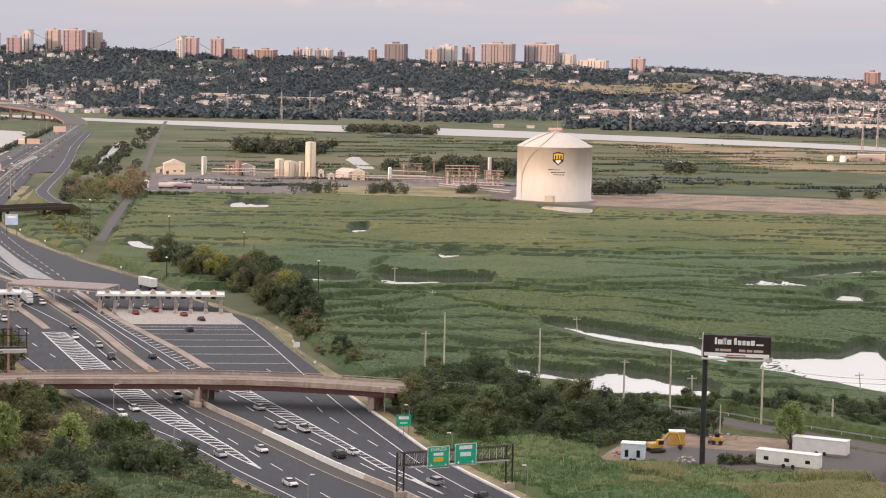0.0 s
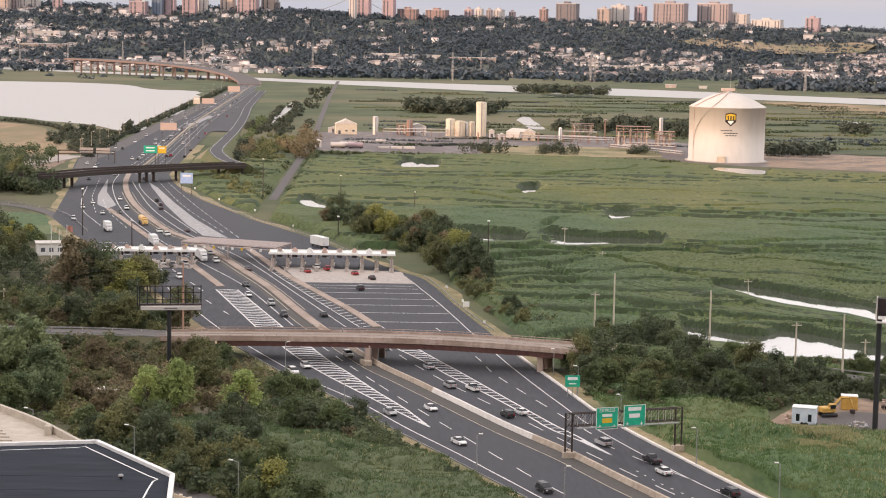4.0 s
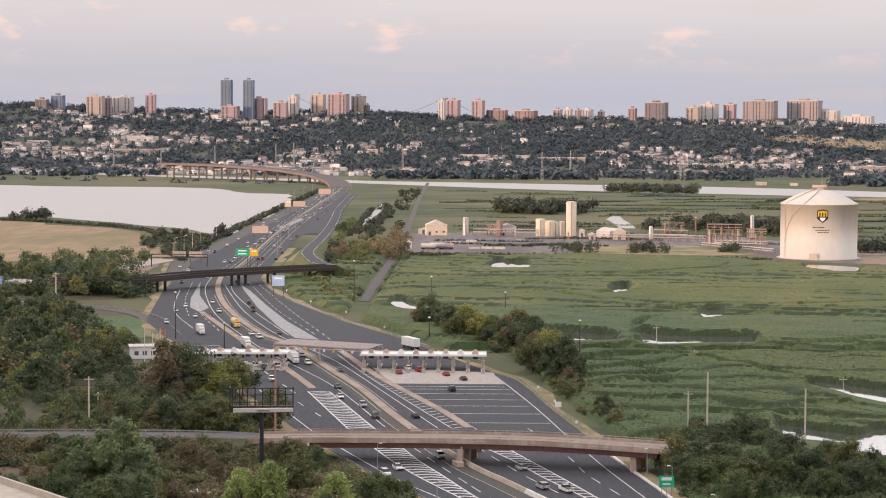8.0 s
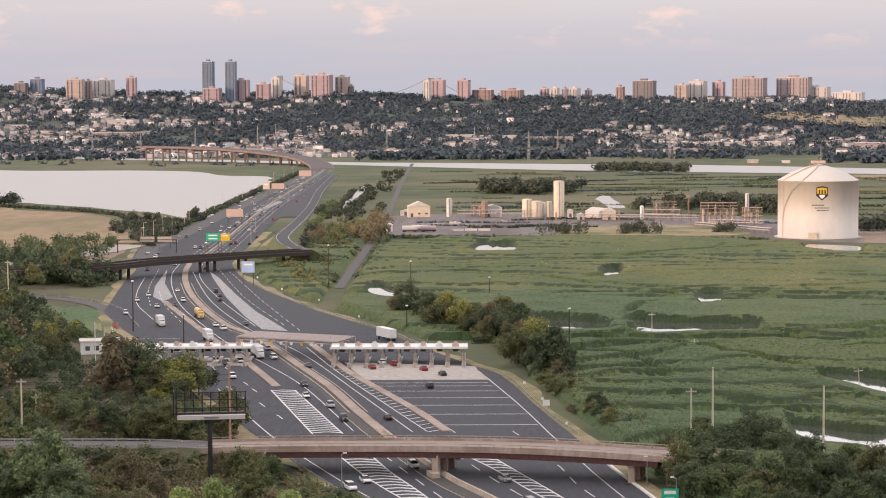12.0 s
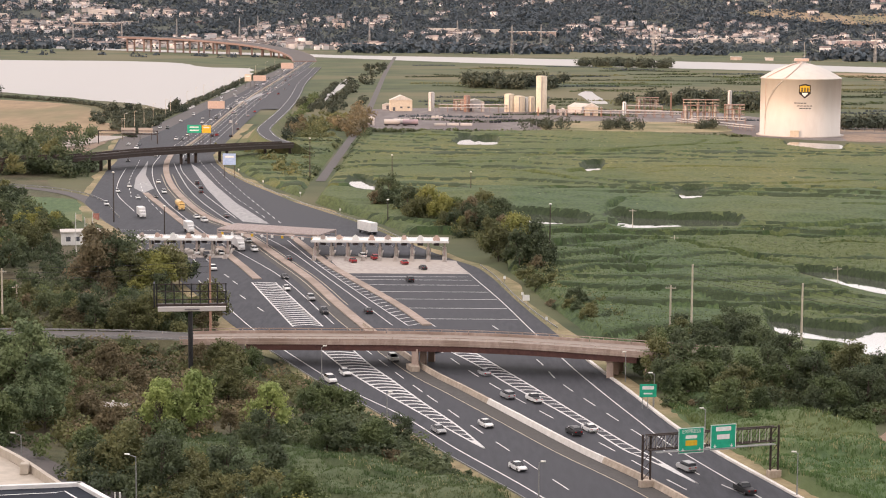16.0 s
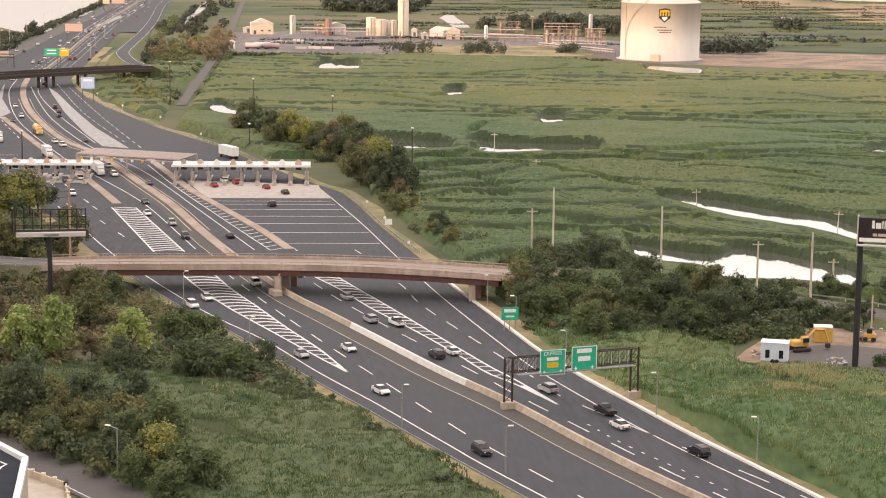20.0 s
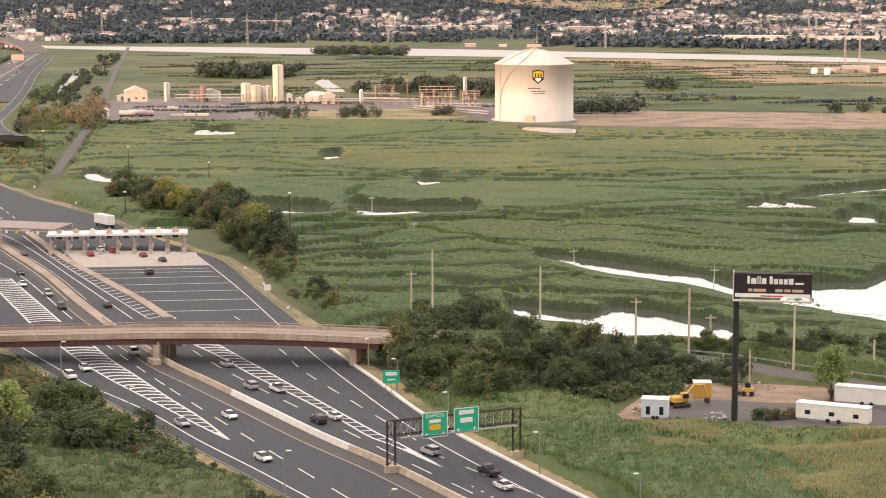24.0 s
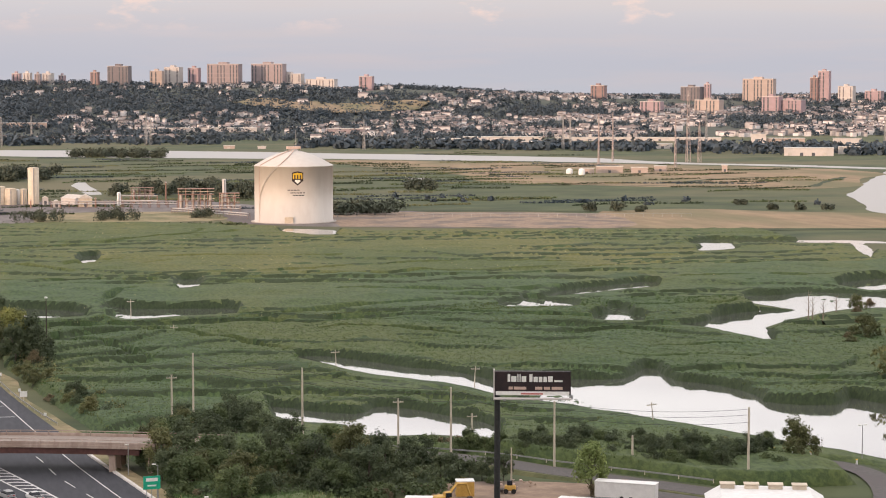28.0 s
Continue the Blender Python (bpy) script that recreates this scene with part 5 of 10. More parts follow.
for z in (6.5, 9.0):
    for s in (-0.5, 0.5):
        part("chord", rod(A + nrm * s + Vector((0, 0, z)), B + nrm * s + Vector((0, 0, z)), 0.13), M["dark_steel"], sg)
for i in range(15):
    u = i / 15
    for s in (-0.5, 0.5):
        a = A + d * L_ * u + nrm * s
        part("truss_post", rod(a + Vector((0, 0, 6.5)), a + Vector((0, 0, 9.0)), 0.07, None, 6), M["pipe"], sg, "pale upright of the truss")
        part("truss_brace", rod(a + Vector((0, 0, 6.5)), a + d * (L_ / 15) + Vector((0, 0, 9.0)), 0.06, None, 6), M["dark_steel"], sg)
part("walkway", box(1.2, -0.55, 6.05, L_ - 0.6, 0.55, 6.2, 0.02), M["grey_steel"], sg, "grey grating walkway", Matrix.Translation(A + nrm * 1.0) @ Matrix.Rotation(math.atan2(d.y, d.x), 4, "Z"))


def green_panel(parent, u, w, h, zc, lines):
    """A green sign panel facing the near side, with a white rim and its writing."""
    m = Matrix.Translation(A + d * u + nrm * 1.25 + Vector((0, 0, zc))) @ Matrix.Rotation(math.atan2(d.y, d.x), 4, "Z")
    s = part("sign_panel", box(-w / 2, -0.06, -h / 2, w / 2, 0.06, h / 2, 0.03), M["green_sign"], parent, "green motorway sign panel", m)
    for x0, z0, x1, z1 in ((-w / 2, h / 2 - 0.13, w / 2, h / 2), (-w / 2, -h / 2, w / 2, -h / 2 + 0.13), (-w / 2, -h / 2, -w / 2 + 0.13, h / 2), (w / 2 - 0.13, -h / 2, w / 2, h / 2)):
        part("rim", box(x0, -0.085, z0, x1, -0.062, z1), M["sign_white"], s)
    for kind, x, z, a, b in lines:
        if kind == "bar":
            part("writing", box(x - a / 2, -0.085, z - b / 2, x + a / 2, -0.062, z + b / 2), M["sign_white"], s)
        elif kind == "yellow":
            part("plate", box(x - a / 2, -0.09, z - b / 2, x + a / 2, -0.062, z + b / 2), M["yellow_sign"], s, "yellow plate")
        elif kind == "arrow":
            bm = bmesh.new()
            bm.faces.new([bm.verts.new(c) for c in ((x - 0.35, -0.085, z + 0.1), (x + 0.35, -0.085, z + 0.1), (x, -0.085, z - 0.3))])
            add_box(bm, x - 0.09, -0.088, z + 0.1, x + 0.09, -0.08, z + 0.35)
            part("arrow", bm, M["sign_white"], s)
        else:
            text("writing", kind, a, M["sign_white"], s, Matrix.Translation((x, -0.09, z)) @ Matrix.Rotation(math.pi / 2, 4, "X"))
    return s


green_panel(sg, 7.8, 4.9, 4.5, 7.9, (("EXPRESS", 0, 1.6, 0.95, 0), ("bar", 0, 0.62, 2.2, 0.6), ("yellow", 0, -0.45, 2.2, 0.95), ("arrow", -1.6, -1.7, 0, 0), ("arrow", 1.6, -1.7, 0, 0)))
green_panel(sg, 13.9, 4.9, 4.5, 8.1, (("bar", 0, 1.45, 2.9, 0.75), ("bar", 0, 0.05, 2.4, 0.85), ("arrow", -1.6, -1.6, 0, 0), ("arrow", 1.6, -1.6, 0, 0)))
for u in (6.2, 9.4, 12.4, 15.4):
    part("sign_bracket", rod(A + d * u + nrm * 0.5 + Vector((0, 0, 9.1)), A + d * u + nrm * 1.2 + Vector((0, 0, 9.1)), 0.06, None, 6), M["grey_steel"], sg)

# small green sign on three legs
ss = thing("road_sign", pose(42, 399.3, 0.1, 0, 0, 4), "small green road sign on three steel legs", "road sign")
for x in (-1.1, 0, 1.1):
    part("leg", rod((x, 0, 0), (x, 0, 3.4), 0.09, None, 6), M["grey_steel"], ss)
s_ = part("sign_panel", box(-1.75, -0.2, 2.6, 1.75, -0.1, 5.3, 0.03), M["green_sign"], ss, "green sign panel")
part("writing", box(-1.2, -0.225, 4.2, 1.2, -0.2, 4.9), M["sign_white"], s_)
part("writing", box(-0.9, -0.225, 3.2, 0.9, -0.2, 3.5), M["sign_white"], s_)


def lamp_post(m, h, arm, label, colour="grey_steel", double=False, group="lamp posts"):
    ob = thing("lamp_post", m, label, "street lamp", group)
    part("pole", rod((0, 0, 0), (0, 0, h), 0.13, 0.08), M[colour], ob)
    for s in ((1, -1) if double else (1,)):
        part("arm", rod((0, 0, h - 0.1), (s * arm, 0, h + 0.25), 0.07, 0.06, 6), M[colour], ob)
        bm = bmesh.new()
        add_box(bm, s * arm - 0.45, -0.2, h + 0.12, s * arm + 0.45, 0.2, h + 0.36, 0.08)
        part("lamp_head", bm, M["lens"], ob, "pale cobra lamp head")
    return ob


for x, y, h, a, rz in ((-49.3, 311.7, 10, -1.6, -20), (-28, 289, 8.5, -1.6, -25), (16, 319.6, 7.5, 0.7, 0), (30.6, 292, 7.5, 0.7, 0), (60, 327, 7.7, -0.7, 0), (50, 370.4, 6.1, -0.7, 0), (70.5, 296, 7.7, -0.7, 0), (-26.4, 426.4, 7.8, 0.7, 0), (-11, 385.7, 5.8, 0.7, 0), (43.5, 401.5, 7.0, -0.8, 0), (40, 428, 6.6, -0.3, 0), (-71, 327, 10, -1.6, -20)):
    lamp_post(pose(x, y, 0.1, 0, 0, rz), h, a, "slim grey lamp post with a short arm", group="roadside lamps")
for x, y, h in ((33.2, 618, 19.3), (-22.7, 868, 14.5), (11.4, 845.5, 9.3), (-61, 905, 19), (-95.7, 678.8, 11.5), (-20.6, 730, 9.0), (-121.5, 730, 18.5)):
    ob = thing("lamp_post", pose(x, y, 0.1), "tall dark mast with a round white lamp on top", "street lamp", "tall lamp masts")
    part("pole", rod((0, 0, 0), (0, 0, h), 0.26, 0.14), M["dark_steel"], ob)
    bm = bmesh.new()
    bmesh.ops.create_uvsphere(bm, u_segments=10, v_segments=6, radius=0.55, matrix=Matrix.Translation((0, 0, h + 0.2)) @ Matrix.Diagonal((1, 1, 0.6, 1)))
    part("lamp_head", bm, M["lens"], ob, "round white lamp head")
first = lamp_post(pose(-126.8, 1195, 0.3), 12, 2.2, "slim pale lamp post on the far motorway", double=True, group="far motorway lamps")
for i in range(9):
    y = 1290 + i * 105
    copy_thing(first, pose(float(np.interp(y, [1150, 1582, 2500], [-128, -146, -165])), y, 0.3))
yl = lamp_post(pose(-186, 1153, 0.3), 12, 1.5, "pale yellowish pole beside the lake road", "cream", group="lakeside poles")
for y in (1200, 1226, 1262, 1310, 1365, 1400, 1480, 1545, 1600, 1660, 1730, 1800, 1880, 1960, 2050, 2150, 2260):
    copy_thing(yl, pose(float(road_left(y)) - 3 - 3 * random.random(), y, 0.3, 0, 0, random.uniform(-40, 40)))


def sign_on_frame(x, y, w, h, z, colour, label, legs=2, text_bars=2):
    ob = thing("road_sign", pose(x, y, 0.3), label, "road sign")
    for i in range(legs):
        lx = -w * 0.4 + w * 0.8 * i / max(legs - 1, 1)
        part("leg", rod((lx, 0.2, 0), (lx, 0.2, z + h * 0.9), 0.16, None, 6), M["dark_steel"], ob)
    p = part("sign_panel", box(-w / 2, -0.1, z, w / 2, 0.1, z + h, 0.05), M[colour], ob)
    for i in range(text_bars):
        zz = z + h * (0.72 - 0.4 * i)
        part("writing", box(-w * 0.33, -0.14, zz - h * 0.08, w * 0.33, -0.1, zz + h * 0.08), M["sign_white"], p)
    return ob


sign_on_frame(-98.6, 914, 6.0, 5.2, 5.9, "blue_sign", "pale blue road sign at the far overpass", text_bars=1)
sign_on_frame(-139, 1110, 7.6, 4.4, 7.0, "green_sign", "large green motorway sign over far lanes")
sign_on_frame(-132.2, 1110, 5.0, 4.2, 7.0, "yellow_sign", "yellow motorway sign over far lanes", text_bars=1)
sign_on_frame(-155.5, 1363, 11.5, 5.2, 6.2, "pink_sign", "pale pinkish back of an overhead sign", text_bars=0)
sign_on_frame(-166, 1800, 11.5, 5.0, 6.4, "pink_sign", "pale pinkish overhead sign", text_bars=0)
sign_on_frame(-176.5, 1800, 6.0, 6.4, 6.0, "cream", "square cream overhead sign", text_bars=1)
sign_on_frame(-164, 2090, 13, 6.0, 7.0, "pink_sign", "pale pinkish overhead sign by the viaduct", text_bars=0)
sign_on_frame(-240.6, 931, 5.0, 5.4, 3.0, "blue_sign", "small pale blue sign among trees", text_bars=1)
sign_on_frame(-182, 1150, 8.2, 3.0, 4.0, "concrete", "pale grey back of an overhead sign", text_bars=0)
sign_on_frame(-172, 1150, 8.2, 3.0, 4.0, "concrete", "pale grey back of an overhead sign", text_bars=0)
frm = thing("overhead_gantry", pose(-177, 1120, 0.3), "dark open sign frame across the far lanes", "sign gantry")
for x in (-17, 16):
    part("post", rod((x, 0, 0), (x, 0, 7.5), 0.3), M["dark_steel"], frm)
for z in (5.4, 7.2):
    part("chord", rod((-17, 0, z), (16, 0, z), 0.25), M["dark_steel"], frm)
wb = thing("road_sign", pose(22.6, 537, 0.2), "small white board beside the toll approach", "road sign")
part("post", rod((0, 0, 0), (0, 0, 2.2), 0.1), M["wood_pole"], wb)
part("sign_panel", box(-0.95, -0.12, 1.3, 0.95, -0.04, 2.9, 0.03), M["sign_white"], wb)
mk = thing("marker_post", pose(46, 362, 0.2), "small white marker board on a post", "marker post", "marker posts")
part("post", rod((0, 0, 0), (0, 0, 1.7), 0.07), M["grey_steel"], mk)
part("board", box(-0.35, -0.08, 1.2, 0.35, -0.02, 2.0, 0.02), M["sign_white"], mk)
for x, y in ((22, 548), (26.5, 505), (18, 580), (-60, 830), (-80, 880), (-97, 940), (-40, 765)):
    copy_thing(mk, pose(x, y, 0.2))
# flags by the plaza building
for x, y, h, c in ((-119, 640, 13.5, "flag_pale"), (-114.5, 646, 13.2, "flag_red"), (-118, 651, 11.0, "flag_pale")):
    ob = thing("flagpole", pose(x, y, 0), "white flagpole with a small hanging flag", "flagpole", "flagpoles")
    part("pole", rod((0, 0, 0), (0, 0, h), 0.16, 0.1), M["white"], ob)
    bm = bmesh.new()
    vs = [[bm.verts.new((0.15 + 0.28 * i, 0.18 * math.sin(i * 1.1), h - 0.4 - k_ * 0.5 - 0.07 * i * k_ * 0.6)) for k_ in range(4)] for i in range(8)]
    for i in range(7):
        for k_ in range(3):
            bm.faces.new((vs[i][k_], vs[i + 1][k_], vs[i + 1][k_ + 1], vs[i][k_ + 1]))
    bmesh.ops.solidify(bm, geom=bm.faces[:], thickness=0.04)
    part("flag", bm, M[c], ob, "small cloth flag")
pb = thing("plaza_building", pose(-122, 668, 0, 0, 0, 12), "small white service building half hidden by trees", "building")
part("wall", box(-7, -4, 0, 7, 4, 4.2, 0.05), M["white"], pb)
part("roof", box(-7.4, -4.4, 4.2, 7.4, 4.4, 4.7, 0.05), M["tan_roof"], pb)
for i in range(4):
    part("window", box(-5.5 + i * 3, -4.06, 1.4, -4.0 + i * 3, -3.98, 2.9, 0.01), M["bwin"], pb)
# truck trailer parked by the plaza
tt = thing("box_trailer", pose(-27, 700, 0.3, 0, 0, 28), "white box trailer parked beside the toll plaza", "trailer")
part("body", box(-1.3, -5.5, 1.1, 1.3, 5.5, 4.3, 0.06), M["white"], tt)
for y in (-4.4, -3.2, 3.8):
    for x in (-1.05, 1.05):
        part("wheel", rod((x - 0.2, y, 0.5), (x + 0.2, y, 0.5), 0.5, None, 12), M["tyre"], tt)
part("chassis", box(-0.6, -5.3, 0.7, 0.6, 5.3, 1.1, 0.02), M["black_steel"], tt)

# ---- reed beds ----
TRAILS = ([(57, 701), (81, 655), (106, 613), (122, 570), (148, 514), (162, 492), (175, 467)], [(83, 717), (147, 726), (186, 740)], [(39, 668), (53, 647), (63, 604)],
          [(160, 788), (205, 779), (251, 772)], [(128, 659), (152, 656), (167, 633)], [(64, 764), (69, 795), (78, 815)], [(200, 762), (225, 767), (301, 800), (383, 795)],
          [(80, 858), (94, 878), (109, 856), (96, 834)], [(-5, 1018), (55, 1043), (120, 1092), (165, 1122)], [(30, 700), (60, 720), (84, 716)], [(250, 660), (200, 690), (160, 700), (110, 690)],
          [(-31, 341), (-25, 331), (-18, 319), (-12, 309), (-6, 300)], [(-23, 347), (-14, 337), (-4, 327)], [(60, 940), (120, 960), (190, 950)], [(150, 880), (220, 900), (300, 890)], [(0, 960), (40, 930), (60, 900)])


def swathe(x, y):
    """Where a point lies between one lobed front (0) and the next (1), how deep the reeds sink between them, and their spacing."""
    gap = 25.0
    w = y + 0.20 * x + 30 * lumps(x * 0.5, y * 0.75, 52, 44) + 9 * lumps(x * 0.75, y, 21, 45) + 2.6 * lumps(x, y, 8, 46)
    deep = np.clip(0.36 + 1.05 * lumps(x * 0.36, y, 44, 50) + 0.25 * lumps(x, y, 15, 52), 0.0, 0.84) * np.interp(y, [740, 860, 1000, 1240], [1.0, 0.72, 0.54, 0.42])
    return w / gap - np.floor(w / gap), deep, gap


def reed_height(x, y):
    """Height of the reed tops over the plan: rounded beds with hollows between, cut by water, roads and yards."""
    h = 3.3 + 0.40 * lumps(x, y, 30, 41) + 0.62 * lumps(x * 0.8, y, 12, 42) + 0.26 * lumps(x, y, 5, 43)
    # the beds lie in lobed swathes: each rises from a steep southern front to a rounded crest and sinks away behind it
    u, deep, gap = swathe(x, y)
    crest = np.sqrt(np.clip(1 - (1 - np.clip(u * gap / 5.0, 0, 1)) ** 2, 0, 1))
    h *= 1 - deep + deep * crest * (1 - u ** 0.8)
    # a few open gullies of even width
    g = 1.35 * lumps(x * 0.55, y * 0.70, 60, 47) + 0.42 * lumps(x * 0.5, y * 0.8, 24, 48)
    slope = np.hypot(1.35 * lumps((x + 1) * 0.55, y * 0.70, 60, 47) + 0.42 * lumps((x + 1) * 0.5, y * 0.8, 24, 48) - g, 1.35 * lumps(x * 0.55, (y + 1) * 0.70, 60, 47) + 0.42 * lumps(x * 0.5, (y + 1) * 0.8, 24, 48) - g) + 0.006
    t = g * 0.8 + 0.1
    away = np.abs(t - np.round(t)) / (0.8 * slope)
    wide = -0.5 + 1.5 * lumps(x, y, 33, 49)
    h = np.where(away < wide, 0.22 * h, h)
    for tr in TRAILS:
        h = np.where(edge_distance(curve_through(tr, 12), x, y, False) < 2.0, 0.10 * h, h)
    for shore in SHORES:
        lo, hi = shore.min(0) - 34, shore.max(0) + 12
        near = (x > lo[0]) & (x < hi[0]) & (y > lo[1]) & (y < hi[1])
        if near.any():
            xx, yy = x[near], y[near]
            dd = edge_distance(shore, xx, yy)
            hh = np.where(dd < 9, np.maximum(h[near], 2.2 + 0.7 * lumps(xx, yy, 9, 58) + 0.5 * lumps(xx, yy, 4, 59)), h[near]) * np.sqrt(np.clip(dd / 1.7, 0, 1))
            h[near] = np.where(inside(shore, xx, yy), -0.6, np.maximum(hh, 0.02))
            # reeds before water are lowered along sight lines, so the water shows from the eye
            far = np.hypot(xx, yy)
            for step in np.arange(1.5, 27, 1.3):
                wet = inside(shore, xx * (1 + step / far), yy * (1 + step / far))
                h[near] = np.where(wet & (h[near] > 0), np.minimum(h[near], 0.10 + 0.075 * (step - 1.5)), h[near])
    return h


def bed(name, x0, x1, y0, y1, dx, dy, keep, material, label, lift=1.0, fine=0.0, swell=0.0, flanks=True):
    xs, ys = np.arange(x0, x1, dx), np.arange(y0, y1, dy)
    X, Y = np.meshgrid(xs, ys)
    Xj, Yj = X + np.random.uniform(-0.22, 0.22, X.shape) * dx, Y + np.random.uniform(-0.22, 0.22, X.shape) * dy
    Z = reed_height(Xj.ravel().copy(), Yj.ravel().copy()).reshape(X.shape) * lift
    Z = np.where(Z > 0.5, Z + swell * (lumps(Xj, Yj, 7, 55) + 0.6 * lumps(Xj, Yj, 3, 56)), Z)
    edge = keep(Xj, Yj)
    front = Z.copy()
    Z = np.where(Z > -0.3, Z * np.clip(edge / 2.5, 0, 1) + np.random.uniform(-fine, fine, Z.shape) * (edge > 0), Z)
    Z[edge <= 0] = -0.6
    rim = np.ones(Z.shape, bool)
    rim[1:-1, 1:-1] = False
    Z = np.where(rim & (Yj < y0 + 2 * dy), np.minimum(Z, 0.0), Z)
    n, m = X.shape
    ids = np.arange(n * m).reshape(n, m)
    q = np.stack([ids[:-1, :-1], ids[:-1, 1:], ids[1:, 1:], ids[1:, :-1]], -1).reshape(-1, 4)
    zq = Z.ravel()[q]
    q = q[zq.max(1) > -0.3]
    P = np.stack([Xj, Yj, Z], -1).reshape(-1, 3)
    mx_, my_ = Xj.ravel()[q].mean(1), Yj.ravel()[q].mean(1)
    # bare stems show along the water only, darkened for the shade between them
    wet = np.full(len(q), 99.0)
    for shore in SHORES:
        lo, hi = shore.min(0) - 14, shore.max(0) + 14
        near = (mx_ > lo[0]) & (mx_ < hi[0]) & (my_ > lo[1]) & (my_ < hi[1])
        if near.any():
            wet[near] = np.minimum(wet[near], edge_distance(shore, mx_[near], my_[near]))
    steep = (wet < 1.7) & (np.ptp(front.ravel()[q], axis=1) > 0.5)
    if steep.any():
        tagged(part("reed_stems", quick("reed_stems", P, q[steep], M["stems"], True)), "bare reed stems and mud at the bed edges, inner shade painted in", "reeds", kind="stuff")
    # southern flanks and low gullies take darker greens, their shade put into the colour
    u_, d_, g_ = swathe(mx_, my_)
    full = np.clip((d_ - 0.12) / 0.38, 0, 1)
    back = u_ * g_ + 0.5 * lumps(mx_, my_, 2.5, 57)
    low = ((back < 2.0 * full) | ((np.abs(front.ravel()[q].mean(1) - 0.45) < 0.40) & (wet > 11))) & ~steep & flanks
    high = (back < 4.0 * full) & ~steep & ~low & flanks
    for sel, mt, lab in ((low, "reed_shade_deep", "lower reed flanks and gullies with shade painted dark"), (high, "reed_shade_soft", "upper reed flanks with softer shade painted in green")):
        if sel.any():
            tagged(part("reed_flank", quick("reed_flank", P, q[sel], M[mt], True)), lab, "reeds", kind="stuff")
    ob = part(name, quick(name, P, q[~steep & ~low & ~high], material, True))
    return tagged(ob, label, "reeds", kind="stuff")


street = curve_through([(57, 425.5), (68, 427), (80, 434), (96, 440), (119.5, 426), (132, 411), (143.6, 398.5), (156.8, 383), (170, 366), (196, 330)], 6)
bend = curve_through([(178, 413), (187, 408), (194, 401), (196, 392), (191, 371), (182, 352)], 6)


MARSH_X, MARSH_Y = [-120, -45, -10, 60, 100, 160, 190, 215, 250, 330, 400, 460, 560], [1140, 1170, 1210, 1225, 1220, 1190, 1165, 1140, 1118, 1100, 1085, 1075, 1030]


def east_keep(x, y):
    s = np.interp(x, street[:, 0], street[:, 1])
    d = np.where(x < 60, 99, y - s - 6.0)
    d = np.minimum(d, np.where((x > 165) & (y < 460), edge_distance(bend, x, y, False) - 5, 99))
    d = np.minimum(d, x - np.interp(y, ROAD_Y, right_x) - 8.0)
    d = np.minimum(d, np.abs(x - np.interp(y, track[:, 1], track[:, 0])) - 4.0)
    return np.minimum(d, np.interp(x, MARSH_X, MARSH_Y) - y)


bed("reed_bed", 20, 300, 380, 700, 0.95, 1.25, east_keep, M["reeds"], "tall green reed bed cut by gullies and pools", fine=0.10, swell=0.22)
bed("reed_bed", -110, 460, 700, 860, 1.5, 2.0, east_keep, M["reeds"], "green reed marsh with winding gullies", 0.95, fine=0.10)
bed("reed_bed", -110, 460, 860, 1240, 2.0, 2.6, east_keep, M["reeds_far"], "olive green reed marsh with narrow gullies", 0.85, fine=0.14)
bed("reed_bed", 300, 470, 430, 700, 2.0, 2.2, east_keep, M["reeds"], "green reed bed round pale ponds", fine=0.1)


def near_east(x, y):
    s = np.interp(x, [75, 83, 93, 100, 108, 117, 126, 131, 140, 160, 200], [366, 368, 367, 363, 361, 360, 358, 350, 335, 315, 300])
    s = np.where(x < 83, np.interp(x, [30, 44, 60, 72, 83], [404, 402, 395, 388, 376]), s)
    return np.minimum(s - y, x - np.interp(y, ROAD_Y, right_x) - 3.5)


def near_west(x, y):
    lim = np.interp(y, [200, 285, 300, 340, 370, 420], [-20, -24, -32, -52, -52, -60])
    return np.minimum(np.minimum(np.interp(y, ROAD_Y, left_x) - 4 - x, x - lim), 372 - y)


bed("tall_grass", 40, 190, 230, 400, 1.1, 1.3, near_east, M["reedgrass"], "tall mixed green and tan grass beside the motorway", 0.95, fine=0.2, swell=0.6, flanks=False)
bed("tall_grass", -70, 50, 230, 380, 1.1, 1.3, near_west, M["tallgrass"], "tall reedy grass below the motorway", 0.9, fine=0.2, swell=0.6, flanks=False)


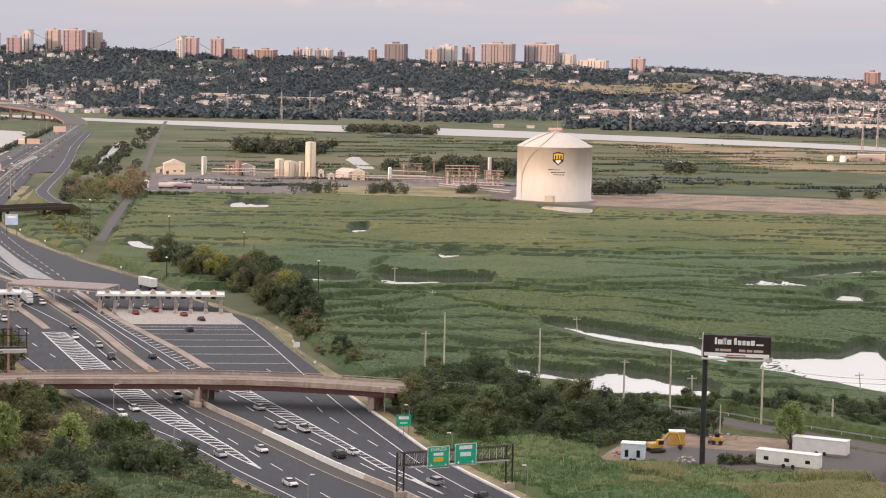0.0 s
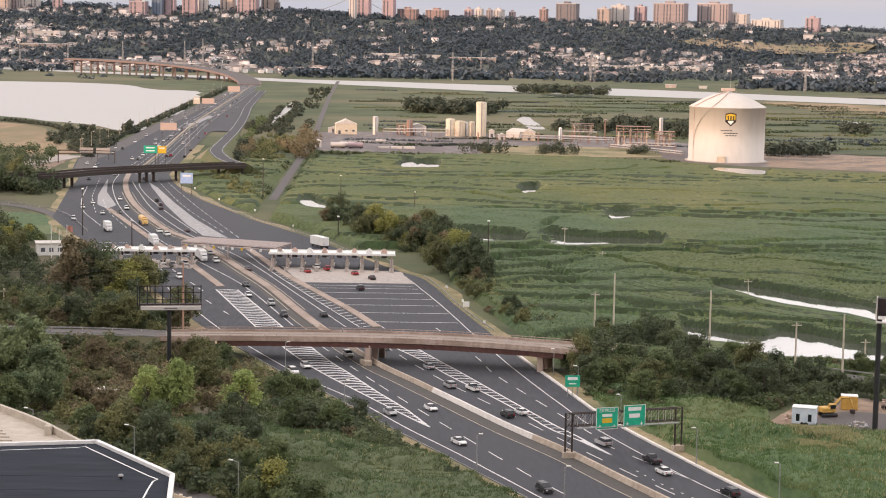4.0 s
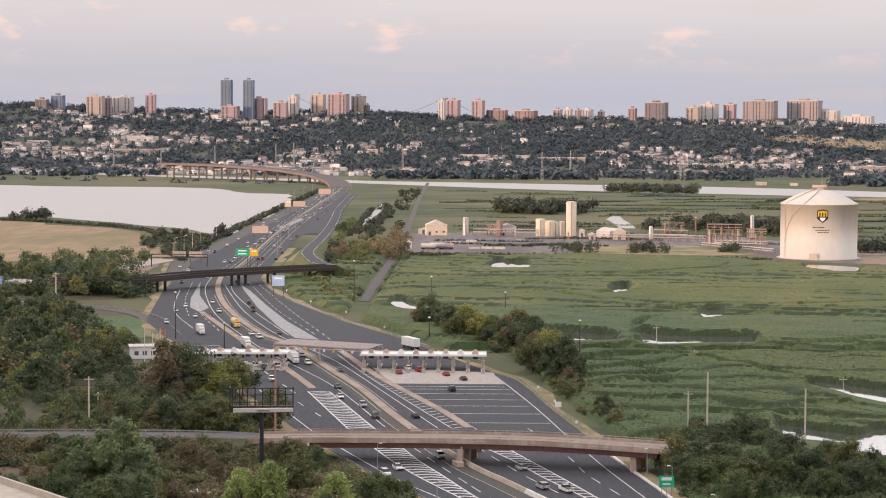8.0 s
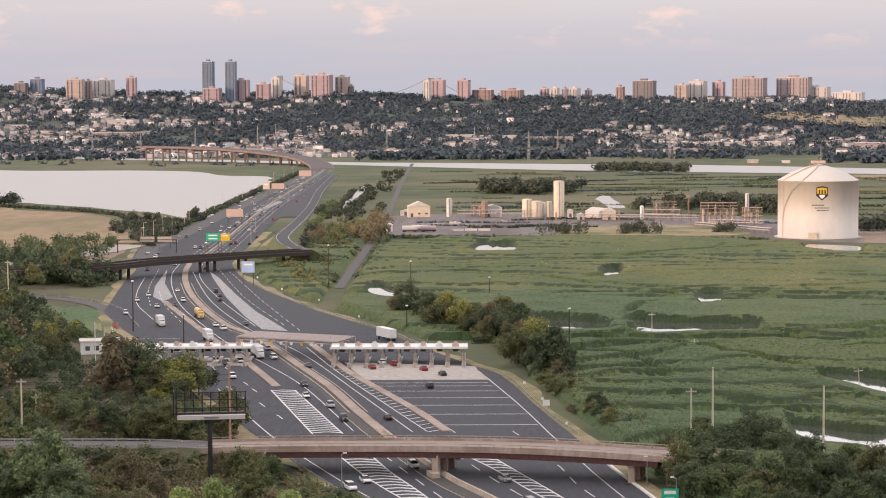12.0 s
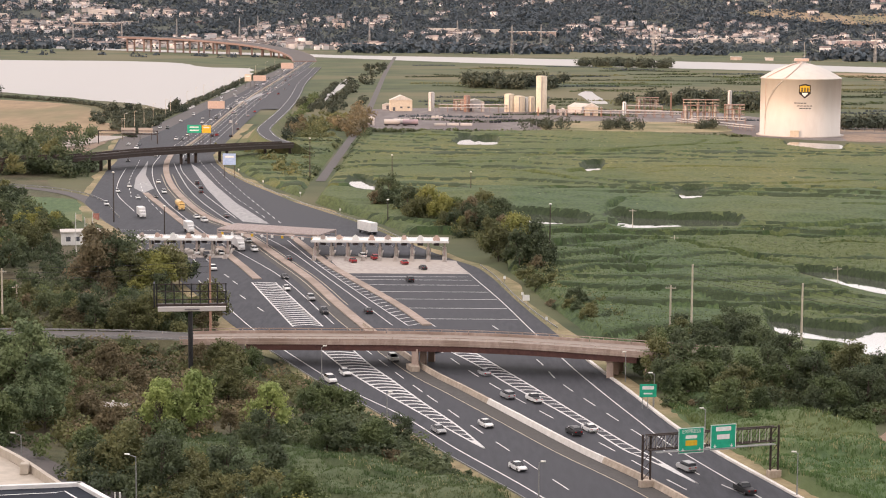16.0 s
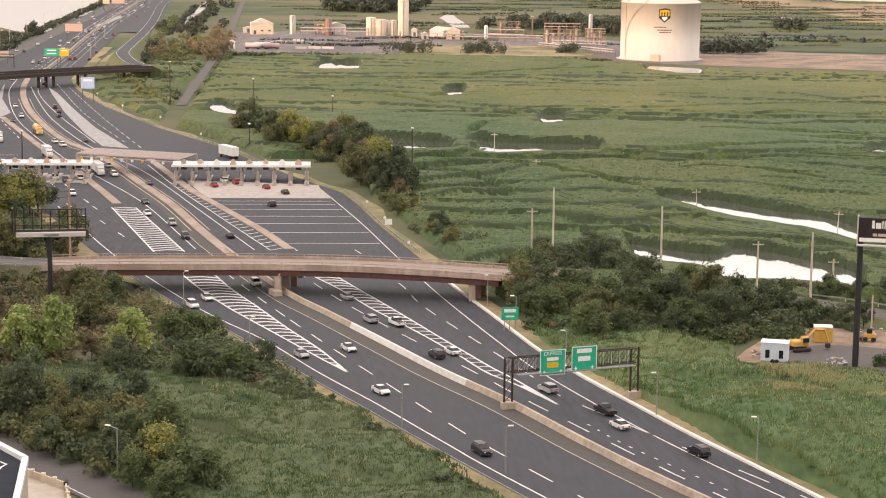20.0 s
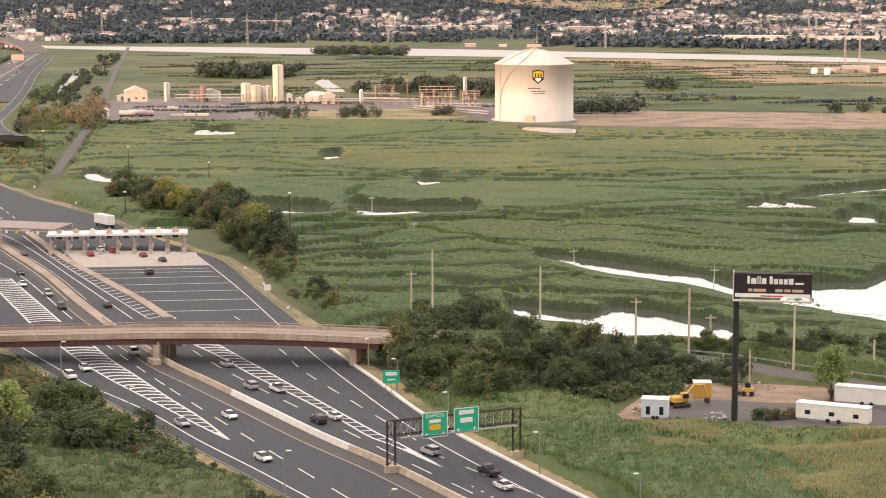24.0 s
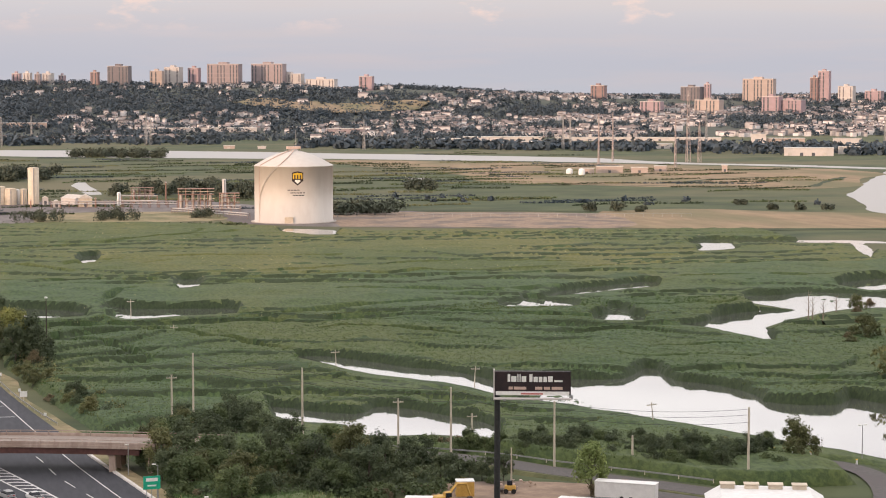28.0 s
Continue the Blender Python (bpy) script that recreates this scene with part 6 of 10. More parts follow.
def blades(name, count, x0, x1, y0, y1, keep, size, material, label, lift=1.0, patch=None, tall=False, swell=0.0):
    """Loose tufts of blades over a bed; one object."""
    x, y = np.random.uniform(x0, x1, count), np.random.uniform(y0, y1, count)
    ok = keep(x, y) > 1.0
    if patch is not None:
        ok &= lumps(x, y, 22, patch) + 0.4 * lumps(x, y, 7, patch + 1) > (0.34 if patch != 91 else 0.10 - 0.014 * (x - 104))
    x, y = x[ok], y[ok]
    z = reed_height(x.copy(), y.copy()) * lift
    z = np.where(z > 0.5, z + swell * (lumps(x, y, 7, 55) + 0.6 * lumps(x, y, 3, 56)), z)
    ok = z > (1.45 if tall else 0.5) * lift
    x, y, z = x[ok], y[ok], z[ok]
    n = len(x)
    V, F = [], []
    for k_ in range(3):
        a = np.random.uniform(0, 6.283, n)
        s = size * np.random.uniform(0.6, 1.3, n)
        lean = np.random.uniform(-0.45, 0.45, (n, 2)) * s[:, None]
        bx, by = x + np.random.uniform(-0.5, 0.5, n), y + np.random.uniform(-0.5, 0.5, n)
        w = 0.10 * s + 0.04
        p0 = np.c_[bx - np.cos(a) * w, by - np.sin(a) * w, z - 0.5 * s]
        p1 = np.c_[bx + np.cos(a) * w, by + np.sin(a) * w, z - 0.5 * s]
        p2 = np.c_[bx + lean[:, 0], by + lean[:, 1], z + 0.55 * s]
        base = k_ * 3 * n
        V.append(np.stack([p0, p1, p2], 1).reshape(-1, 3))
        F.append(base + np.arange(3 * n).reshape(-1, 3))
    return tagged(part(name, quick(name, np.vstack(V), np.vstack(F), material)), label, "reeds", kind="stuff")


blades("reed_tufts", 60000, 25, 300, 400, 720, east_keep, 0.62, M["blades"], "loose green reed tufts over the marsh", tall=True, swell=0.22)
blades("grass_tufts", 80000, 40, 190, 240, 400, near_east, 0.8, M["reedblades"], "green tufts of tall grass", 0.95, swell=0.6)
blades("dry_stalks", 9000, 40, 190, 240, 400, near_east, 0.95, M["drystalks"], "tan seed heads among tall grass", 0.95, 61, swell=0.6)
blades("dry_stalks", 80000, 84, 190, 275, 372, near_east, 0.95, M["drystalks"], "sweep of tan grass before the yard", 0.95, 91, swell=0.6)
blades("grass_tufts", 70000, -70, 50, 240, 375, near_west, 0.62, M["grassblades"], "pale green reedy tufts below the motorway", 0.9, swell=0.6)
blades("grass_tufts", 7000, -70, 50, 240, 375, near_west, 0.7, M["blades"], "dark green reedy tufts below the motorway", 0.9, swell=0.6)
blades("dry_stalks", 4500, -70, 50, 240, 375, near_west, 0.8, M["drystalks"], "tan stalks among reedy grass", 0.9, 71, swell=0.6)
blades("dry_stalks", 2500, 25, 440, 440, 1200, east_keep, 0.6, M["drystalks"], "tan reed heads over the marsh", 0.95, 81, tall=True)

# ---- trees ----
def leaf_cloud(rng, centres, spread, count, size):
    """Small leaf quads gathered round the given centres: vertices and faces."""
    c = centres[rng.randint(0, len(centres), count)]
    d = rng.normal(0, 1, (count, 3))
    d /= np.linalg.norm(d, axis=1)[:, None]
    p = c[:, :3] + d * (spread * c[:, 3:4] * rng.uniform(0.35, 1.25, count)[:, None])
    face = d + 0.55 * rng.normal(0, 1, (count, 3)) + np.array([0, 0, 0.25])
    u = np.cross(rng.normal(0, 1, (count, 3)), face)
    u /= np.linalg.norm(u, axis=1)[:, None] + 1e-6
    v = np.cross(face, u)
    v /= np.linalg.norm(v, axis=1)[:, None] + 1e-6
    s = size * rng.uniform(0.55, 1.25, count)[:, None]
    q = np.stack([p - u * s - v * s * 0.6, p + u * s - v * s * 0.6, p + u * s * 0.8 + v * s * 0.7, p - u * s * 0.8 + v * s * 0.7], 1)
    return q.reshape(-1, 3), np.arange(4 * count).reshape(-1, 4)


def make_tree(seed, height, radius, leaf, count, label, size=0.33, bush=False, slim=1.0):
    rng = np.random.RandomState(seed)
    ob = thing("shrub" if bush else "tree", pose(0, 0, 0), label, "shrub" if bush else "tree", "roadside shrubs" if bush else "roadside trees")
    n = 11 if bush else 28
    cs = []
    for i in range(n):
        a, u = rng.uniform(0, 6.283), rng.uniform(0, 1)
        z = height * (rng.uniform(0.22, 0.8) if bush else rng.uniform(0.30, 0.93))
        w = radius * slim * math.sqrt(u) * (1.0 - 0.75 * max(0.0, (z / height - 0.55)) / 0.45)
        cs.append((w * math.cos(a), w * math.sin(a), z, rng.uniform(0.6, 1.35)))
    cs = np.array(cs)
    bm = bmesh.new()
    top = height * (0.3 if bush else 0.72)
    add_rod(bm, (0, 0, -0.3), (0.1, 0.05, top * 0.5), 0.05 * height / 3 ** 0.5 * 0.5, 0.02 * height, 7)
    add_rod(bm, (0.1, 0.05, top * 0.5), (-0.1, 0.1, top), 0.02 * height, 0.006 * height, 6)
    for c in cs[:8]:
        z0 = c[2] * rng.uniform(0.35, 0.6)
        add_rod(bm, (0.05, 0.05, z0), tuple(c[:3] * 0.92), 0.011 * height, 0.003 * height, 5)
    part("trunk", bm, M["bark"], ob)
    v, f = leaf_cloud(rng, cs, radius * (0.38 if bush else 0.30), int(count * 1.5), size * 0.70)
    part("crown", quick("crown", v, f, M[leaf]), None, ob)
    return ob


TREES = {
    "dark": [make_tree(1, 11, 4.6, "leaf_dark", 2300, "dense dark green broadleaf tree"), make_tree(2, 9, 4.2, "leaf_dark", 2000, "dense dark green broadleaf tree"), make_tree(3, 12, 4.4, "leaf_dark", 2300, "tall dark green broadleaf tree")],
    "mid": [make_tree(4, 10, 4.4, "leaf_mid", 2200, "rounded mid-green broadleaf tree"), make_tree(5, 8.5, 4.0, "leaf_mid", 1900, "rounded mid-green broadleaf tree")],
    "light": [make_tree(6, 12, 4.0, "leaf_light", 2200, "pale yellow-green feathery tree", slim=0.85), make_tree(7, 9, 3.6, "leaf_light", 1900, "pale yellow-green feathery tree")],
    "rust": [make_tree(8, 9, 4.0, "leaf_rust", 1900, "brownish tree with thinning leaves"), make_tree(9, 7, 3.6, "leaf_rust", 1600, "brownish tree with thinning leaves")],
    "olive": [make_tree(10, 11, 4.6, "leaf_olive", 2200, "olive green broadleaf tree"), make_tree(11, 8, 4.0, "leaf_olive", 1900, "olive green broadleaf tree")],
    "pale": [make_tree(18, 12, 4.2, "leaf_pale", 2300, "tall grey-green feathery tree"), make_tree(19, 10, 4.0, "leaf_pale", 2000, "grey-green feathery tree in the scrub")],
    "gold": [make_tree(16, 10, 4.6, "leaf_gold", 2300, "broad tree with bright yellow-green leaves"), make_tree(17, 8.5, 4.2, "leaf_gold", 2000, "broad tree with bright yellow-green leaves")],
    "bush": [make_tree(12, 3.6, 2.9, "leaf_dark", 900, "low dense dark green shrub", 0.3, True), make_tree(13, 3.2, 2.8, "leaf_mid", 700, "low rounded mid-green leafy shrub", 0.3, True), make_tree(14, 2.8, 2.4, "leaf_olive", 600, "low spreading olive green shrub", 0.3, True), make_tree(15, 3.0, 2.4, "leaf_rust", 500, "low thin brownish leafy shrub", 0.3, True)],
}
used = {}


def plant(kind, x, y, scale=1.0, z=0.0, index=None):
    """Stands a tree of that kind at x, y; the first of each is the built one itself."""
    bank = TREES[kind]
    src = bank[index if index is not None else random.randrange(len(bank))]
    m = pose(x, y, z, 0, 0, random.uniform(0, 360)) @ Matrix.Diagonal((scale * random.uniform(0.9, 1.15), scale * random.uniform(0.9, 1.15), scale * random.uniform(0.9, 1.1), 1))
    if src.name not in used:
        used[src.name] = True
        src.matrix_basis = pose(x, y, z, 0, 0, random.uniform(0, 360))
        return src
    return copy_thing(src, m)


def grove(poly, count, mix, lo, hi, gap=2.0, clear=None, z=0.0):
    p = np.array(poly)
    kinds = [k_ for k_, w in mix for _ in range(w)]
    got, tries = [], 0
    while len(got) < count and tries < count * 40:
        tries += 1
        x, y = random.uniform(p[:, 0].min(), p[:, 0].max()), random.uniform(p[:, 1].min(), p[:, 1].max())
        if not inside(poly, np.array([x]), np.array([y]))[0] or any((x - a) ** 2 + (y - b) ** 2 < gap * gap for a, b in got):
            continue
        if clear and not clear(x, y):
            continue
        got.append((x, y))
        plant(random.choice(kinds), x, y, random.uniform(lo, hi), z)


def joined_grove(poly, count, mix, lo, hi, gap, label, seed):
    """A wood seen from far off: crowns and trunks of many trees in one object for each leaf colour."""
    rng = np.random.RandomState(seed)
    p = np.array(poly, float)
    kinds = [k_ for k_, w in mix for _ in range(w)]
    got, tries, heap = [], 0, {}
    while len(got) < count and tries < count * 40:
        tries += 1
        x, y = rng.uniform(p[:, 0].min(), p[:, 0].max()), rng.uniform(p[:, 1].min(), p[:, 1].max())
        if not inside(poly, np.array([x]), np.array([y]))[0] or any((x - a) ** 2 + (y - b) ** 2 < gap * gap for a, b in got):
            continue
        got.append((x, y))
        kind = kinds[rng.randint(len(kinds))]
        src = TREES[kind][rng.randint(len(TREES[kind]))]
        crown = [c for c in src.children if c.name.startswith("crown")][0].data
        co = np.empty(len(crown.vertices) * 3)
        crown.vertices.foreach_get("co", co)
        co = co.reshape(-1, 4, 3)[::4]
        a, s = rng.uniform(0, 6.283), rng.uniform(lo, hi)
        mid = co.mean(1, keepdims=True)
        co = mid + (co - mid) * 1.75
        r = np.array([[math.cos(a), -math.sin(a), 0], [math.sin(a), math.cos(a), 0], [0, 0, 1]])
        heap.setdefault(kind, []).append((co.reshape(-1, 3) * s) @ r.T + np.array([x, y, 0]))
    leaf = {"gold": "leaf_gold", "pale": "leaf_pale", "dark": "leaf_dark", "mid": "leaf_mid", "light": "leaf_light", "rust": "leaf_rust", "olive": "leaf_olive"}
    for kind, blocks in heap.items():
        v = np.vstack(blocks)
        tagged(part("wood", quick("wood", v, np.arange(len(v)).reshape(-1, 4), M[leaf[kind]])), label, "woodland", kind="stuff")


off_road = lambda x, y: x < float(road_left(y)) - 5 or x > float(road_right(y)) + 5
# west of the motorway, from the near roof northward
grove([(-66, 335), (-43.5, 308), (-30.9, 290), (-14, 288), (-22, 312), (-37, 339), (-50, 350), (-66, 352)], 34, (("dark", 3), ("mid", 3), ("bush", 3), ("olive", 2)), 0.55, 0.85, 2.4)
grove([(-40, 368), (-25.6, 392), (-15, 392), (-8, 376), (3.5, 342), (2, 334), (-9, 346), (-24, 360), (-36, 358)], 40, (("dark", 2), ("bush", 5), ("mid", 1)), 0.55, 0.9, 1.9, lambda x, y: off_road(x, y) and not (-20 < x < -7 and 372 < y < 389))
grove([(-62, 360), (-48, 362), (-38, 374), (-30, 398), (-24, 420), (-36, 441), (-52, 440), (-72, 430), (-84, 380)], 34, (("rust", 3), ("olive", 3), ("bush", 4), ("mid", 2)), 0.5, 0.85, 3.0, off_road)
grove([(-100, 425), (-84, 440), (-60, 446), (-46, 442), (-40, 428), (-60, 420), (-90, 410)], 26, (("bush", 4), ("rust", 3), ("olive", 1)), 0.6, 0.95, 2.4)
grove([(-100, 420), (-82, 420), (-72, 372), (-76, 352), (-90, 350), (-110, 380)], 18, (("pale", 4), ("mid", 3), ("dark", 1), ("olive", 1)), 0.7, 1.1, 3.2)
for x, y, s, i in ((-84.3, 396, 1.5, 0), (-90, 404, 1.35, 0), (-79, 392, 1.2, 1), (-53.5, 370, 1.3, 0), (-50, 373, 1.05, 1), (-46.5, 369, 1.1, 0), (-33, 370, 0.95, 0)):
    plant("pale" if x < -75 else "light", x, y, s, 0, i)
joined_grove([(-160, 478), (-99, 478), (-103, 555), (-160, 565)], 62, (("olive", 4), ("dark", 4), ("mid", 2), ("rust", 2)), 0.5, 0.72, 3.2, "mixed woods behind the side road", 204)
grove([(-98, 478), (-76, 478), (-60, 480), (-57, 500), (-64, 508), (-80, 508), (-98, 506)], 24, (("olive", 5), ("dark", 4), ("mid", 2), ("rust", 2)), 0.75, 1.1, 3.4, off_road)
for x, y, s, k_ in ((-101, 563, 1.75, "rust"), (-97.5, 558, 1.6, "rust"), (-99, 570, 1.9, "rust"), (-93, 560, 1.4, "dark"), (-95, 566, 1.45, "olive"), (-88.5, 557, 1.2, "olive"), (-90, 566, 1.4, "dark"), (-85, 560, 1.5, "gold"), (-81, 558, 1.45, "gold"), (-86, 570, 1.45, "gold"), (-77.5, 562, 1.3, "olive"), (-76, 568, 1.25, "dark"), (-79, 552, 0.6, "dark"), (-86, 550, 0.6, "gold"), (-94, 551, 0.7, "rust"), (-84, 577, 1.2, "dark")):
    plant(k_, x, y, s)
joined_grove([(-128, 612), (-126, 636), (-140, 640), (-160, 600), (-140, 560), (-128, 565)], 20, (("dark", 4), ("rust", 2), ("mid", 2), ("gold", 2)), 0.75, 1.1, 4.0, "mixed trees behind the plaza", 206)
# east: the bank below the overpass, the plaza's edge, along the street
F_ = [(42, 452), (60, 482), (76, 486), (86, 450), (104, 440), (112, 414), (121, 392), (108, 394), (91, 393), (62, 394), (48, 410)]
clear_street = lambda x, y: abs(y - float(np.interp(x, street[:, 0], street[:, 1])) - 2) > 7 or x < 60
grove(F_, 54, (("dark", 6), ("mid", 3), ("olive", 1)), 0.55, 0.95, 2.7, lambda x, y: clear_street(x, y) and x < 95)
grove([(94, 414), (94, 440), (104, 438), (112, 414), (119, 400), (108, 400)], 34, (("dark", 2), ("bush", 3)), 0.42, 0.58, 2.0, clear_street)
grove([(42, 403), (47, 415), (66, 398), (92, 396), (88, 388), (60, 385)], 22, (("bush", 4), ("mid", 1)), 0.6, 0.9, 2.2, off_road)
G_ = [(-31.8, 768), (-18, 745), (1.2, 691), (13.7, 627), (20.5, 588), (28, 534), (33, 506), (47, 484), (52, 494), (43, 549), (34, 595), (28.5, 634), (18, 730), (10, 759), (-19, 790)]
grove([(x + 2, y) for x, y in G_ if y > 580], 34, (("dark", 4), ("olive", 4), ("rust", 2), ("gold", 1)), 0.6, 1.4, 3.6, lambda x, y: x > float(road_right(y)) + 4)
grove([(x + 1.5, y) for x, y in G_ if y < 600], 20, (("olive", 2), ("dark", 4), ("bush", 6)), 0.4, 0.72, 3.0, lambda x, y: float(road_right(y)) + 3.5 < x < float(road_right(y)) + 17)
for x, y, s, k_ in ((-25.5, 778, 1.3, "rust"), (-22, 783, 1.2, "dark"), (-5, 742, 1.2, "olive"), (4, 735, 1.15, "mid"), (10, 700, 1.0, "rust"), (-14, 760, 1.1, "dark")):
    plant(k_, x, y, s)
grove([(128, 436), (143, 428), (165, 412), (176, 398), (179, 390), (166, 390), (152, 404), (139, 418), (126, 430)], 60, (("dark", 3), ("mid", 2), ("bush", 4)), 0.36, 0.60, 1.9)
grove([(81, 466), (112, 450), (127, 436), (125, 433), (104, 447), (80, 463)], 26, (("bush", 1),), 0.4, 0.65, 1.8)
joined_grove([(262, 505), (300, 540), (315, 580), (340, 600), (380, 560), (340, 500), (290, 490)], 26, (("rust", 3), ("olive", 3)), 1.2, 1.9, 5, "brownish trees by the far pond", 205)
grove([(175, 402), (190, 412), (186, 400), (178, 392)], 8, (("bush", 3), ("olive", 1)), 0.7, 1.0, 2.0)
for x, y, s in ((131, 381, 0.9), (110.5, 366, 0.7), (113.5, 366.5, 0.8), (117, 367.5, 0.75), (196, 427, 1.0)):
    plant("bush", x, y, s)
for x, y, s in ((52, 424, 0.95), (57, 419, 1.0), (61, 425, 0.9), (64, 414, 1.0), (70, 421, 0.95), (76, 416, 1.0), (50, 431, 0.8)):
    plant("dark" if s < 1 else "mid", x, y, s)
for x, y, s in ((49, 417, 0.85), (53, 414, 0.95), (57, 410, 0.9), (46.5, 421, 0.75)):
    plant("mid" if s > 0.88 else "dark", x, y, s)
plant("light", 130.5, 384, 0.95)
for k_, x, y, sc in (("gold", -22.8, 297, 0.6), ("gold", -22.5, 291.5, 0.9), ("mid", -18.0, 286, 0.9), ("mid", -14.0, 280, 0.85), ("gold", -20.0, 301, 0.55), ("mid", -25.5, 286, 0.7), ("olive", -38, 317, 0.75), ("olive", -33, 311, 0.7), ("dark", -36.5, 328, 0.75), ("olive", -41.5, 324, 0.8), ("dark", -30, 305, 0.65), ("mid", -19.5, 278, 0.8)):
    plant(k_, x, y, sc)
plant("mid", 187, 424, 0.5)
grove([(266, 556), (286, 549), (330, 640), (350, 700), (322, 664), (292, 606)], 18, (("olive", 2), ("rust", 3), ("bush", 4)), 0.5, 0.95, 4.5)
grove([(133, 442), (146, 440), (161, 428), (168, 414), (153, 418), (140, 430)], 22, (("bush", 3), ("dark", 1)), 0.4, 0.62, 2.2)
grove([(165, 440), (184, 438), (193, 416), (184, 415), (172, 424)], 12, (("bush", 1),), 0.5, 0.8, 2.4)
for i in range(46):
    u = i / 45
    y = 374 - 96 * u
    plant("bush", float(road_left(y)) - 7.0 - (i % 2) * 2.2 + random.uniform(-1.0, 0.8), y, random.uniform(0.5, 0.85) * (1.1 - 0.35 * u), 0, random.choice((0, 0, 1)))
joined_grove([(-255, 570), (-135, 560), (-142, 690), (-250, 690)], 75, (("dark", 6), ("olive", 2), ("rust", 1), ("mid", 2), ("gold", 1)), 0.85, 1.45, 5.5, "mixed green woods west of the toll plaza", 201)
joined_grove([(-185, 700), (-152, 705), (-160, 770), (-190, 800), (-260, 830), (-285, 720)], 60, (("dark", 4), ("olive", 2), ("rust", 1)), 0.85, 1.4, 5.5, "dark green woods beside the slip road", 202)
joined_grove([(-190, 895), (-178, 930), (-200, 1030), (-260, 1050), (-330, 1020), (-320, 900)], 60, (("dark", 4), ("olive", 1)), 0.9, 1.4, 6.5, "dark woods beyond the slip road", 203)
joined_grove([(-152, 700), (-131, 690), (-140, 728), (-152, 740), (-168, 742)], 26, (("dark", 3), ("olive", 2), ("gold", 2), ("mid", 2)), 0.42, 0.7, 3.0, "low mixed trees before the slip road", 207)
joined_grove([(-176, 745), (-162, 750), (-176, 822), (-200, 846), (-240, 850), (-220, 760)], 46, (("dark", 4), ("mid", 2), ("olive", 1)), 0.6, 0.95, 4.0, "dark green trees beside the lush meadow", 208)
for x, y, s in ((-126, 634, 0.8), (-131, 640, 1.13), (-135, 632, 1.13)):
    plant("olive" if s > 1.12 else "dark", x, y, s)
# bare trees by the far pond
for x, y, h in ((296, 640, 13), (299, 643, 11), (302, 641, 9.5), (316, 660, 9)):
    ob = thing("dead_tree", pose(x, y, 0), "bare grey dead tree standing by the pond", "tree", "dead trees")
    bm = bmesh.new()
    add_rod(bm, (0, 0, 0), (0.2, 0, h * 0.6), 0.28, 0.16, 7)
    add_rod(bm, (0.2, 0, h * 0.6), (0.1, 0.2, h), 0.16, 0.04, 6)
    for i in range(9):
        z = h * (0.35 + 0.06 * i)
        a = i * 2.4
        add_rod(bm, (0.15, 0, z), (1.6 * math.cos(a), 1.6 * math.sin(a), z + 1.8), 0.09, 0.02, 5)
    part("trunk", bm, M["deadwood"], ob)
spare = [t for bank in TREES.values() for t in bank if t.name not in used]
for t in spare:
    for c in list(t.children):
        bpy.data.objects.remove(c)
    bpy.data.objects.remove(t)


def woodland(name, pts, spread, height, per, size, label, material="woods", seed=0):
    """Far trees, too many to count: clumps of leaf planes, one object."""
    rng = np.random.RandomState(seed)
    p = np.array(pts, float)
    c = np.repeat(p, 3, axis=0)
    h = np.repeat(height * rng.uniform(0.7, 1.25, len(p)), 3)
    c = np.c_[c[:, 0] + rng.normal(0, spread * 0.4, len(c)), c[:, 1] + rng.normal(0, spread * 0.4, len(c)), c[:, 2] + h * rng.uniform(0.3, 0.72, len(c)), rng.uniform(0.7, 1.2, len(c))]
    v, f = leaf_cloud(rng, c, spread * 0.75, len(c) * per, size)
    return tagged(part(name, quick(name, v, f, M[material])), label, "woodland", kind="stuff")


def scatter(poly, n, seed=0):
    rng = np.random.RandomState(seed)
    p = np.array(poly)
    x, y = rng.uniform(p[:, 0].min(), p[:, 0].max(), n * 6), rng.uniform(p[:, 1].min(), p[:, 1].max(), n * 6)
    ok = inside(poly, x, y)
    return np.c_[x[ok][:n], y[ok][:n], np.zeros(min(n, int(ok.sum())))]


woodland("copse", scatter([(120, 1560), (230, 1480), (290, 1540), (210, 1600)], 60, 1), 5.5, 12, 70, 0.85, "dark copse behind the gas works", "copse", 1)
woodland("copse", scatter([(15, 1830), (95, 1800), (115, 1900), (20, 1930)], 55, 2), 6.5, 12, 70, 0.95, "dark round copse on the marsh", "copse", 2)
woodland("copse", scatter([(165, 2420), (265, 2370), (272, 2450), (160, 2490)], 70, 3), 6.5, 8, 60, 0.95, "low dark wood on the river bank", "copse", 3)
woodland("copse", scatter([(250, 1270), (300, 1280), (305, 1330), (255, 1330)], 40, 4), 4.5, 8, 22, 1.0, "green thicket beside the storage tank", "copse", 4)
woodland("copse", scatter([(-90, 1000), (-64, 1000), (-62, 1150), (-72, 1420), (-92, 1420), (-96, 1150)], 42, 5), 3.0, 3.0, 26, 0.6, "mixed scrub along the track", "leaf_olive", 5)
woodland("copse", scatter([(-70, 1180), (-50, 1180), (-46, 1340), (-64, 1420)], 24, 6), 4.5, 10, 40, 0.7, "brownish trees beside the track", "leaf_rust", 6)
woodland("copse", scatter([(-95, 1420), (-62, 1420), (-70, 2400), (-100, 2400)], 46, 7), 4, 4.5, 24, 0.9, "scrub along the far track", "copse", 7)
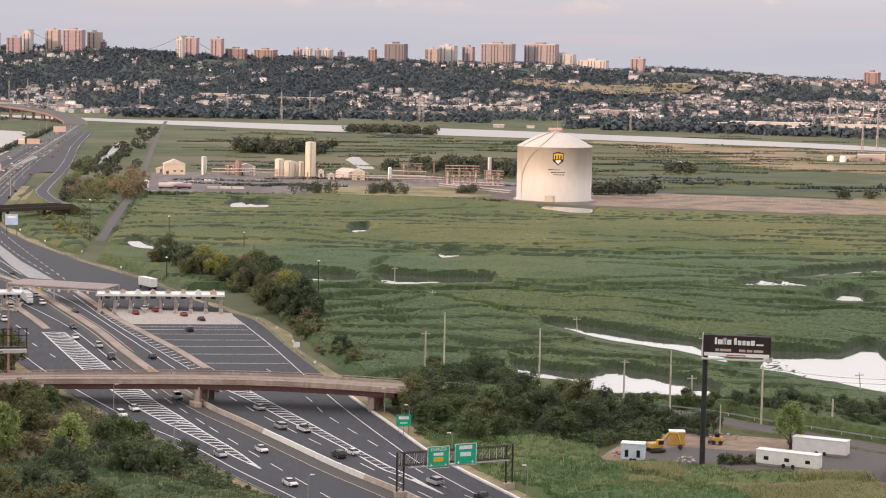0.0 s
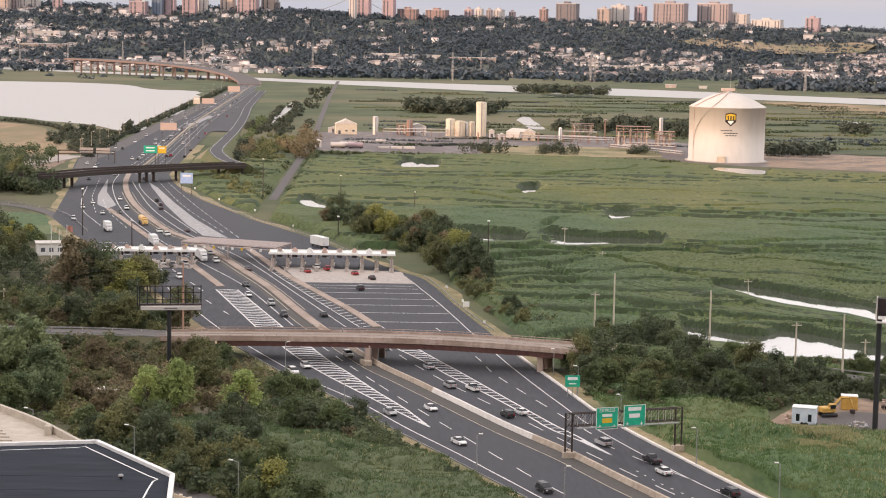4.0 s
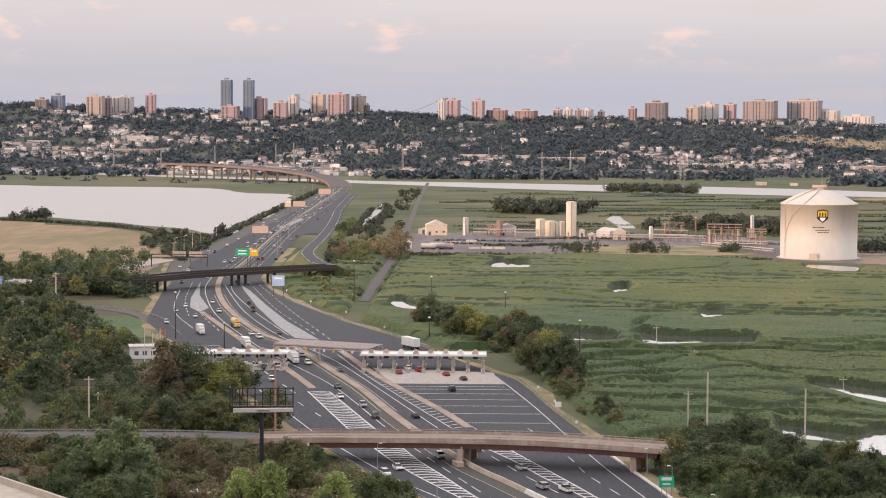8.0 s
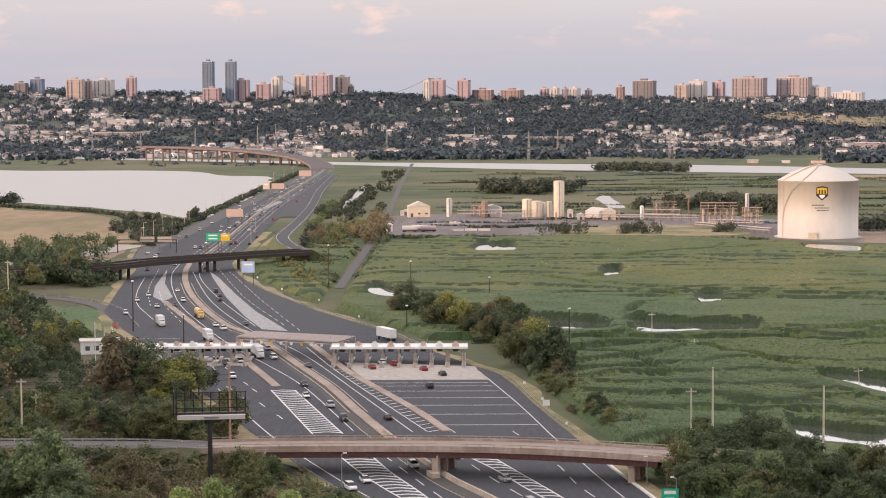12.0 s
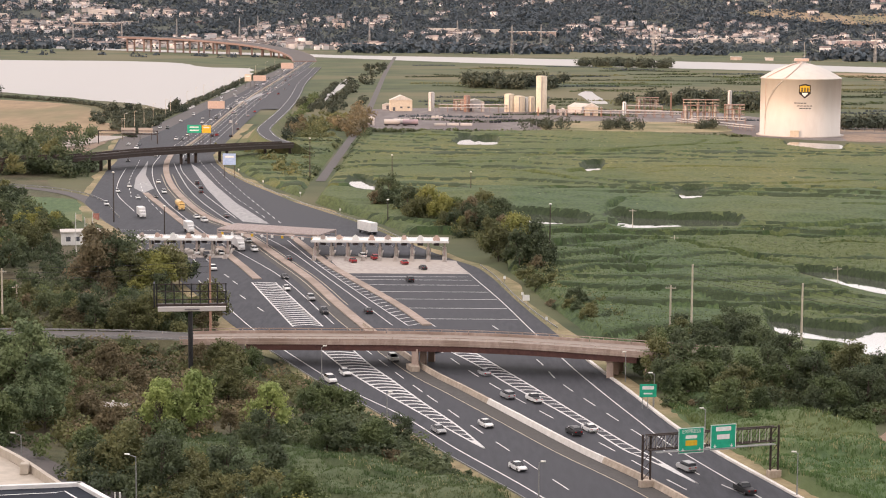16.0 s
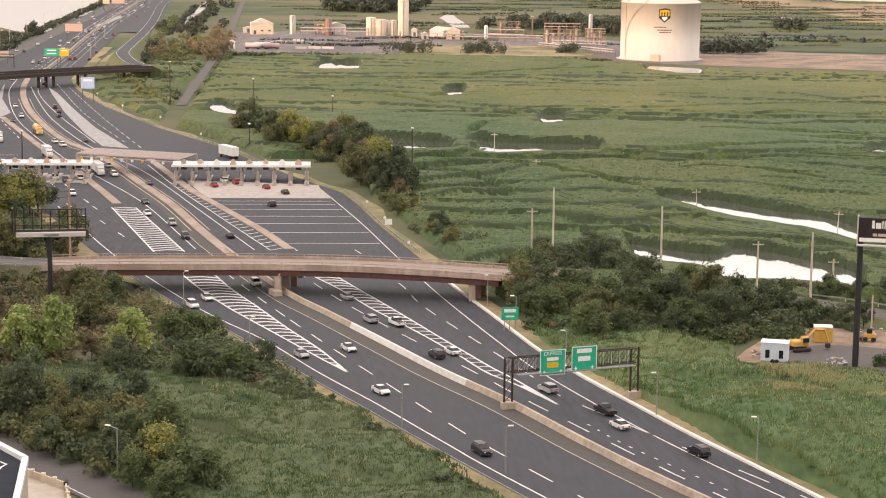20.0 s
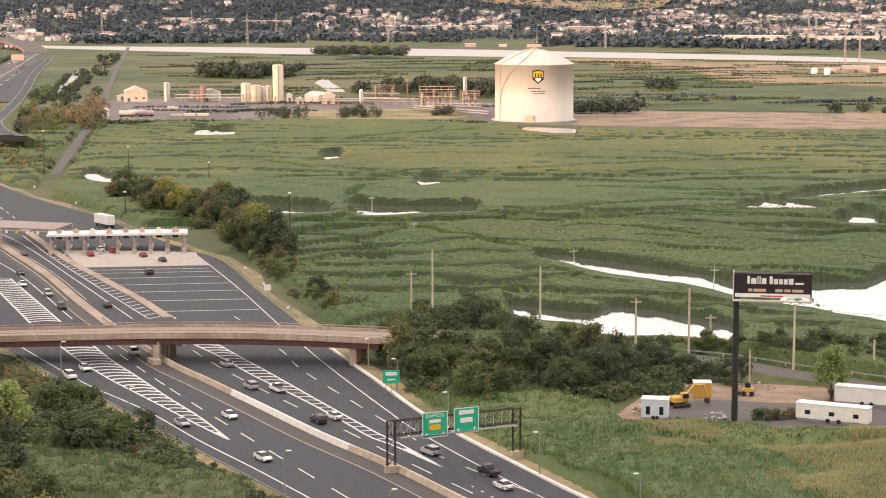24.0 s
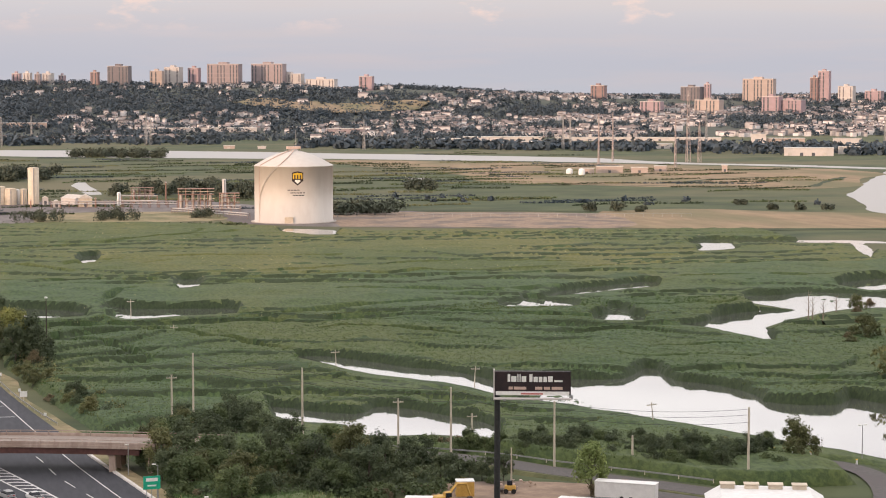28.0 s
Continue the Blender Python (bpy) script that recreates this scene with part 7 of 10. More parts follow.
woodland("copse", scatter([(50, 1250), (78, 1250), (80, 1290), (50, 1290)], 12, 8), 4, 7, 60, 0.45, "shrubs at the edge of the gas works", "copse", 8)
woodland("copse", scatter([(100, 1268), (125, 1262), (122, 1300), (100, 1300)], 14, 9), 4, 7, 60, 0.45, "shrubs at the edge of the gas works", "copse", 9)
woodland("copse", scatter([(162, 1275), (176, 1275), (176, 1300), (162, 1300)], 8, 10), 3.5, 6, 60, 0.45, "dark shrubs beside the pipe racks", "copse", 10)
woodland("copse", scatter([(-245, 1362), (-234, 1412), (-206, 1400), (-186, 1320), (-182, 1165), (-204, 1235), (-218, 1280)], 90, 11), 3.2, 3.2, 60, 0.5, "dense dark scrub between the field and the lake", "copse", 11)
shore_p = curve_through([(-430, 1660), (-359, 1616), (-330, 1586), (-303, 1563), (-262, 1503), (-239, 1440), (-217, 1434), (-196, 1420), (-186, 1440)], 3.0)
woodland("copse", np.c_[shore_p[:, 0], shore_p[:, 1], np.zeros(len(shore_p))], 2.0, 2.4, 26, 0.55, "dark hedge along the lake shore", "copse", 18)
woodland("copse", [(-236, 1425, 0), (-234, 1428, 0), (-239, 1430, 0)], 3.0, 8, 90, 0.6, "rounded dark tree on the lake shore", "copse", 19)
woodland("copse", [(-225, 1434, 0), (-219, 1432, 0)], 2.6, 6, 80, 0.55, "low dark tree on the lake shore", "copse", 20)
woodland("copse", [(-192.5, 1417, 0), (-190, 1419, 0), (-195, 1420, 0)], 3.4, 11, 90, 0.65, "dark tree with a ragged crown on the lake shore", "copse", 12)
woodland("copse", scatter([(-400, 1640), (-375, 1640), (-375, 1690), (-400, 1690)], 8, 13), 6, 9, 50, 0.9, "round bush on the lake shore", "copse", 13)
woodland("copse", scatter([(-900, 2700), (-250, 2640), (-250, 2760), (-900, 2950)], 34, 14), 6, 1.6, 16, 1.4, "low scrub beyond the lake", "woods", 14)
for k_, (x, y, s) in enumerate(((428, 1279, 6), (446, 1275, 6.5), (459, 1265, 4.5), (557, 1328, 4), (555, 1267, 4), (571, 1257, 4.5), (590, 1252, 4.5))):
    woodland("copse", [(x - 1, y, 0), (x + 2, y + 2, 0), (x + 4, y, 0)], s * 0.55, s, 46, 0.7, "dark round shrub on the tan meadow", "copse", 130 + k_)
woodland("copse", scatter([(370, 1566), (396, 1578), (417, 1681), (400, 1685)], 16, 15), 4.5, 7, 34, 0.9, "brownish copse on the marsh", "copse", 15)
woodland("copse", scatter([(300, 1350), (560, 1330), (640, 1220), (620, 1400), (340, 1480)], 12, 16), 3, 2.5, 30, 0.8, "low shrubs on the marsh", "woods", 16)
woodland("copse", scatter([(-150, 1080), (-128, 1060), (-112, 1060), (-100, 1040), (-96, 1000), (-85, 960), (-70, 900), (-60, 910), (-80, 1000), (-90, 1060)], 22, 17), 3, 4, 24, 0.7, "low scrub by the far overpass", "leaf_olive", 17)
# the western woods, too thick to count
WEST = (([(-200, 560), (-130, 560), (-140, 650), (-140, 690), (-200, 700), (-260, 640)], 60, "leaf_olive", 41), ([(-220, 560), (-150, 580), (-150, 690), (-230, 690)], 40, "leaf_dark", 42), ([(-180, 590), (-130, 570), (-138, 640), (-190, 660)], 26, "leaf_rust", 43),
        ([(-185, 700), (-150, 705), (-158, 770), (-190, 800), (-260, 820), (-280, 720)], 130, "leaf_dark", 44), ([(-240, 800), (-170, 770), (-190, 830), (-250, 850)], 26, "leaf_olive", 45),
        ([(-196, 890), (-182, 930), (-200, 1040), (-260, 1060), (-340, 1030), (-330, 900)], 210, "leaf_dark", 46), ([(-330, 850), (-230, 880), (-230, 920), (-330, 930)], 30, "leaf_mid", 47), ([(-330, 700), (-260, 690), (-260, 860), (-340, 860)], 110, "leaf_dark", 48))
for poly, n, leaf, k_ in WEST:
    woodland("western_woods", scatter(poly, n, k_), 4.2, 7.5, 60, 0.5, "thick mixed green woods west of the motorway", leaf, k_)
# a dark belt of tall reeds along the southern edge of the works
edge_p = curve_through([(-50, 1238), (-37, 1232), (5, 1228), (40, 1224), (74, 1216), (107, 1203), (141, 1202), (182, 1196)], 2.2)
woodland("reed_belt", np.c_[edge_p[:, 0], edge_p[:, 1], np.zeros(len(edge_p))], 1.5, 2.6, 20, 0.5, "dark belt of tall reeds before the works", "leaf_dark", 151)
# scrub between the far motorway and the lake
rng_ = np.random.RandomState(171)
ys_ = np.repeat(np.arange(1230, 2380, 5.0), 2) + rng_.uniform(-2.5, 2.5, 460)
woodland("lakeside_scrub", np.c_[np.interp(ys_, ROAD_Y, left_x) - 6.5 + rng_.normal(0, 1.6, len(ys_)), ys_, np.zeros(len(ys_))], 2.2, 2.6, 16, 0.6, "dark scrub between the motorway and the lake", "copse", 171)
for k_, (leaf, hgt, pts) in enumerate((("copse", 7.5, [(-88, 1130), (-90, 1160), (-93, 1180), (-97, 1250), (-99, 1275), (-95, 1262)]), ("leaf_rust", 6.0, [(-90, 1205), (-92, 1225), (-88, 1240), (-94, 1300), (-97, 1330)]), ("copse", 9.0, [(-108, 1500), (-106, 1515), (-110, 1530)]))):
    woodland("ramp_trees", [(x, y, 0) for x, y in pts], 3.6, hgt, 60, 0.55, "small dark trees beside the ramp", leaf, 172 + k_)
# scrub round the ramp and between ditch and track
for poly, n, leaf, hgt, k_ in (([(-98, 1010), (-62, 960), (-60, 1130), (-88, 1160), (-90, 1080)], 60, "leaf_dark", 2.0, 101), ([(-84, 1160), (-64, 1150), (-62, 1400), (-76, 1400), (-96, 1300)], 60, "leaf_olive", 2.2, 102),
                               ([(-104, 1330), (-96, 1330), (-104, 1700), (-112, 1700)], 40, "leaf_mid", 1.2, 103), ([(-84, 1440), (-80, 1440), (-84, 1900), (-88, 1900)], 60, "copse", 2.6, 104), ([(-99, 1440), (-96, 1440), (-101, 1900), (-104, 1900)], 60, "copse", 2.4, 105),
                               ([(-72, 900), (-60, 900), (-60, 960), (-84, 985)], 30, "leaf_dark", 1.8, 106), ([(-50, 950), (-46, 950), (-44, 1240), (-48, 1240)], 40, "leaf_dark", 1.5, 107)):
    woodland("track_scrub", scatter(poly, n, k_), 2.4, hgt, 40, 0.45, "low dark scrub beside the track and ditch", leaf, k_)
# woods close to the western edge of the road
for poly, n, leaf, k_ in (([(-172, 905), (-164, 925), (-176, 990), (-205, 1010), (-200, 930)], 60, "leaf_dark", 111), ([(-205, 1060), (-196, 1075), (-200, 1180), (-240, 1200), (-330, 1090)], 46, "leaf_dark", 113)):
    woodland("western_woods", scatter(poly, n, k_), 4.0, 8, 60, 0.55, "thick dark woods at the edge of the motorway", leaf, k_)
woodland("thicket", scatter([(-70, 385), (-60, 372), (-52, 380), (-46, 400), (-56, 412), (-72, 408)], 60, 141), 2.3, 2.6, 62, 0.30, "brownish tangled undergrowth", "leaf_rust", 141)
for poly, n, leaf, hgt, k_ in (([(-54, 425), (-38, 418), (-36, 380), (-50, 378)], 34, "leaf_rust", 2.4, 142), ([(-54, 425), (-38, 418), (-36, 380), (-50, 378)], 30, "leaf_olive", 2.2, 143), ([(-64, 390), (-52, 392), (-50, 376), (-60, 372)], 24, "leaf_mid", 2.4, 144)):
    woodland("thicket", scatter(poly, n, k_), 2.3, hgt, 62, 0.30, "tangled undergrowth between the trees", leaf, k_)
# shrubs over the slope below the side road
for leaf, n, k_ in (("leaf_rust", 190, 145), ("leaf_olive", 130, 146), ("leaf_dark", 110, 147)):
    bank_p = scatter([(-185, 434), (-60, 436), (-60, 448), (-185, 451)], n, k_)
    bank_p[:, 2] = np.clip((bank_p[:, 1] - 440) * 0.42, 0, 4.2)
    woodland("bank_scrub", bank_p, 2.2, 2.0, 60, 0.32, "brownish scrub on the slope below the side road", leaf, k_)
# undergrowth between the single trees
THICKET = (([(-66, 335), (-43.5, 308), (-30.9, 290), (-14, 288), (-22, 312), (-37, 339), (-50, 350), (-66, 352)], 70, "leaf_dark", 3.4, 81), ([(-66, 335), (-43.5, 308), (-30.9, 290), (-14, 288), (-22, 312), (-37, 339), (-50, 350), (-66, 352)], 40, "leaf_olive", 3.6, 82),
           ([(-40, 368), (-25.6, 392), (-17, 392), (-10, 376), (1.5, 342), (0, 334), (-9, 346), (-24, 360), (-36, 358)], 70, "leaf_dark", 2.6, 83), ([(-62, 356), (-48, 362), (-38, 374), (-32, 398), (-28, 420), (-40, 441), (-52, 440), (-72, 430), (-88, 380)], 80, "leaf_olive", 2.8, 84),
           ([(-62, 356), (-48, 362), (-38, 374), (-32, 398), (-28, 420), (-40, 441), (-52, 440), (-72, 430), (-88, 380)], 60, "leaf_rust", 2.6, 85), ([(-125, 420), (-84, 440), (-60, 446), (-46, 442), (-42, 428), (-60, 420), (-90, 405)], 80, "leaf_rust", 2.6, 86),
           ([(-125, 476), (-98, 478), (-76, 478), (-62, 480), (-60, 508), (-66, 535), (-84, 540), (-125, 545)], 90, "leaf_olive", 4.5, 87), ([(-115, 540), (-86, 545), (-92, 600), (-106, 640), (-140, 640)], 70, "leaf_dark", 5, 88),
           ([(44, 452), (60, 482), (76, 486), (84, 452), (104, 442), (112, 418), (121, 394), (108, 396), (91, 395), (62, 396), (50, 412)], 130, "leaf_dark", 3.6, 89), ([(44, 408), (50, 415), (66, 400), (112, 396), (100, 388), (60, 387)], 60, "leaf_mid", 1.8, 90),
           ([(-26, 768), (-12, 745), (7, 691), (19.7, 627), (26, 588), (33, 534), (38, 506), (50, 490), (38, 549), (32, 595), (29, 634), (18, 730), (6, 760)], 105, "leaf_olive", 3.2, 91), ([(5, 691), (18, 640), (24, 592), (32, 538), (37, 510), (47, 492), (38, 549), (28, 634), (18, 720)], 64, "leaf_dark", 2.8, 92),
           ([(143, 434), (165, 430), (172, 407), (179, 393), (168, 393), (154, 408), (141, 420)], 70, "leaf_dark", 2.8, 93), ([(-110, 385), (-84, 372), (-70, 352), (-84, 345), (-110, 360)], 40, "leaf_mid", 4, 94))
for poly, n, leaf, hgt, k_ in THICKET:
    woodland("thicket", scatter(poly, n, k_), 2.3, hgt, 62, 0.30, "dense tangled green undergrowth beside the road", leaf, k_)
# low dark scrub and reed lines over the open marsh
rng_ = np.random.RandomState(9)
for k_ in range(5):
    pts = []
    for i in range(46):
        x0, y0, ln = rng_.uniform(-40, 760), rng_.uniform(1330, 2500), rng_.uniform(25, 110)
        wet = np.array([(x0, y0), (x0 + 0.5 * ln, y0), (x0 + ln + 6, y0)])
        if inside(RIVER_N, wet[:, 0], wet[:, 1]).any() or inside(RIVER_EAST, wet[:, 0], wet[:, 1]).any():
            continue
        for j in range(int(ln / 2.4)):
            pts.append((x0 + j * 2.4, y0 + 6 * math.sin(j * 0.17 + x0), 0))
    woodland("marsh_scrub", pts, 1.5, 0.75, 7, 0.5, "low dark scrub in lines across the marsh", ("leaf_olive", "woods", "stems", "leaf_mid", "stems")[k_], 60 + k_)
# the thicket between the street and the ponds
kept_state = random.getstate()
random.seed(404)
dry = lambda x, y: not any(inside(p, np.array([x]), np.array([y]))[0] for p in (POND_ROADSIDE, POND_EAST))
grove([(104, 449), (112, 441), (125, 433), (137, 418), (149, 405), (162, 390), (172, 398), (163, 413), (150, 429), (134, 445)], 70, (("bush", 1),), 0.6, 0.95, 1.9, dry)
grove([(112, 438), (124, 426), (136, 418), (150, 409), (164, 399), (174, 397), (180, 410), (171, 421), (158, 425), (146, 430), (130, 438), (118, 445)], 80, (("dark", 3), ("bush", 2), ("mid", 1)), 0.42, 0.60, 2.1, dry)
random.setstate(kept_state)
# trees over the whole ridge
rng_ = np.random.RandomState(5)
hx, hy = rng_.uniform(-1700, 2550, 27500), rng_.uniform(3050, 4560, 27500)
view_ok = (hx > -0.31 * hy) & (hx < 0.55 * hy)
dens = 0.66 - 0.55 * np.clip(lumps(hx, hy, 150, 91) + 0.5 * lumps(hx, hy, 60, 92), 0, 0.6) * (hx < 0) + 0.4 * lumps(hx, hy, 170, 51) - 0.35 * (hx > 900) * (hy < 4300) - 0.25 * (hy < 3350)
ok_ = (rng_.rand(27500) < dens) & view_ok
hx, hy = hx[ok_][:10500], hy[ok_][:10500]
woodland("hillside_woods", np.c_[hx, hy, hill_height(hx, hy) - 1], 8.0, 10, 13, 1.75, "woods on the long ridge, haze put into their bluish colour", "woods", 21)
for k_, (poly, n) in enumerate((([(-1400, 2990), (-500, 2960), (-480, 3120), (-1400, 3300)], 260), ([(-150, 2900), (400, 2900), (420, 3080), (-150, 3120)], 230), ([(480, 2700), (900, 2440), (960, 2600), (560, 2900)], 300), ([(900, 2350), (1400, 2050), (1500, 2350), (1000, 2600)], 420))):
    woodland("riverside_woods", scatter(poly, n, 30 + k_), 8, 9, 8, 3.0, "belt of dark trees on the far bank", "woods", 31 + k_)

# ---- the town on the ridge ----
SKYLINE = [
    (-967, 4404, 31, 130, "brick_dark"),
    (-934, 4417, 32, 139, "slate_blue"),
    (-844, 4383, 41, 137, "slab_ochre"),
    (-818, 4401, 17, 134, "brick_tan"),
    (-790, 4431, 47, 136, "slab_white"),
    (-729, 4432, 25, 141, "brick_pink"),
    (-551, 4370, 27, 174, "slate_blue"),
    (-503, 4377, 26, 174, "slate_blue"),
    (-542, 4364, 42, 116, "brick_pink"),
    (-482, 4395, 38, 134, "brick_pink"),
    (-431, 4362, 34, 125, "brick_pink"),
    (-406, 4397, 22, 138, "slab_white"),
    (-352, 4412, 34, 143, "slab_ochre"),
    (-305, 4382, 49, 144, "brick_pink"),
    (-262, 4414, 34, 140, "slab_ochre"),
    (-242, 4407, 7, 120, "brick_dark"),
    (-75, 4362, 17, 130, "slab_white"),
    (-51, 4405, 32, 132, "brick_pink"),
    (4, 4381, 30, 131, "brick_pink"),
    (46, 4393, 49, 110, "brick_red"),
    (110, 4383, 52, 109, "brick_red"),
    (181, 4415, 21, 112, "brick_pink"),
    (203, 4395, 20, 113, "slab_white"),
    (224, 4373, 15, 111, "brick_tan"),
    (247, 4404, 26, 112, "slab_white"),
    (278, 4422, 16, 108, "brick_pink"),
    (345, 4385, 20, 115, "brick_red"),
    (397, 4378, 52, 128, "brick_dark"),
    (479, 4391, 32, 118, "slab_ochre"),
    (520, 4435, 41, 126, "slab_white"),
    (566, 4438, 29, 125, "brick_pink"),
    (630, 4414, 78, 133, "brick_tan"),
    (731, 4432, 79, 134, "brick_tan"),
    (776, 4428, 68, 112, "slab_white"),
    (842, 4390, 71, 100, "slab_white"),
    (930, 4324, 34, 106, "brick_pink"),
    (1421, 4188, 36, 86, "brick_red"),
    (1612, 4119, 50, 83, "brick_dark"),
    (1643, 4106, 17, 89, "brick_pink"),
    (1746, 4064, 72, 100, "slab_ochre"),
    (1854, 4016, 20, 103, "brick_red"),
    (1873, 4007, 28, 117, "brick_pink"),
    (1916, 3987, 38, 84, "slab_white"),
    (1968, 3961, 41, 74, "brick_pink"),
    (1402, 3800, 48, 54, "brick_pink"),
    (1508, 3760, 58, 57, "slab_ochre"),
    (1623, 3712, 41, 64, "brick_pink"),
    (1657, 3697, 57, 57, "brick_pink"),
]
SHEDS = [
    (731, 2838, 38, -0.1, 8.0, "slab_white"),
    (847, 2951, 121, -0.1, 7.0, "slab_white"),
    (782, 2626, 54, -0.1, 9.0, "slab_ochre"),
    (1062, 2939, 255, -0.1, 5.0, "slab_white"),
    (1173, 2729, 22, -0.1, 14.0, "slab_white"),
    (1215, 2727, 55, -0.1, 8.0, "slab_ochre"),
    (1035, 2254, 59, -0.0, 9.0, "slab_white"),
    (1105, 2287, 28, -0.1, 9.0, "slab_white"),
    (957, 2562, 34, -0.1, 6.0, "slab_white"),
    (1320, 3516, 84, 14.8, 7.0, "slab_ochre"),
    (-634, 3681, 91, 21.5, 9.0, "slab_ochre"),
    (-659, 3900, 61, 44.0, 8.0, "slab_white"),
    (-288, 3353, 137, 0.2, 6.0, "slab_white"),
    (439, 3417, 203, 7.6, 6.0, "slab_white"),
    (151, 3492, 83, 15.2, 7.0, "slab_ochre"),
    (21, 3270, 38, 0.8, 4.0, "slab_white"),
    (185, 3100, 27, -0.0, 5.0, "slab_ochre"),
    (-852, 3847, 49, 36.9, 7.0, "slab_white"),
    (-581, 3725, 29, 26.7, 6.0, "slab_white"),
    (-5, 3540, 54, 19.0, 7.0, "slab_white"),
    (621, 3414, 48, 7.7, 7.0, "slab_white"),
    (64, 3534, 64, 18.7, 6.0, "slab_white"),
    (680, 3327, 65, 2.3, 10.6, "brick_tan"),
    (1281, 2661, 40, 0.0, 8.9, "slab_white"),
    (391, 2702, 15, 0.0, 3.9, "slab_ochre"),
    (434, 2692, 11, 0.0, 3.1, "slab_white"),
    (-692, 4085, 67, 50.0, 10.5, "slab_white"),
    (-190, 3635, 17, 21.1, 11.4, "slab_ochre"),
    (-129, 3653, 35, 24.6, 7.3, "slab_ochre"),
    (-455, 3742, 20, 25.4, 8.6, "brick_red"),
    (-670, 3462, 37, 2.0, 7.9, "slab_white"),
]


def tower_block(x, y, w, top, colour):
    """A slab block: body, bands of windows, a roof house."""
    base = float(hill_height(np.array(float(x)), np.array(float(y)))) - 4.0
    h, dep = top - base, max(12.0, min(w * 0.5, 22.0))
    turn = radians(22)
    w = max(8.0, (w - dep * math.sin(turn)) / math.cos(turn))
    tall = {"slate_blue": "tall blue-grey glass tower on the ridge", "brick_dark": "dark brick apartment block on the ridge", "slab_ochre": "ochre apartment block lit by low sun", "slab_white": "pale apartment block on the ridge"}
    ob = thing("apartment_block", pose(x, y, base, 0, 0, -math.degrees(math.atan2(x, y)) - 22 + random.uniform(-5, 5)), tall.get(colour, "pinkish brick apartment block on the ridge"), "building", "ridge towers")
    part("wall", box(-w / 2, -dep / 2, 0, w / 2, dep / 2, h, 0.2), M[colour], ob)
    if h > 22:
        bays = max(2, int(w / 7.5))
        for i in range(bays):
            bx = -w / 2 + w * (i + 0.5) / bays
            bw = w / bays * (0.34 if colour != "slate_blue" else 0.22)
            if i % 4 == 2 and colour != "slate_blue":
                continue
            part("window_band", box(bx - bw / 2, -dep / 2 - 0.25, h * 0.10, bx + bw / 2, -dep / 2 + 0.2, h * 0.95, 0.05), M["bwin"] if colour != "slab_white" else M["brick_dark"], ob, "dark vertical band of windows")
        floors = int(h / 3.1)
        band = None
        for k_ in range(2, floors, 3):
            m_ = Matrix.Translation((0, 0, k_ * 3.1))
            if band is None:
                band = part("balcony_band", box(-w / 2 - 0.2, -dep / 2 - 0.4, 0, w / 2 + 0.2, -dep / 2 - 0.05, 0.9), M[colour], ob, "", m_).data
            else:
                part("balcony_band", band, None, ob, "", m_)
        part("roof_house", box(-w * 0.16, -dep * 0.3, h, w * 0.12, dep * 0.3, h + 4.5, 0.1), M[colour], ob)
        part("parapet", box(-w / 2 - 0.3, -dep / 2 - 0.3, h - 0.6, w / 2 + 0.3, dep / 2 + 0.3, h + 0.5, 0.1), M["slab_white"], ob)
    else:
        for k_ in range(max(1, int(h / 4))):
            for i in range(max(2, int(w / 9))):
                bx = -w / 2 + w * (i + 0.5) / max(2, int(w / 9))
                part("window", box(bx - 1.6, -dep / 2 - 0.2, 2 + k_ * 4, bx + 1.6, -dep / 2 + 0.2, 4 + k_ * 4, 0.05), M["bwin"], ob)
        part("roof", box(-w / 2 - 0.4, -dep / 2 - 0.4, h, w / 2 + 0.4, dep / 2 + 0.4, h + 0.9, 0.1), M["house_roof"], ob)
    return ob


for row in SKYLINE:
    tower_block(*row)


def shed(x, y, w, z, h, colour):
    ob = thing("warehouse", pose(x, y, z - 1.5, 0, 0, -math.degrees(math.atan2(x, y))), "long low pale warehouse at the foot of the ridge", "building", "far warehouses")
    dep = min(30.0, w * 0.6)
    part("wall", box(-w / 2, -dep / 2, 0, w / 2, dep / 2, h + 1.5, 0.1), M[colour], ob)
    part("roof", box(-w / 2 - 0.5, -dep / 2 - 0.5, h + 1.5, w / 2 + 0.5, dep / 2 + 0.5, h + 2.1, 0.1), M["tan_roof"], ob)
    for i in range(int(w / 14)):
        bx = -w / 2 + 7 + i * 14
        part("door", box(bx - 2, -dep / 2 - 0.15, 1.4, bx + 2, -dep / 2 + 0.1, 1.4 + min(4.0, h * 0.6), 0.03), M["bwin"] if i % 3 else M["tan_roof"], ob)


for row in SHEDS:
    shed(*row)

# houses over the slope, too many to count: walls in one object, roofs in another
rng_ = np.random.RandomState(77)
hx, hy = rng_.uniform(-1500, 2500, 26000), rng_.uniform(3080, 4420, 26000)
cl = lumps(hx, hy, 150, 91) + 0.5 * lumps(hx, hy, 60, 92)
u_ = (hy - 3250 + 0.1 * hx) / 1150
want = np.where(hx > 850, 0.62, np.where(hx < -350, 0.50, 0.34)) * np.where(u_ < 0.42, 1.0, np.where(hx > 850, 0.9, np.where(u_ > 0.85, 0.75, np.where(hx < -350, 0.6, 0.16))))
ok_ = (hx > -0.24 * hy) & (hx < 0.55 * hy) & (rng_.rand(26000) < want) & (cl > np.where(hx < -250, -0.22, -0.02) + 0.22 * rng_.rand(26000))
hx, hy = hx[ok_][:4600], hy[ok_][:4600]
n_ = len(hx)
hz = hill_height(hx, hy) - 1.0
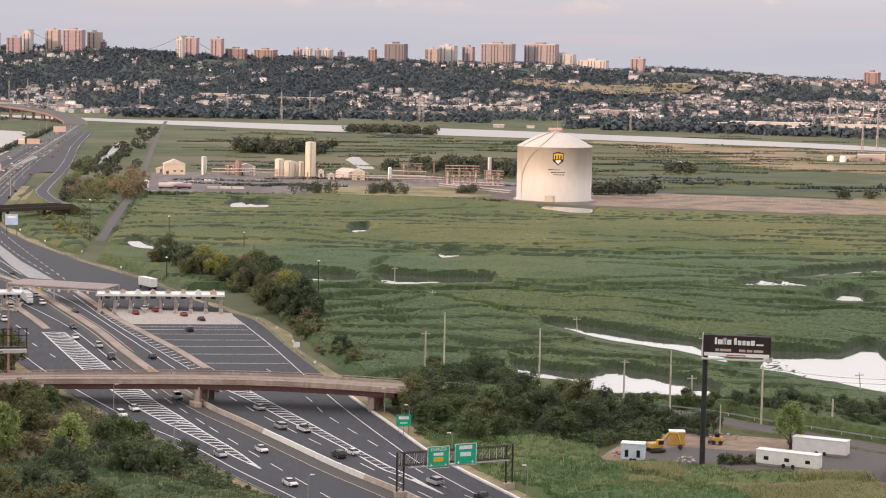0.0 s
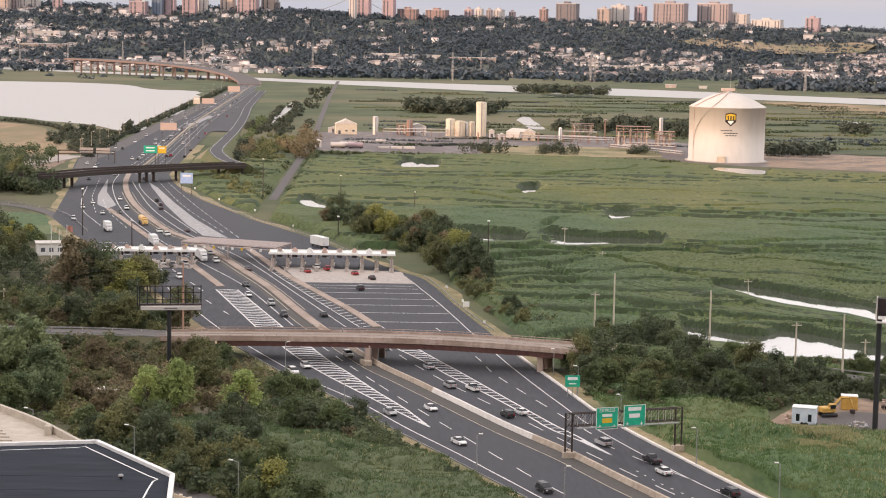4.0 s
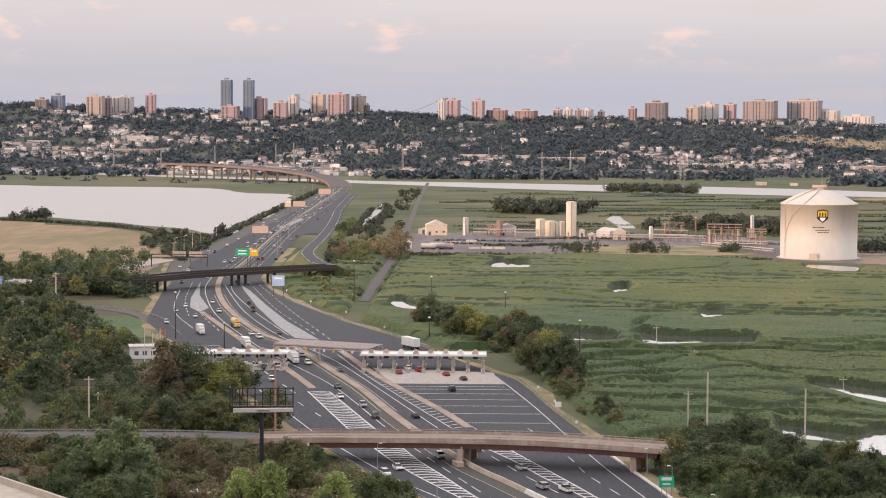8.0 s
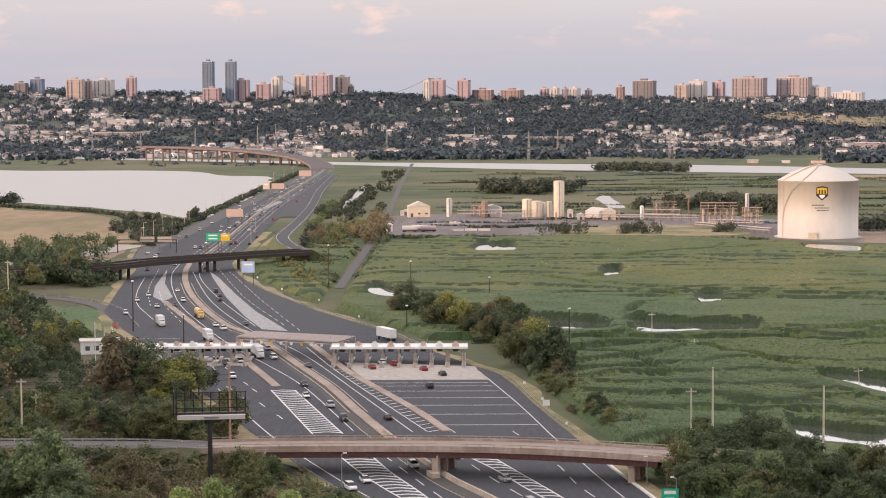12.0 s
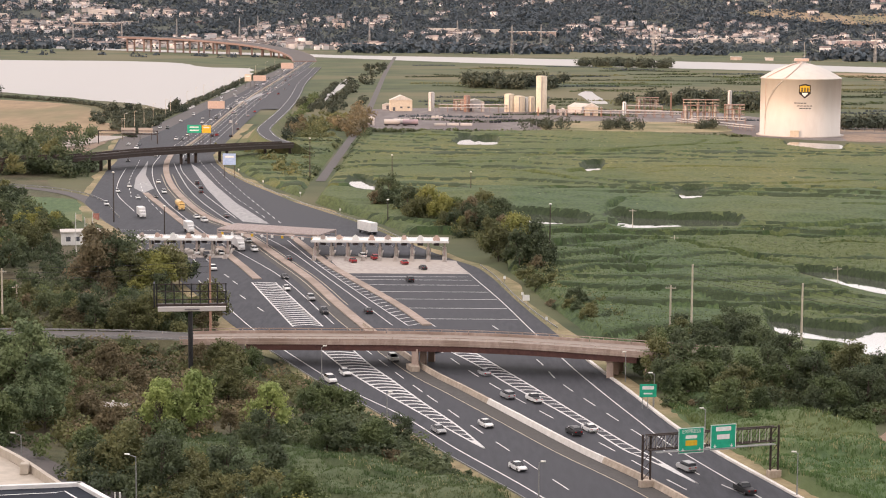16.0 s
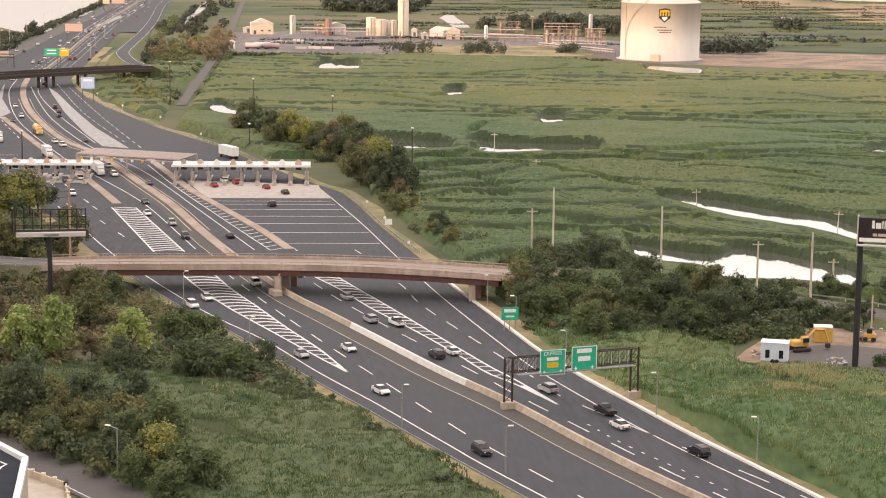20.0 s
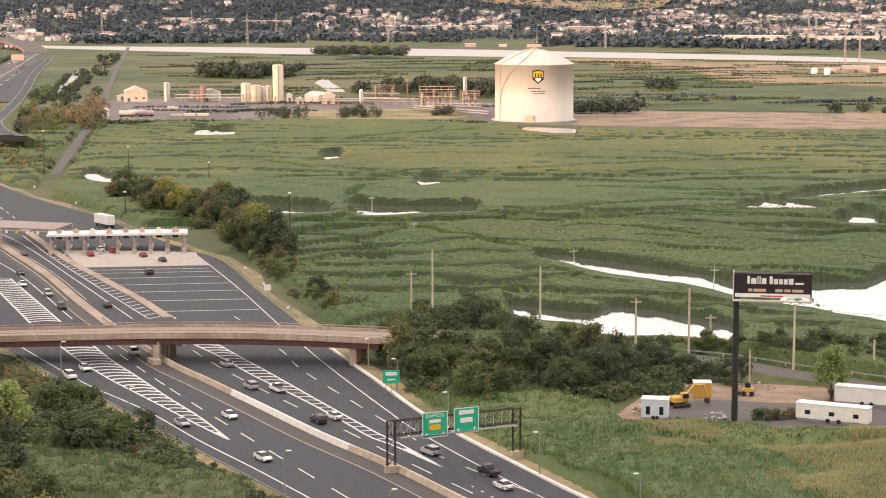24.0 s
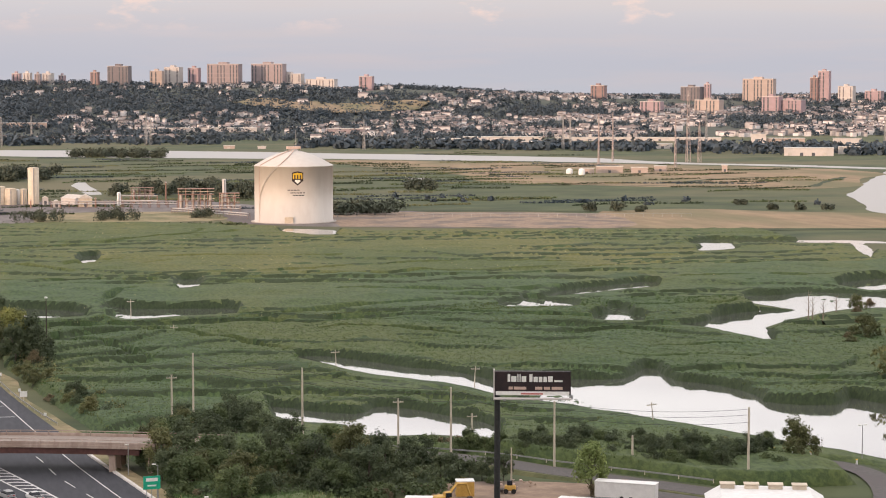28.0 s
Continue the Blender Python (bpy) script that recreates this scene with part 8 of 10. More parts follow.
hw, hd, hh = rng_.uniform(4.0, 7.5, n_), rng_.uniform(4, 6.5, n_), rng_.uniform(5.5, 9, n_)
big = rng_.rand(n_) < 0.12
hw, hh = np.where(big, hw * 2.2, hw), np.where(big, hh * 1.25, hh)
ang = np.arctan2(-hx, hy) + rng_.normal(0, 0.5, n_)
corner = np.array([(-1, -1), (1, -1), (1, 1), (-1, 1)])
cx = (corner[None, :, 0] * hw[:, None] / 1.0) * 0.5 * 1.3
cy = (corner[None, :, 1] * hd[:, None]) * 0.5 * 1.3
rx = hx[:, None] + cx * np.cos(ang)[:, None] - cy * np.sin(ang)[:, None]
ry = hy[:, None] + cx * np.sin(ang)[:, None] + cy * np.cos(ang)[:, None]
lowv, topv = np.stack([rx, ry, np.repeat(hz[:, None], 4, 1)], -1), np.stack([rx, ry, np.repeat((hz + hh)[:, None], 4, 1)], -1)
V = np.concatenate([lowv, topv], 1).reshape(-1, 3)
b_ = np.arange(n_)[:, None, None] * 8
F = (b_ + np.array([[0, 1, 5, 4], [1, 2, 6, 5], [2, 3, 7, 6], [3, 0, 4, 7]])[None]).reshape(-1, 4)
tagged(part("hillside_houses", quick("hillside_houses", V, F, M["house_wall"])), "hundreds of small pale houses on the slope", "houses", kind="stuff")
rid0 = (topv[:, 0] + topv[:, 3]) / 2 + np.array([0, 0, 1])[None] * (hd * 0.42)[:, None]
rid1 = (topv[:, 1] + topv[:, 2]) / 2 + np.array([0, 0, 1])[None] * (hd * 0.42)[:, None]
V = np.concatenate([topv, rid0[:, None], rid1[:, None]], 1).reshape(-1, 3)
b_ = np.arange(n_)[:, None, None] * 6
Fq = (b_ + np.array([[0, 1, 5, 4], [2, 3, 4, 5]])[None]).reshape(-1, 4)
tagged(part("hillside_roofs", quick("hillside_roofs", V, np.vstack([Fq]), M["house_roof"])), "pitched dark roofs of the houses on the slope", "roofs", kind="stuff")
bare = sheet("ground", ragged([(560, 3880), (700, 3760), (900, 3820), (980, 3980), (800, 4000), (640, 3980)], 12, 40, 61), 0.0, M["tanfield"], "bare tan clearing on the slope")
for v in bare.data.vertices:
    v.co.z = float(hill_height(np.array(v.co.x), np.array(v.co.y))) + 6


# ---- masts, pylons, the suspension bridge ----
def mast(x, y, h, w, label, banded=False, legs=3):
    ob = thing("lattice_mast", pose(x, y, 0), label, "mast", "far masts")
    for i in range(legs):
        a = 6.2832 * i / legs
        part("leg", rod((w * math.cos(a), w * math.sin(a), 0), (0.25 * w * math.cos(a), 0.25 * w * math.sin(a), h), 0.32, 0.24, 5), M["pink_truss"] if banded else M["grey_steel"], ob)
    for k_ in range(int(h / 6)):
        z0, z1 = k_ * 6, k_ * 6 + 6
        f0, f1 = 1 - 0.75 * z0 / h, 1 - 0.75 * z1 / h
        bm = bmesh.new()
        for i in range(legs):
            a, b = 6.2832 * i / legs, 6.2832 * (i + 1) / legs
            add_rod(bm, (w * f0 * math.cos(a), w * f0 * math.sin(a), z0), (w * f1 * math.cos(b), w * f1 * math.sin(b), z1), 0.14, None, 4)
        part("bracing", bm, (M["brick_red"] if k_ % 2 else M["slab_white"]) if banded else M["grey_steel"], ob)
    return ob


for x, y, h in ((699, 2057, 55), (741, 2132, 55), (742, 1939, 53)):
    mast(x, y, h, 1.3, "slim red and white radio mast on the meadow", True)
mast(811, 2081, 80, 3.2, "tall red and white lattice mast", True)
mast(822, 2075, 45, 2.6, "red and white lattice mast", True)
for x, y, h in ((1004, 2510, 55), (817, 2553, 50), (828, 2556, 44), (95, 2860, 42), (300, 2900, 46), (306, 2895, 40), (-120, 3200, 46), (-300, 3230, 50), (-330, 3235, 46), (-430, 3230, 44), (-600, 3250, 42), (560, 2620, 40), (1290, 2560, 42), (20, 3230, 44), (150, 3150, 40), (-520, 3240, 40)):
    mast(x, y, h, 2.0, "grey lattice pylon beyond the river", False, 4)
sb = thing("suspension_bridge", pose(0, 0, 0), "distant grey suspension bridge beyond the ridge", "bridge")
for x, z in ((-425, 147), (-74, 140)):
    for s in (-5, 5):
        part("tower_leg", box(x + s - 1.6, 4688, 60, x + s + 1.6, 4692, z, 0.1), M["grey_steel"], sb)
    part("tower_top", box(x - 7, 4687, z - 6, x + 7, 4693, z, 0.2), M["grey_steel"], sb)
cab = np.array([(-520 + 10 * i, 4690, 0) for i in range(56)], float)
mid = (-425 - 74) / 2
cab[:, 2] = np.where(np.abs(cab[:, 0] - mid) < 176, 92 + 50 * ((cab[:, 0] - mid) / 175.5) ** 2, 142 - (np.abs(cab[:, 0] - mid) - 175.5) * 0.55)
part("main_cable", section_along("main_cable", cab, [(-0.7, -0.7), (0.7, -0.7), (0.7, 0.7), (-0.7, 0.7)], M["grey_steel"]), None, sb)
# low buildings on the far meadow
for x, y, w, h in ((610, 1830, 14, 5), (640, 1850, 26, 6), (668, 1842, 16, 5), (700, 1870, 12, 5), (760, 1850, 5, 6)):
    ob = thing("meadow_building", pose(x, y, 0, 0, 0, -18), "low cream building on the tan meadow", "building", "meadow buildings")
    part("wall", box(-w / 2, -4, 0, w / 2, 4, h, 0.1), M["slab_ochre"], ob)
    part("roof", box(-w / 2 - 0.4, -4.4, h, w / 2 + 0.4, 4.4, h + 0.7, 0.1), M["tan_roof"], ob)
    part("door", box(-1.2, -4.1, 0, 1.2, -3.95, 2.6, 0.02), M["bwin"], ob)
for x, y, r in ((590, 1822, 3.2), (600, 1815, 3.0)):
    ob = part("round_tank", lathe([(r, 0), (r, 4.5), (r * 0.7, 5.6), (0, 6.2)], 20), M["white"], None, "", pose(x, y, 0))
    tagged(ob, "small white domed tank on the meadow", "tank")

# ---- gas works ----
TANK_R, TANK_H = 24.4, 34.5
tank = thing("storage_tank", pose(218.5, 1229.5, 0.2), "huge white domed gas storage tank with a shield emblem", "tank")
part("shell", lathe([(TANK_R + 0.5, 0), (TANK_R + 0.5, 0.7), (TANK_R, 0.7), (TANK_R, TANK_H), (TANK_R + 0.35, TANK_H), (TANK_R + 0.35, TANK_H + 0.5)], 96), M["tank_white"], tank)
dome = [(TANK_R + 0.3, TANK_H + 0.5)]
for i in range(1, 13):
    a = i / 12
    dome.append((TANK_R * (1 - a), TANK_H + 0.5 + 9.2 * (1 - (1 - a) ** 1.7)))
dome[-1] = (0, TANK_H + 9.7)
part("dome", lathe(dome, 96), M["tank_white"], tank)
part("vent_base", lathe([(2.6, TANK_H + 9.0), (2.6, TANK_H + 10.4), (0, TANK_H + 10.6)], 20), M["pipe"], tank)
part("roof_platform", box(-4.2, -2.2, TANK_H + 10.6, 4.2, 2.2, TANK_H + 12.2, 0.15), M["pink_sign"], tank, "pale pinkish box on top of the dome")
bm = bmesh.new()
for i in range(16):
    a = 6.2832 * i / 16
    add_rod(bm, (5.4 * math.cos(a), 5.4 * math.sin(a), TANK_H + 8.6), (5.4 * math.cos(a), 5.4 * math.sin(a), TANK_H + 10.6), 0.08, None, 4)
part("roof_rail", bm, M["grey_steel"], tank)
part("vent_mast", rod((1.5, 0, TANK_H + 12.2), (1.5, 0, TANK_H + 22), 0.16, 0.1, 6), M["grey_steel"], tank, "thin mast on the dome")
front_a = math.atan2(-1229, -218.5)


def up_roof(r):
    return TANK_H + 0.6 + 9.2 * (1 - (r / TANK_R) ** 1.7)


# stair winding up the shell and a pipe curving on over the dome
bm = bmesh.new()
N = 70
for i in range(N):
    u0, u1 = i / N, (i + 1) / N
    a0, a1 = front_a - 1.02 + u0 ** 2 * 0.62, front_a - 1.02 + u1 ** 2 * 0.62
    p0, p1 = Vector((24.9 * math.cos(a0), 24.9 * math.sin(a0), 10 + u0 * (TANK_H - 9.6))), Vector((24.9 * math.cos(a1), 24.9 * math.sin(a1), 10 + u1 * (TANK_H - 9.6)))
    add_rod(bm, p0, p1, 0.24, None, 4)
    add_rod(bm, p0 + Vector((0, 0, 1.1)), p1 + Vector((0, 0, 1.1)), 0.08, None, 4)
part("spiral_stair", bm, M["tan_roof"], tank, "pale stair winding up the shell")
for a_off, w in ((-1.02, 0.30), (-0.40, 0.22)):
    a = front_a + a_off
    if a_off < -0.9:
        part("riser_pipe", rod((24.7 * math.cos(a), 24.7 * math.sin(a), 0), (24.7 * math.cos(a), 24.7 * math.sin(a), TANK_H), w * 0.5, None, 8), M["pink_sign"], tank)
    b = []
    for r in (24.4, 21, 18, 15, 12, 9, 6, 3):
        aa = a + (24.4 - r) * 0.018
        b.append(Vector((r * math.cos(aa), r * math.sin(aa), up_roof(r))))
    run = np.array([tuple(q) for q in b])
    part("roof_pipe", section_along("roof_pipe", run, [(-w, 0.0), (w, 0.0), (w, 0.5), (-w, 0.5)], M["pink_sign"]), None, tank)


# emblem: a plain shield and bars, bent to the shell
def on_shell(name, s0, s1, low, high, depth, material, label=""):
    """A plate bent to the shell between two offsets along it; its lower and upper edges are given as functions of the offset."""
    n = max(2, int((s1 - s0) / 0.4))
    v = []
    for i in range(n + 1):
        o = s0 + (s1 - s0) * i / n
        a = front_a + 0.10 + o / TANK_R
        for z in (low(o), high(o)):
            v.append(((TANK_R + depth) * math.cos(a), (TANK_R + depth) * math.sin(a), z))
    return part(name, quick(name, v, [(2 * i, 2 * i + 2, 2 * i + 3, 2 * i + 1) for i in range(n)], material), None, tank, label)


on_shell("emblem", -3.5, 3.5, lambda o: 23.3 + 0.95 * abs(o) ** 0.9, lambda o: 32.2 - 0.25 * abs(o), 0.06, M["board"], "black shield emblem")
on_shell("emblem_face", -2.9, 2.9, lambda o: 27.4, lambda o: 31.3 - 0.2 * abs(o), 0.12, M["yellow_sign"], "yellow field of the emblem")
for o_ in (-1.7, 0, 1.7):
    on_shell("emblem_bar", o_ - 0.4, o_ + 0.4, lambda o: 27.4, lambda o: 30.0, 0.18, M["board"])
on_shell("emblem_point", -1.7, 1.7, lambda o: 24.4 + 1.0 * abs(o), lambda o: 26.9, 0.12, M["sign_white"])
for z_, s0, s1 in ((20.9, -6.2, 1.2), (19.2, -4.4, 4.6), (17.7, -3.0, 4.0)):
    o_ = s0
    while o_ < s1:
        on_shell("writing", o_, min(o_ + 1.6, s1), lambda o: z_ - 0.5, lambda o: z_, 0.06, M["roof_dark"])
        o_ += 1.9
part("foundation", lathe([(TANK_R + 2.2, 0), (TANK_R + 2.2, 0.35), (TANK_R + 0.6, 0.35)], 64), M["concrete"], tank)
part("inlet_box", box(-2.6, -1.2, 0, 2.6, 1.2, 4.2, 0.1), M["cream"], tank, "", pose(24.8 * math.cos(front_a - 0.12), 24.8 * math.sin(front_a - 0.12), 0, 0, 0, math.degrees(front_a) + 90))


def cyl_tank(x, y, r, h, colour, label, dome_h=0.8):
    ob = thing("process_tank", pose(x, y, 0.1), label, "tank", "works tanks")
    part("shell", lathe([(r, 0), (r, h), (r * 0.75, h + dome_h * 0.7), (0, h + dome_h)], 32), M[colour], ob)
    part("ladder", box(-0.3, -r - 0.25, 0, 0.3, -r - 0.05, h, 0.02), M["grey_steel"], ob)
    part("rim", lathe([(r + 0.12, h - 0.3), (r + 0.12, h)], 32), M[colour], ob)
    return ob


cyl_tank(69.9, 1447, 3.9, 26.3, "cream", "tall slim cream column at the gas works", 0.6)
cyl_tank(47.1, 1457, 3.6, 12.6, "cream", "tan upright tank at the gas works")
cyl_tank(54.2, 1456, 4.2, 11.2, "cream", "broad cream upright tank at the gas works")
cyl_tank(63.2, 1458, 2.6, 10.6, "cream", "cream upright tank beside the column")
cyl_tank(58.8, 1462, 2.0, 10.0, "white", "slim white tank between cream ones")
cyl_tank(-9.6, 1462, 2.2, 13.2, "pipe", "grey upright silo beside a shed")
cyl_tank(16.2, 1452, 2.4, 11.5, "rust", "rusty tower in a frame at the gas works")
cyl_tank(126.8, 1413, 1.3, 9.5, "white", "slim white vessel by the pipe racks")
cyl_tank(205.4, 1444, 1.4, 16.5, "slab_white", "pale flue stack at the gas works")


def gable(x, y, w, d, h, roof_h, wall, roof, label, rz=0):
    ob = thing("works_shed", pose(x, y, 0.1, 0, 0, rz), label, "shed", "works sheds")
    part("wall", box(-w / 2, -d / 2, 0, w / 2, d / 2, h, 0.05), M[wall], ob)
    bm = bmesh.new()
    o = 0.4
    pr = [(-w / 2 - o, h), (w / 2 + o, h), (0, h + roof_h)]
    a = [bm.verts.new((px, -d / 2 - o, pz)) for px, pz in pr]
    b = [bm.verts.new((px, d / 2 + o, pz)) for px, pz in pr]
    for q in ((a[0], a[1], a[2]), (b[1], b[0], b[2]), (a[1], b[1], b[2], a[2]), (b[0], a[0], a[2], b[2]), (a[0], b[0], b[1], a[1])):
        bm.faces.new(q)
    bmesh.ops.recalc_face_normals(bm, faces=bm.faces)
    part("roof", bm, M[roof], ob)
    for i in range(max(1, int(w / 5))):
        bx = -w / 2 + w * (i + 0.5) / max(1, int(w / 5))
        part("door" if i == 0 else "window", box(bx - 0.9, -d / 2 - 0.08, 0.2 if i == 0 else 2.2, bx + 0.9, -d / 2 + 0.05, 3.0 if i == 0 else 3.4, 0.02), M["bwin"], ob)
    return ob


gable(-32, 1462, 16, 10, 8.0, 3.6, "cream", "tan_roof", "cream gabled shed at the gas works", 6)
gable(22, 1460, 0.1 + 13, 9, 7.0, 2.2, "slab_white", "tan_roof", "white shed with a pale roof", 4)
gable(104, 1418, 9.5, 9, 6.0, 3.0, "cream", "tan_roof", "tan gabled house at the gas works", -4)
gable(98.5, 1440, 12, 18, 5.0, 2.6, "slab_white", "tan_roof", "long low shed with a white roof", 30)
gable(84, 1418, 5, 5, 3.6, 1.6, "slab_white", "tan_roof", "small white shed by a dark bush")
gable(-47.5, 1295, 4.2, 4.2, 4.6, 1.2, "slab_white", "tan_roof", "small white hut at the yard edge")
gable(78, 1448, 4, 5, 5.0, 1.2, "slab_white", "tan_roof", "small pale hut beside the column")
gable(-42, 1480, 8, 6, 3.5, 1.2, "slab_white", "tan_roof", "low white shed behind the works")
for x, y, c in ((-34, 1293, "slab_white"), (-22, 1293, "brick_pink"), (-28, 1300, "slab_white")):
    ob = thing("tank_trailer", pose(x, y, 0.1), "pale tank trailer parked in the works yard", "trailer", "yard trailers")
    part("tank", rod((-5, 0, 2.6), (5, 0, 2.6), 1.6, None, 14), M[c], ob)
    part("chassis", box(-5, -1, 0.6, 5, 1, 1.1, 0.05), M["black_steel"], ob)
    for wx in (-4, -3, 3.4):
        part("wheel", rod((wx, -1.2, 0.55), (wx, 1.2, 0.55), 0.55, None, 10), M["tyre"], ob)


def pipe_rack(x0, y0, x1, y1, h, pipes, label):
    a, b = Vector((x0, y0, 0)), Vector((x1, y1, 0))
    d_ = b - a
    n_ = Vector((-d_.y, d_.x, 0)).normalized()
    ob = thing("pipe_rack", pose(0, 0, 0.1), label, "pipe rack", "pipe racks")
    k_ = max(2, int(d_.length / 6))
    for i in range(k_ + 1):
        for s in (-1.2, 1.2):
            q = a + d_ * (i / k_) + n_ * s
            part("post", rod(q, q + Vector((0, 0, h)), 0.16, None, 5), M["rust"], ob)
    for j in range(pipes):
        s = -1.1 + 2.2 * j / max(1, pipes - 1)
        z = h * (0.6 + 0.4 * (j % 2))
        part("pipe", rod(a + n_ * s + Vector((0, 0, z)), b + n_ * s + Vector((0, 0, z)), 0.28, None, 8), M["pipe"], ob)
    return ob


pipe_rack(-4, 1450, 45, 1448, 5.5, 4, "pale pipework on posts between tanks")
pipe_rack(80, 1412, 165, 1392, 4.5, 5, "long low pipe rack across the works")
pipe_rack(128, 1406, 152, 1398, 8.0, 4, "raised pale pipe rack")
pipe_rack(155, 1330, 195, 1262, 3.4, 6, "pale pipes leading to the big tank")
pipe_rack(165, 1345, 200, 1330, 4.2, 5, "pipes beside the process frame")


def process_frame(x, y, w, d_, h, label):
    ob = thing("plant_structure", pose(x, y, 0.1, 0, 0, -6), label, "plant frame", "plant frames")
    for ix in range(int(w / 5) + 1):
        for iy in (0, 1):
            part("post", box(-w / 2 + ix * 5 - 0.25, -d_ / 2 + iy * d_ - 0.25, 0, -w / 2 + ix * 5 + 0.25, -d_ / 2 + iy * d_ + 0.25, h, 0.02), M["rust"], ob)
    for z in (h * 0.4, h * 0.72, h):
        part("platform", box(-w / 2 - 0.5, -d_ / 2 - 0.5, z - 0.3, w / 2 + 0.5, d_ / 2 + 0.5, z, 0.03), M["rust"], ob)
    for ix in range(int(w / 4)):
        part("vessel", rod((-w / 2 + 2 + ix * 4, 0, 0.5), (-w / 2 + 2 + ix * 4, 0, h * random.uniform(0.5, 0.95)), random.uniform(0.7, 1.3), None, 12), M["pipe"], ob)
    for z in (h * 0.5, h * 0.85):
        part("hand_rail", box(-w / 2 - 0.5, -d_ / 2 - 0.6, z, w / 2 + 0.5, -d_ / 2 - 0.5, z + 0.25), M["cream"], ob)
    return ob


process_frame(176, 1375, 24, 8, 14, "rusty open process frame with vessels")
process_frame(198, 1368, 13, 8, 11, "rusty plant frame beside the storage tank")
process_frame(152, 1500, 16, 6, 9, "low rusty plant frame behind the works")
process_frame(12, 1470, 10, 6, 8, "small rusty frame between sheds")
for x, y, h in ((160.5, 1420, 17), (141, 1450, 9), (110, 1405, 7), (66, 1410, 6)):
    ob = thing("vent_pipe", pose(x, y, 0.1), "thin upright vent pipe at the works", "pipe", "vent pipes")
    part("pipe", rod((0, 0, 0), (0, 0, h), 0.6, 0.5, 10), M["rust"], ob)
    part("collar", rod((0, 0, h - 0.8), (0, 0, h - 0.4), 0.8, None, 10), M["pipe"], ob)
fence = thing("fence", pose(0, 0, 0), "pale chain fence round the levelled ground", "fence", kind="structure")
for i in range(40):
    x = 240 + i * 6
    y = 1262 - i * 1.4
    part("post", rod((x, y, 0), (x, y, 2.6), 0.12, None, 5), M["grey_steel"], fence)
part("rail", section_along("rail", np.array([(240, 1262), (474, 1207.0)]), [(-0.05, 2.4), (0.05, 2.4), (0.05, 2.6), (-0.05, 2.6)], M["grey_steel"]), None, fence)
for x, y, w, c in ((-18, 1360, 12, "slab_white"), (6, 1300, 26, "slab_white"), (34, 1330, 8, "roof_dark"), (44, 1345, 9, "roof_dark"), (20, 1350, 10, "brick_dark"), (-5, 1380, 8, "slab_white"), (30, 1390, 6, "slab_ochre")):
    ob = thing("stores_stack", pose(x, y, 0.1), "low stack of stores in the works yard", "stack", "yard stores")
    for k_ in range(3):
        part("crate", box(-w / 2 + k_ * w / 3, -1.5, 0, -w / 2 + (k_ + 0.9) * w / 3, 1.5, 1.0 + 0.6 * random.random(), 0.08), M[c], ob)

# ---- billboards ----
bb = thing("billboard", pose(105.3, 366.0, 0), "tall dark billboard on a single black column", "billboard")
ang_b = math.degrees(math.atan2(361.8 - 366.1, 118.7 - 104.9))
part("column", rod((0, 0, 0), (0, 0, 28.4), 0.62, 0.55, 20), M["black_steel"], bb)
bx_ = Matrix.Rotation(radians(ang_b), 4, "Z")
face = part("panel", box(-0.5, -0.75, 24.6, 14.2, -0.35, 29.2, 0.05), M["board"], bb, "dark panel with pale bars of writing", bx_)
part("panel", box(-0.5, 0.35, 24.6, 14.2, 0.75, 29.2, 0.05), M["black_steel"], bb, "back panel", bx_)
for x0, z0, x1, z1 in ((2.0, 27.2, 2.5, 28.7), (2.7, 27.2, 3.7, 28.3), (3.9, 27.2, 4.1, 28.7), (4.3, 27.2, 4.5, 28.7), (4.7, 27.2, 5.6, 28.3), (6.2, 27.2, 6.8, 28.7), (7.0, 27.2, 7.8, 28.2), (8.0, 27.2, 8.7, 28.2), (8.9, 27.2, 9.6, 28.2), (9.8, 27.2, 10.7, 28.3), (11.0, 27.2, 12.6, 27.55)):
    part("writing", box(x0, -0.79, z0, x1, -0.75, z1), M["sign_white"], face)
for x0, x1 in ((2.2, 3.0), (3.2, 5.6), (7.3, 8.7), (9.0, 10.2), (10.5, 12.6)):
    part("writing", box(x0, -0.79, 25.7, x1, -0.75, 26.25), M["pink_sign"], face)
part("stripe", box(-0.3, -0.8, 24.6, 13.9, -0.75, 25.35), M["sign_white"], face, "white stripe along the foot of the panel")
part("stripe_writing", box(4.6, -0.83, 24.75, 8.8, -0.8, 25.0), M["board_red"], face)
part("catwalk", box(-0.6, -2.2, 23.9, 14.3, -0.8, 24.15, 0.02), M["slab_white"], bb, "pale catwalk under the panel", bx_)
part("end_trim", box(-0.75, -0.9, 23.6, -0.5, 0.9, 29.5, 0.02), M["slab_white"], bb, "", bx_)
part("back_frame", box(-0.3, -0.3, 25, 14, 0.3, 25.6, 0.02), M["black_steel"], bb, "", bx_)
for x in (1.5, 5.0, 8.5, 12.0):
    part("lamp", box(x - 0.3, -2.5, 23.8, x + 0.3, -2.2, 24.1, 0.03), M["grey_steel"], bb, "", bx_)
part("side_box", box(13.9, -1.2, 23.9, 14.6, -0.4, 24.7, 0.04), M["grey_steel"], bb, "", bx_)

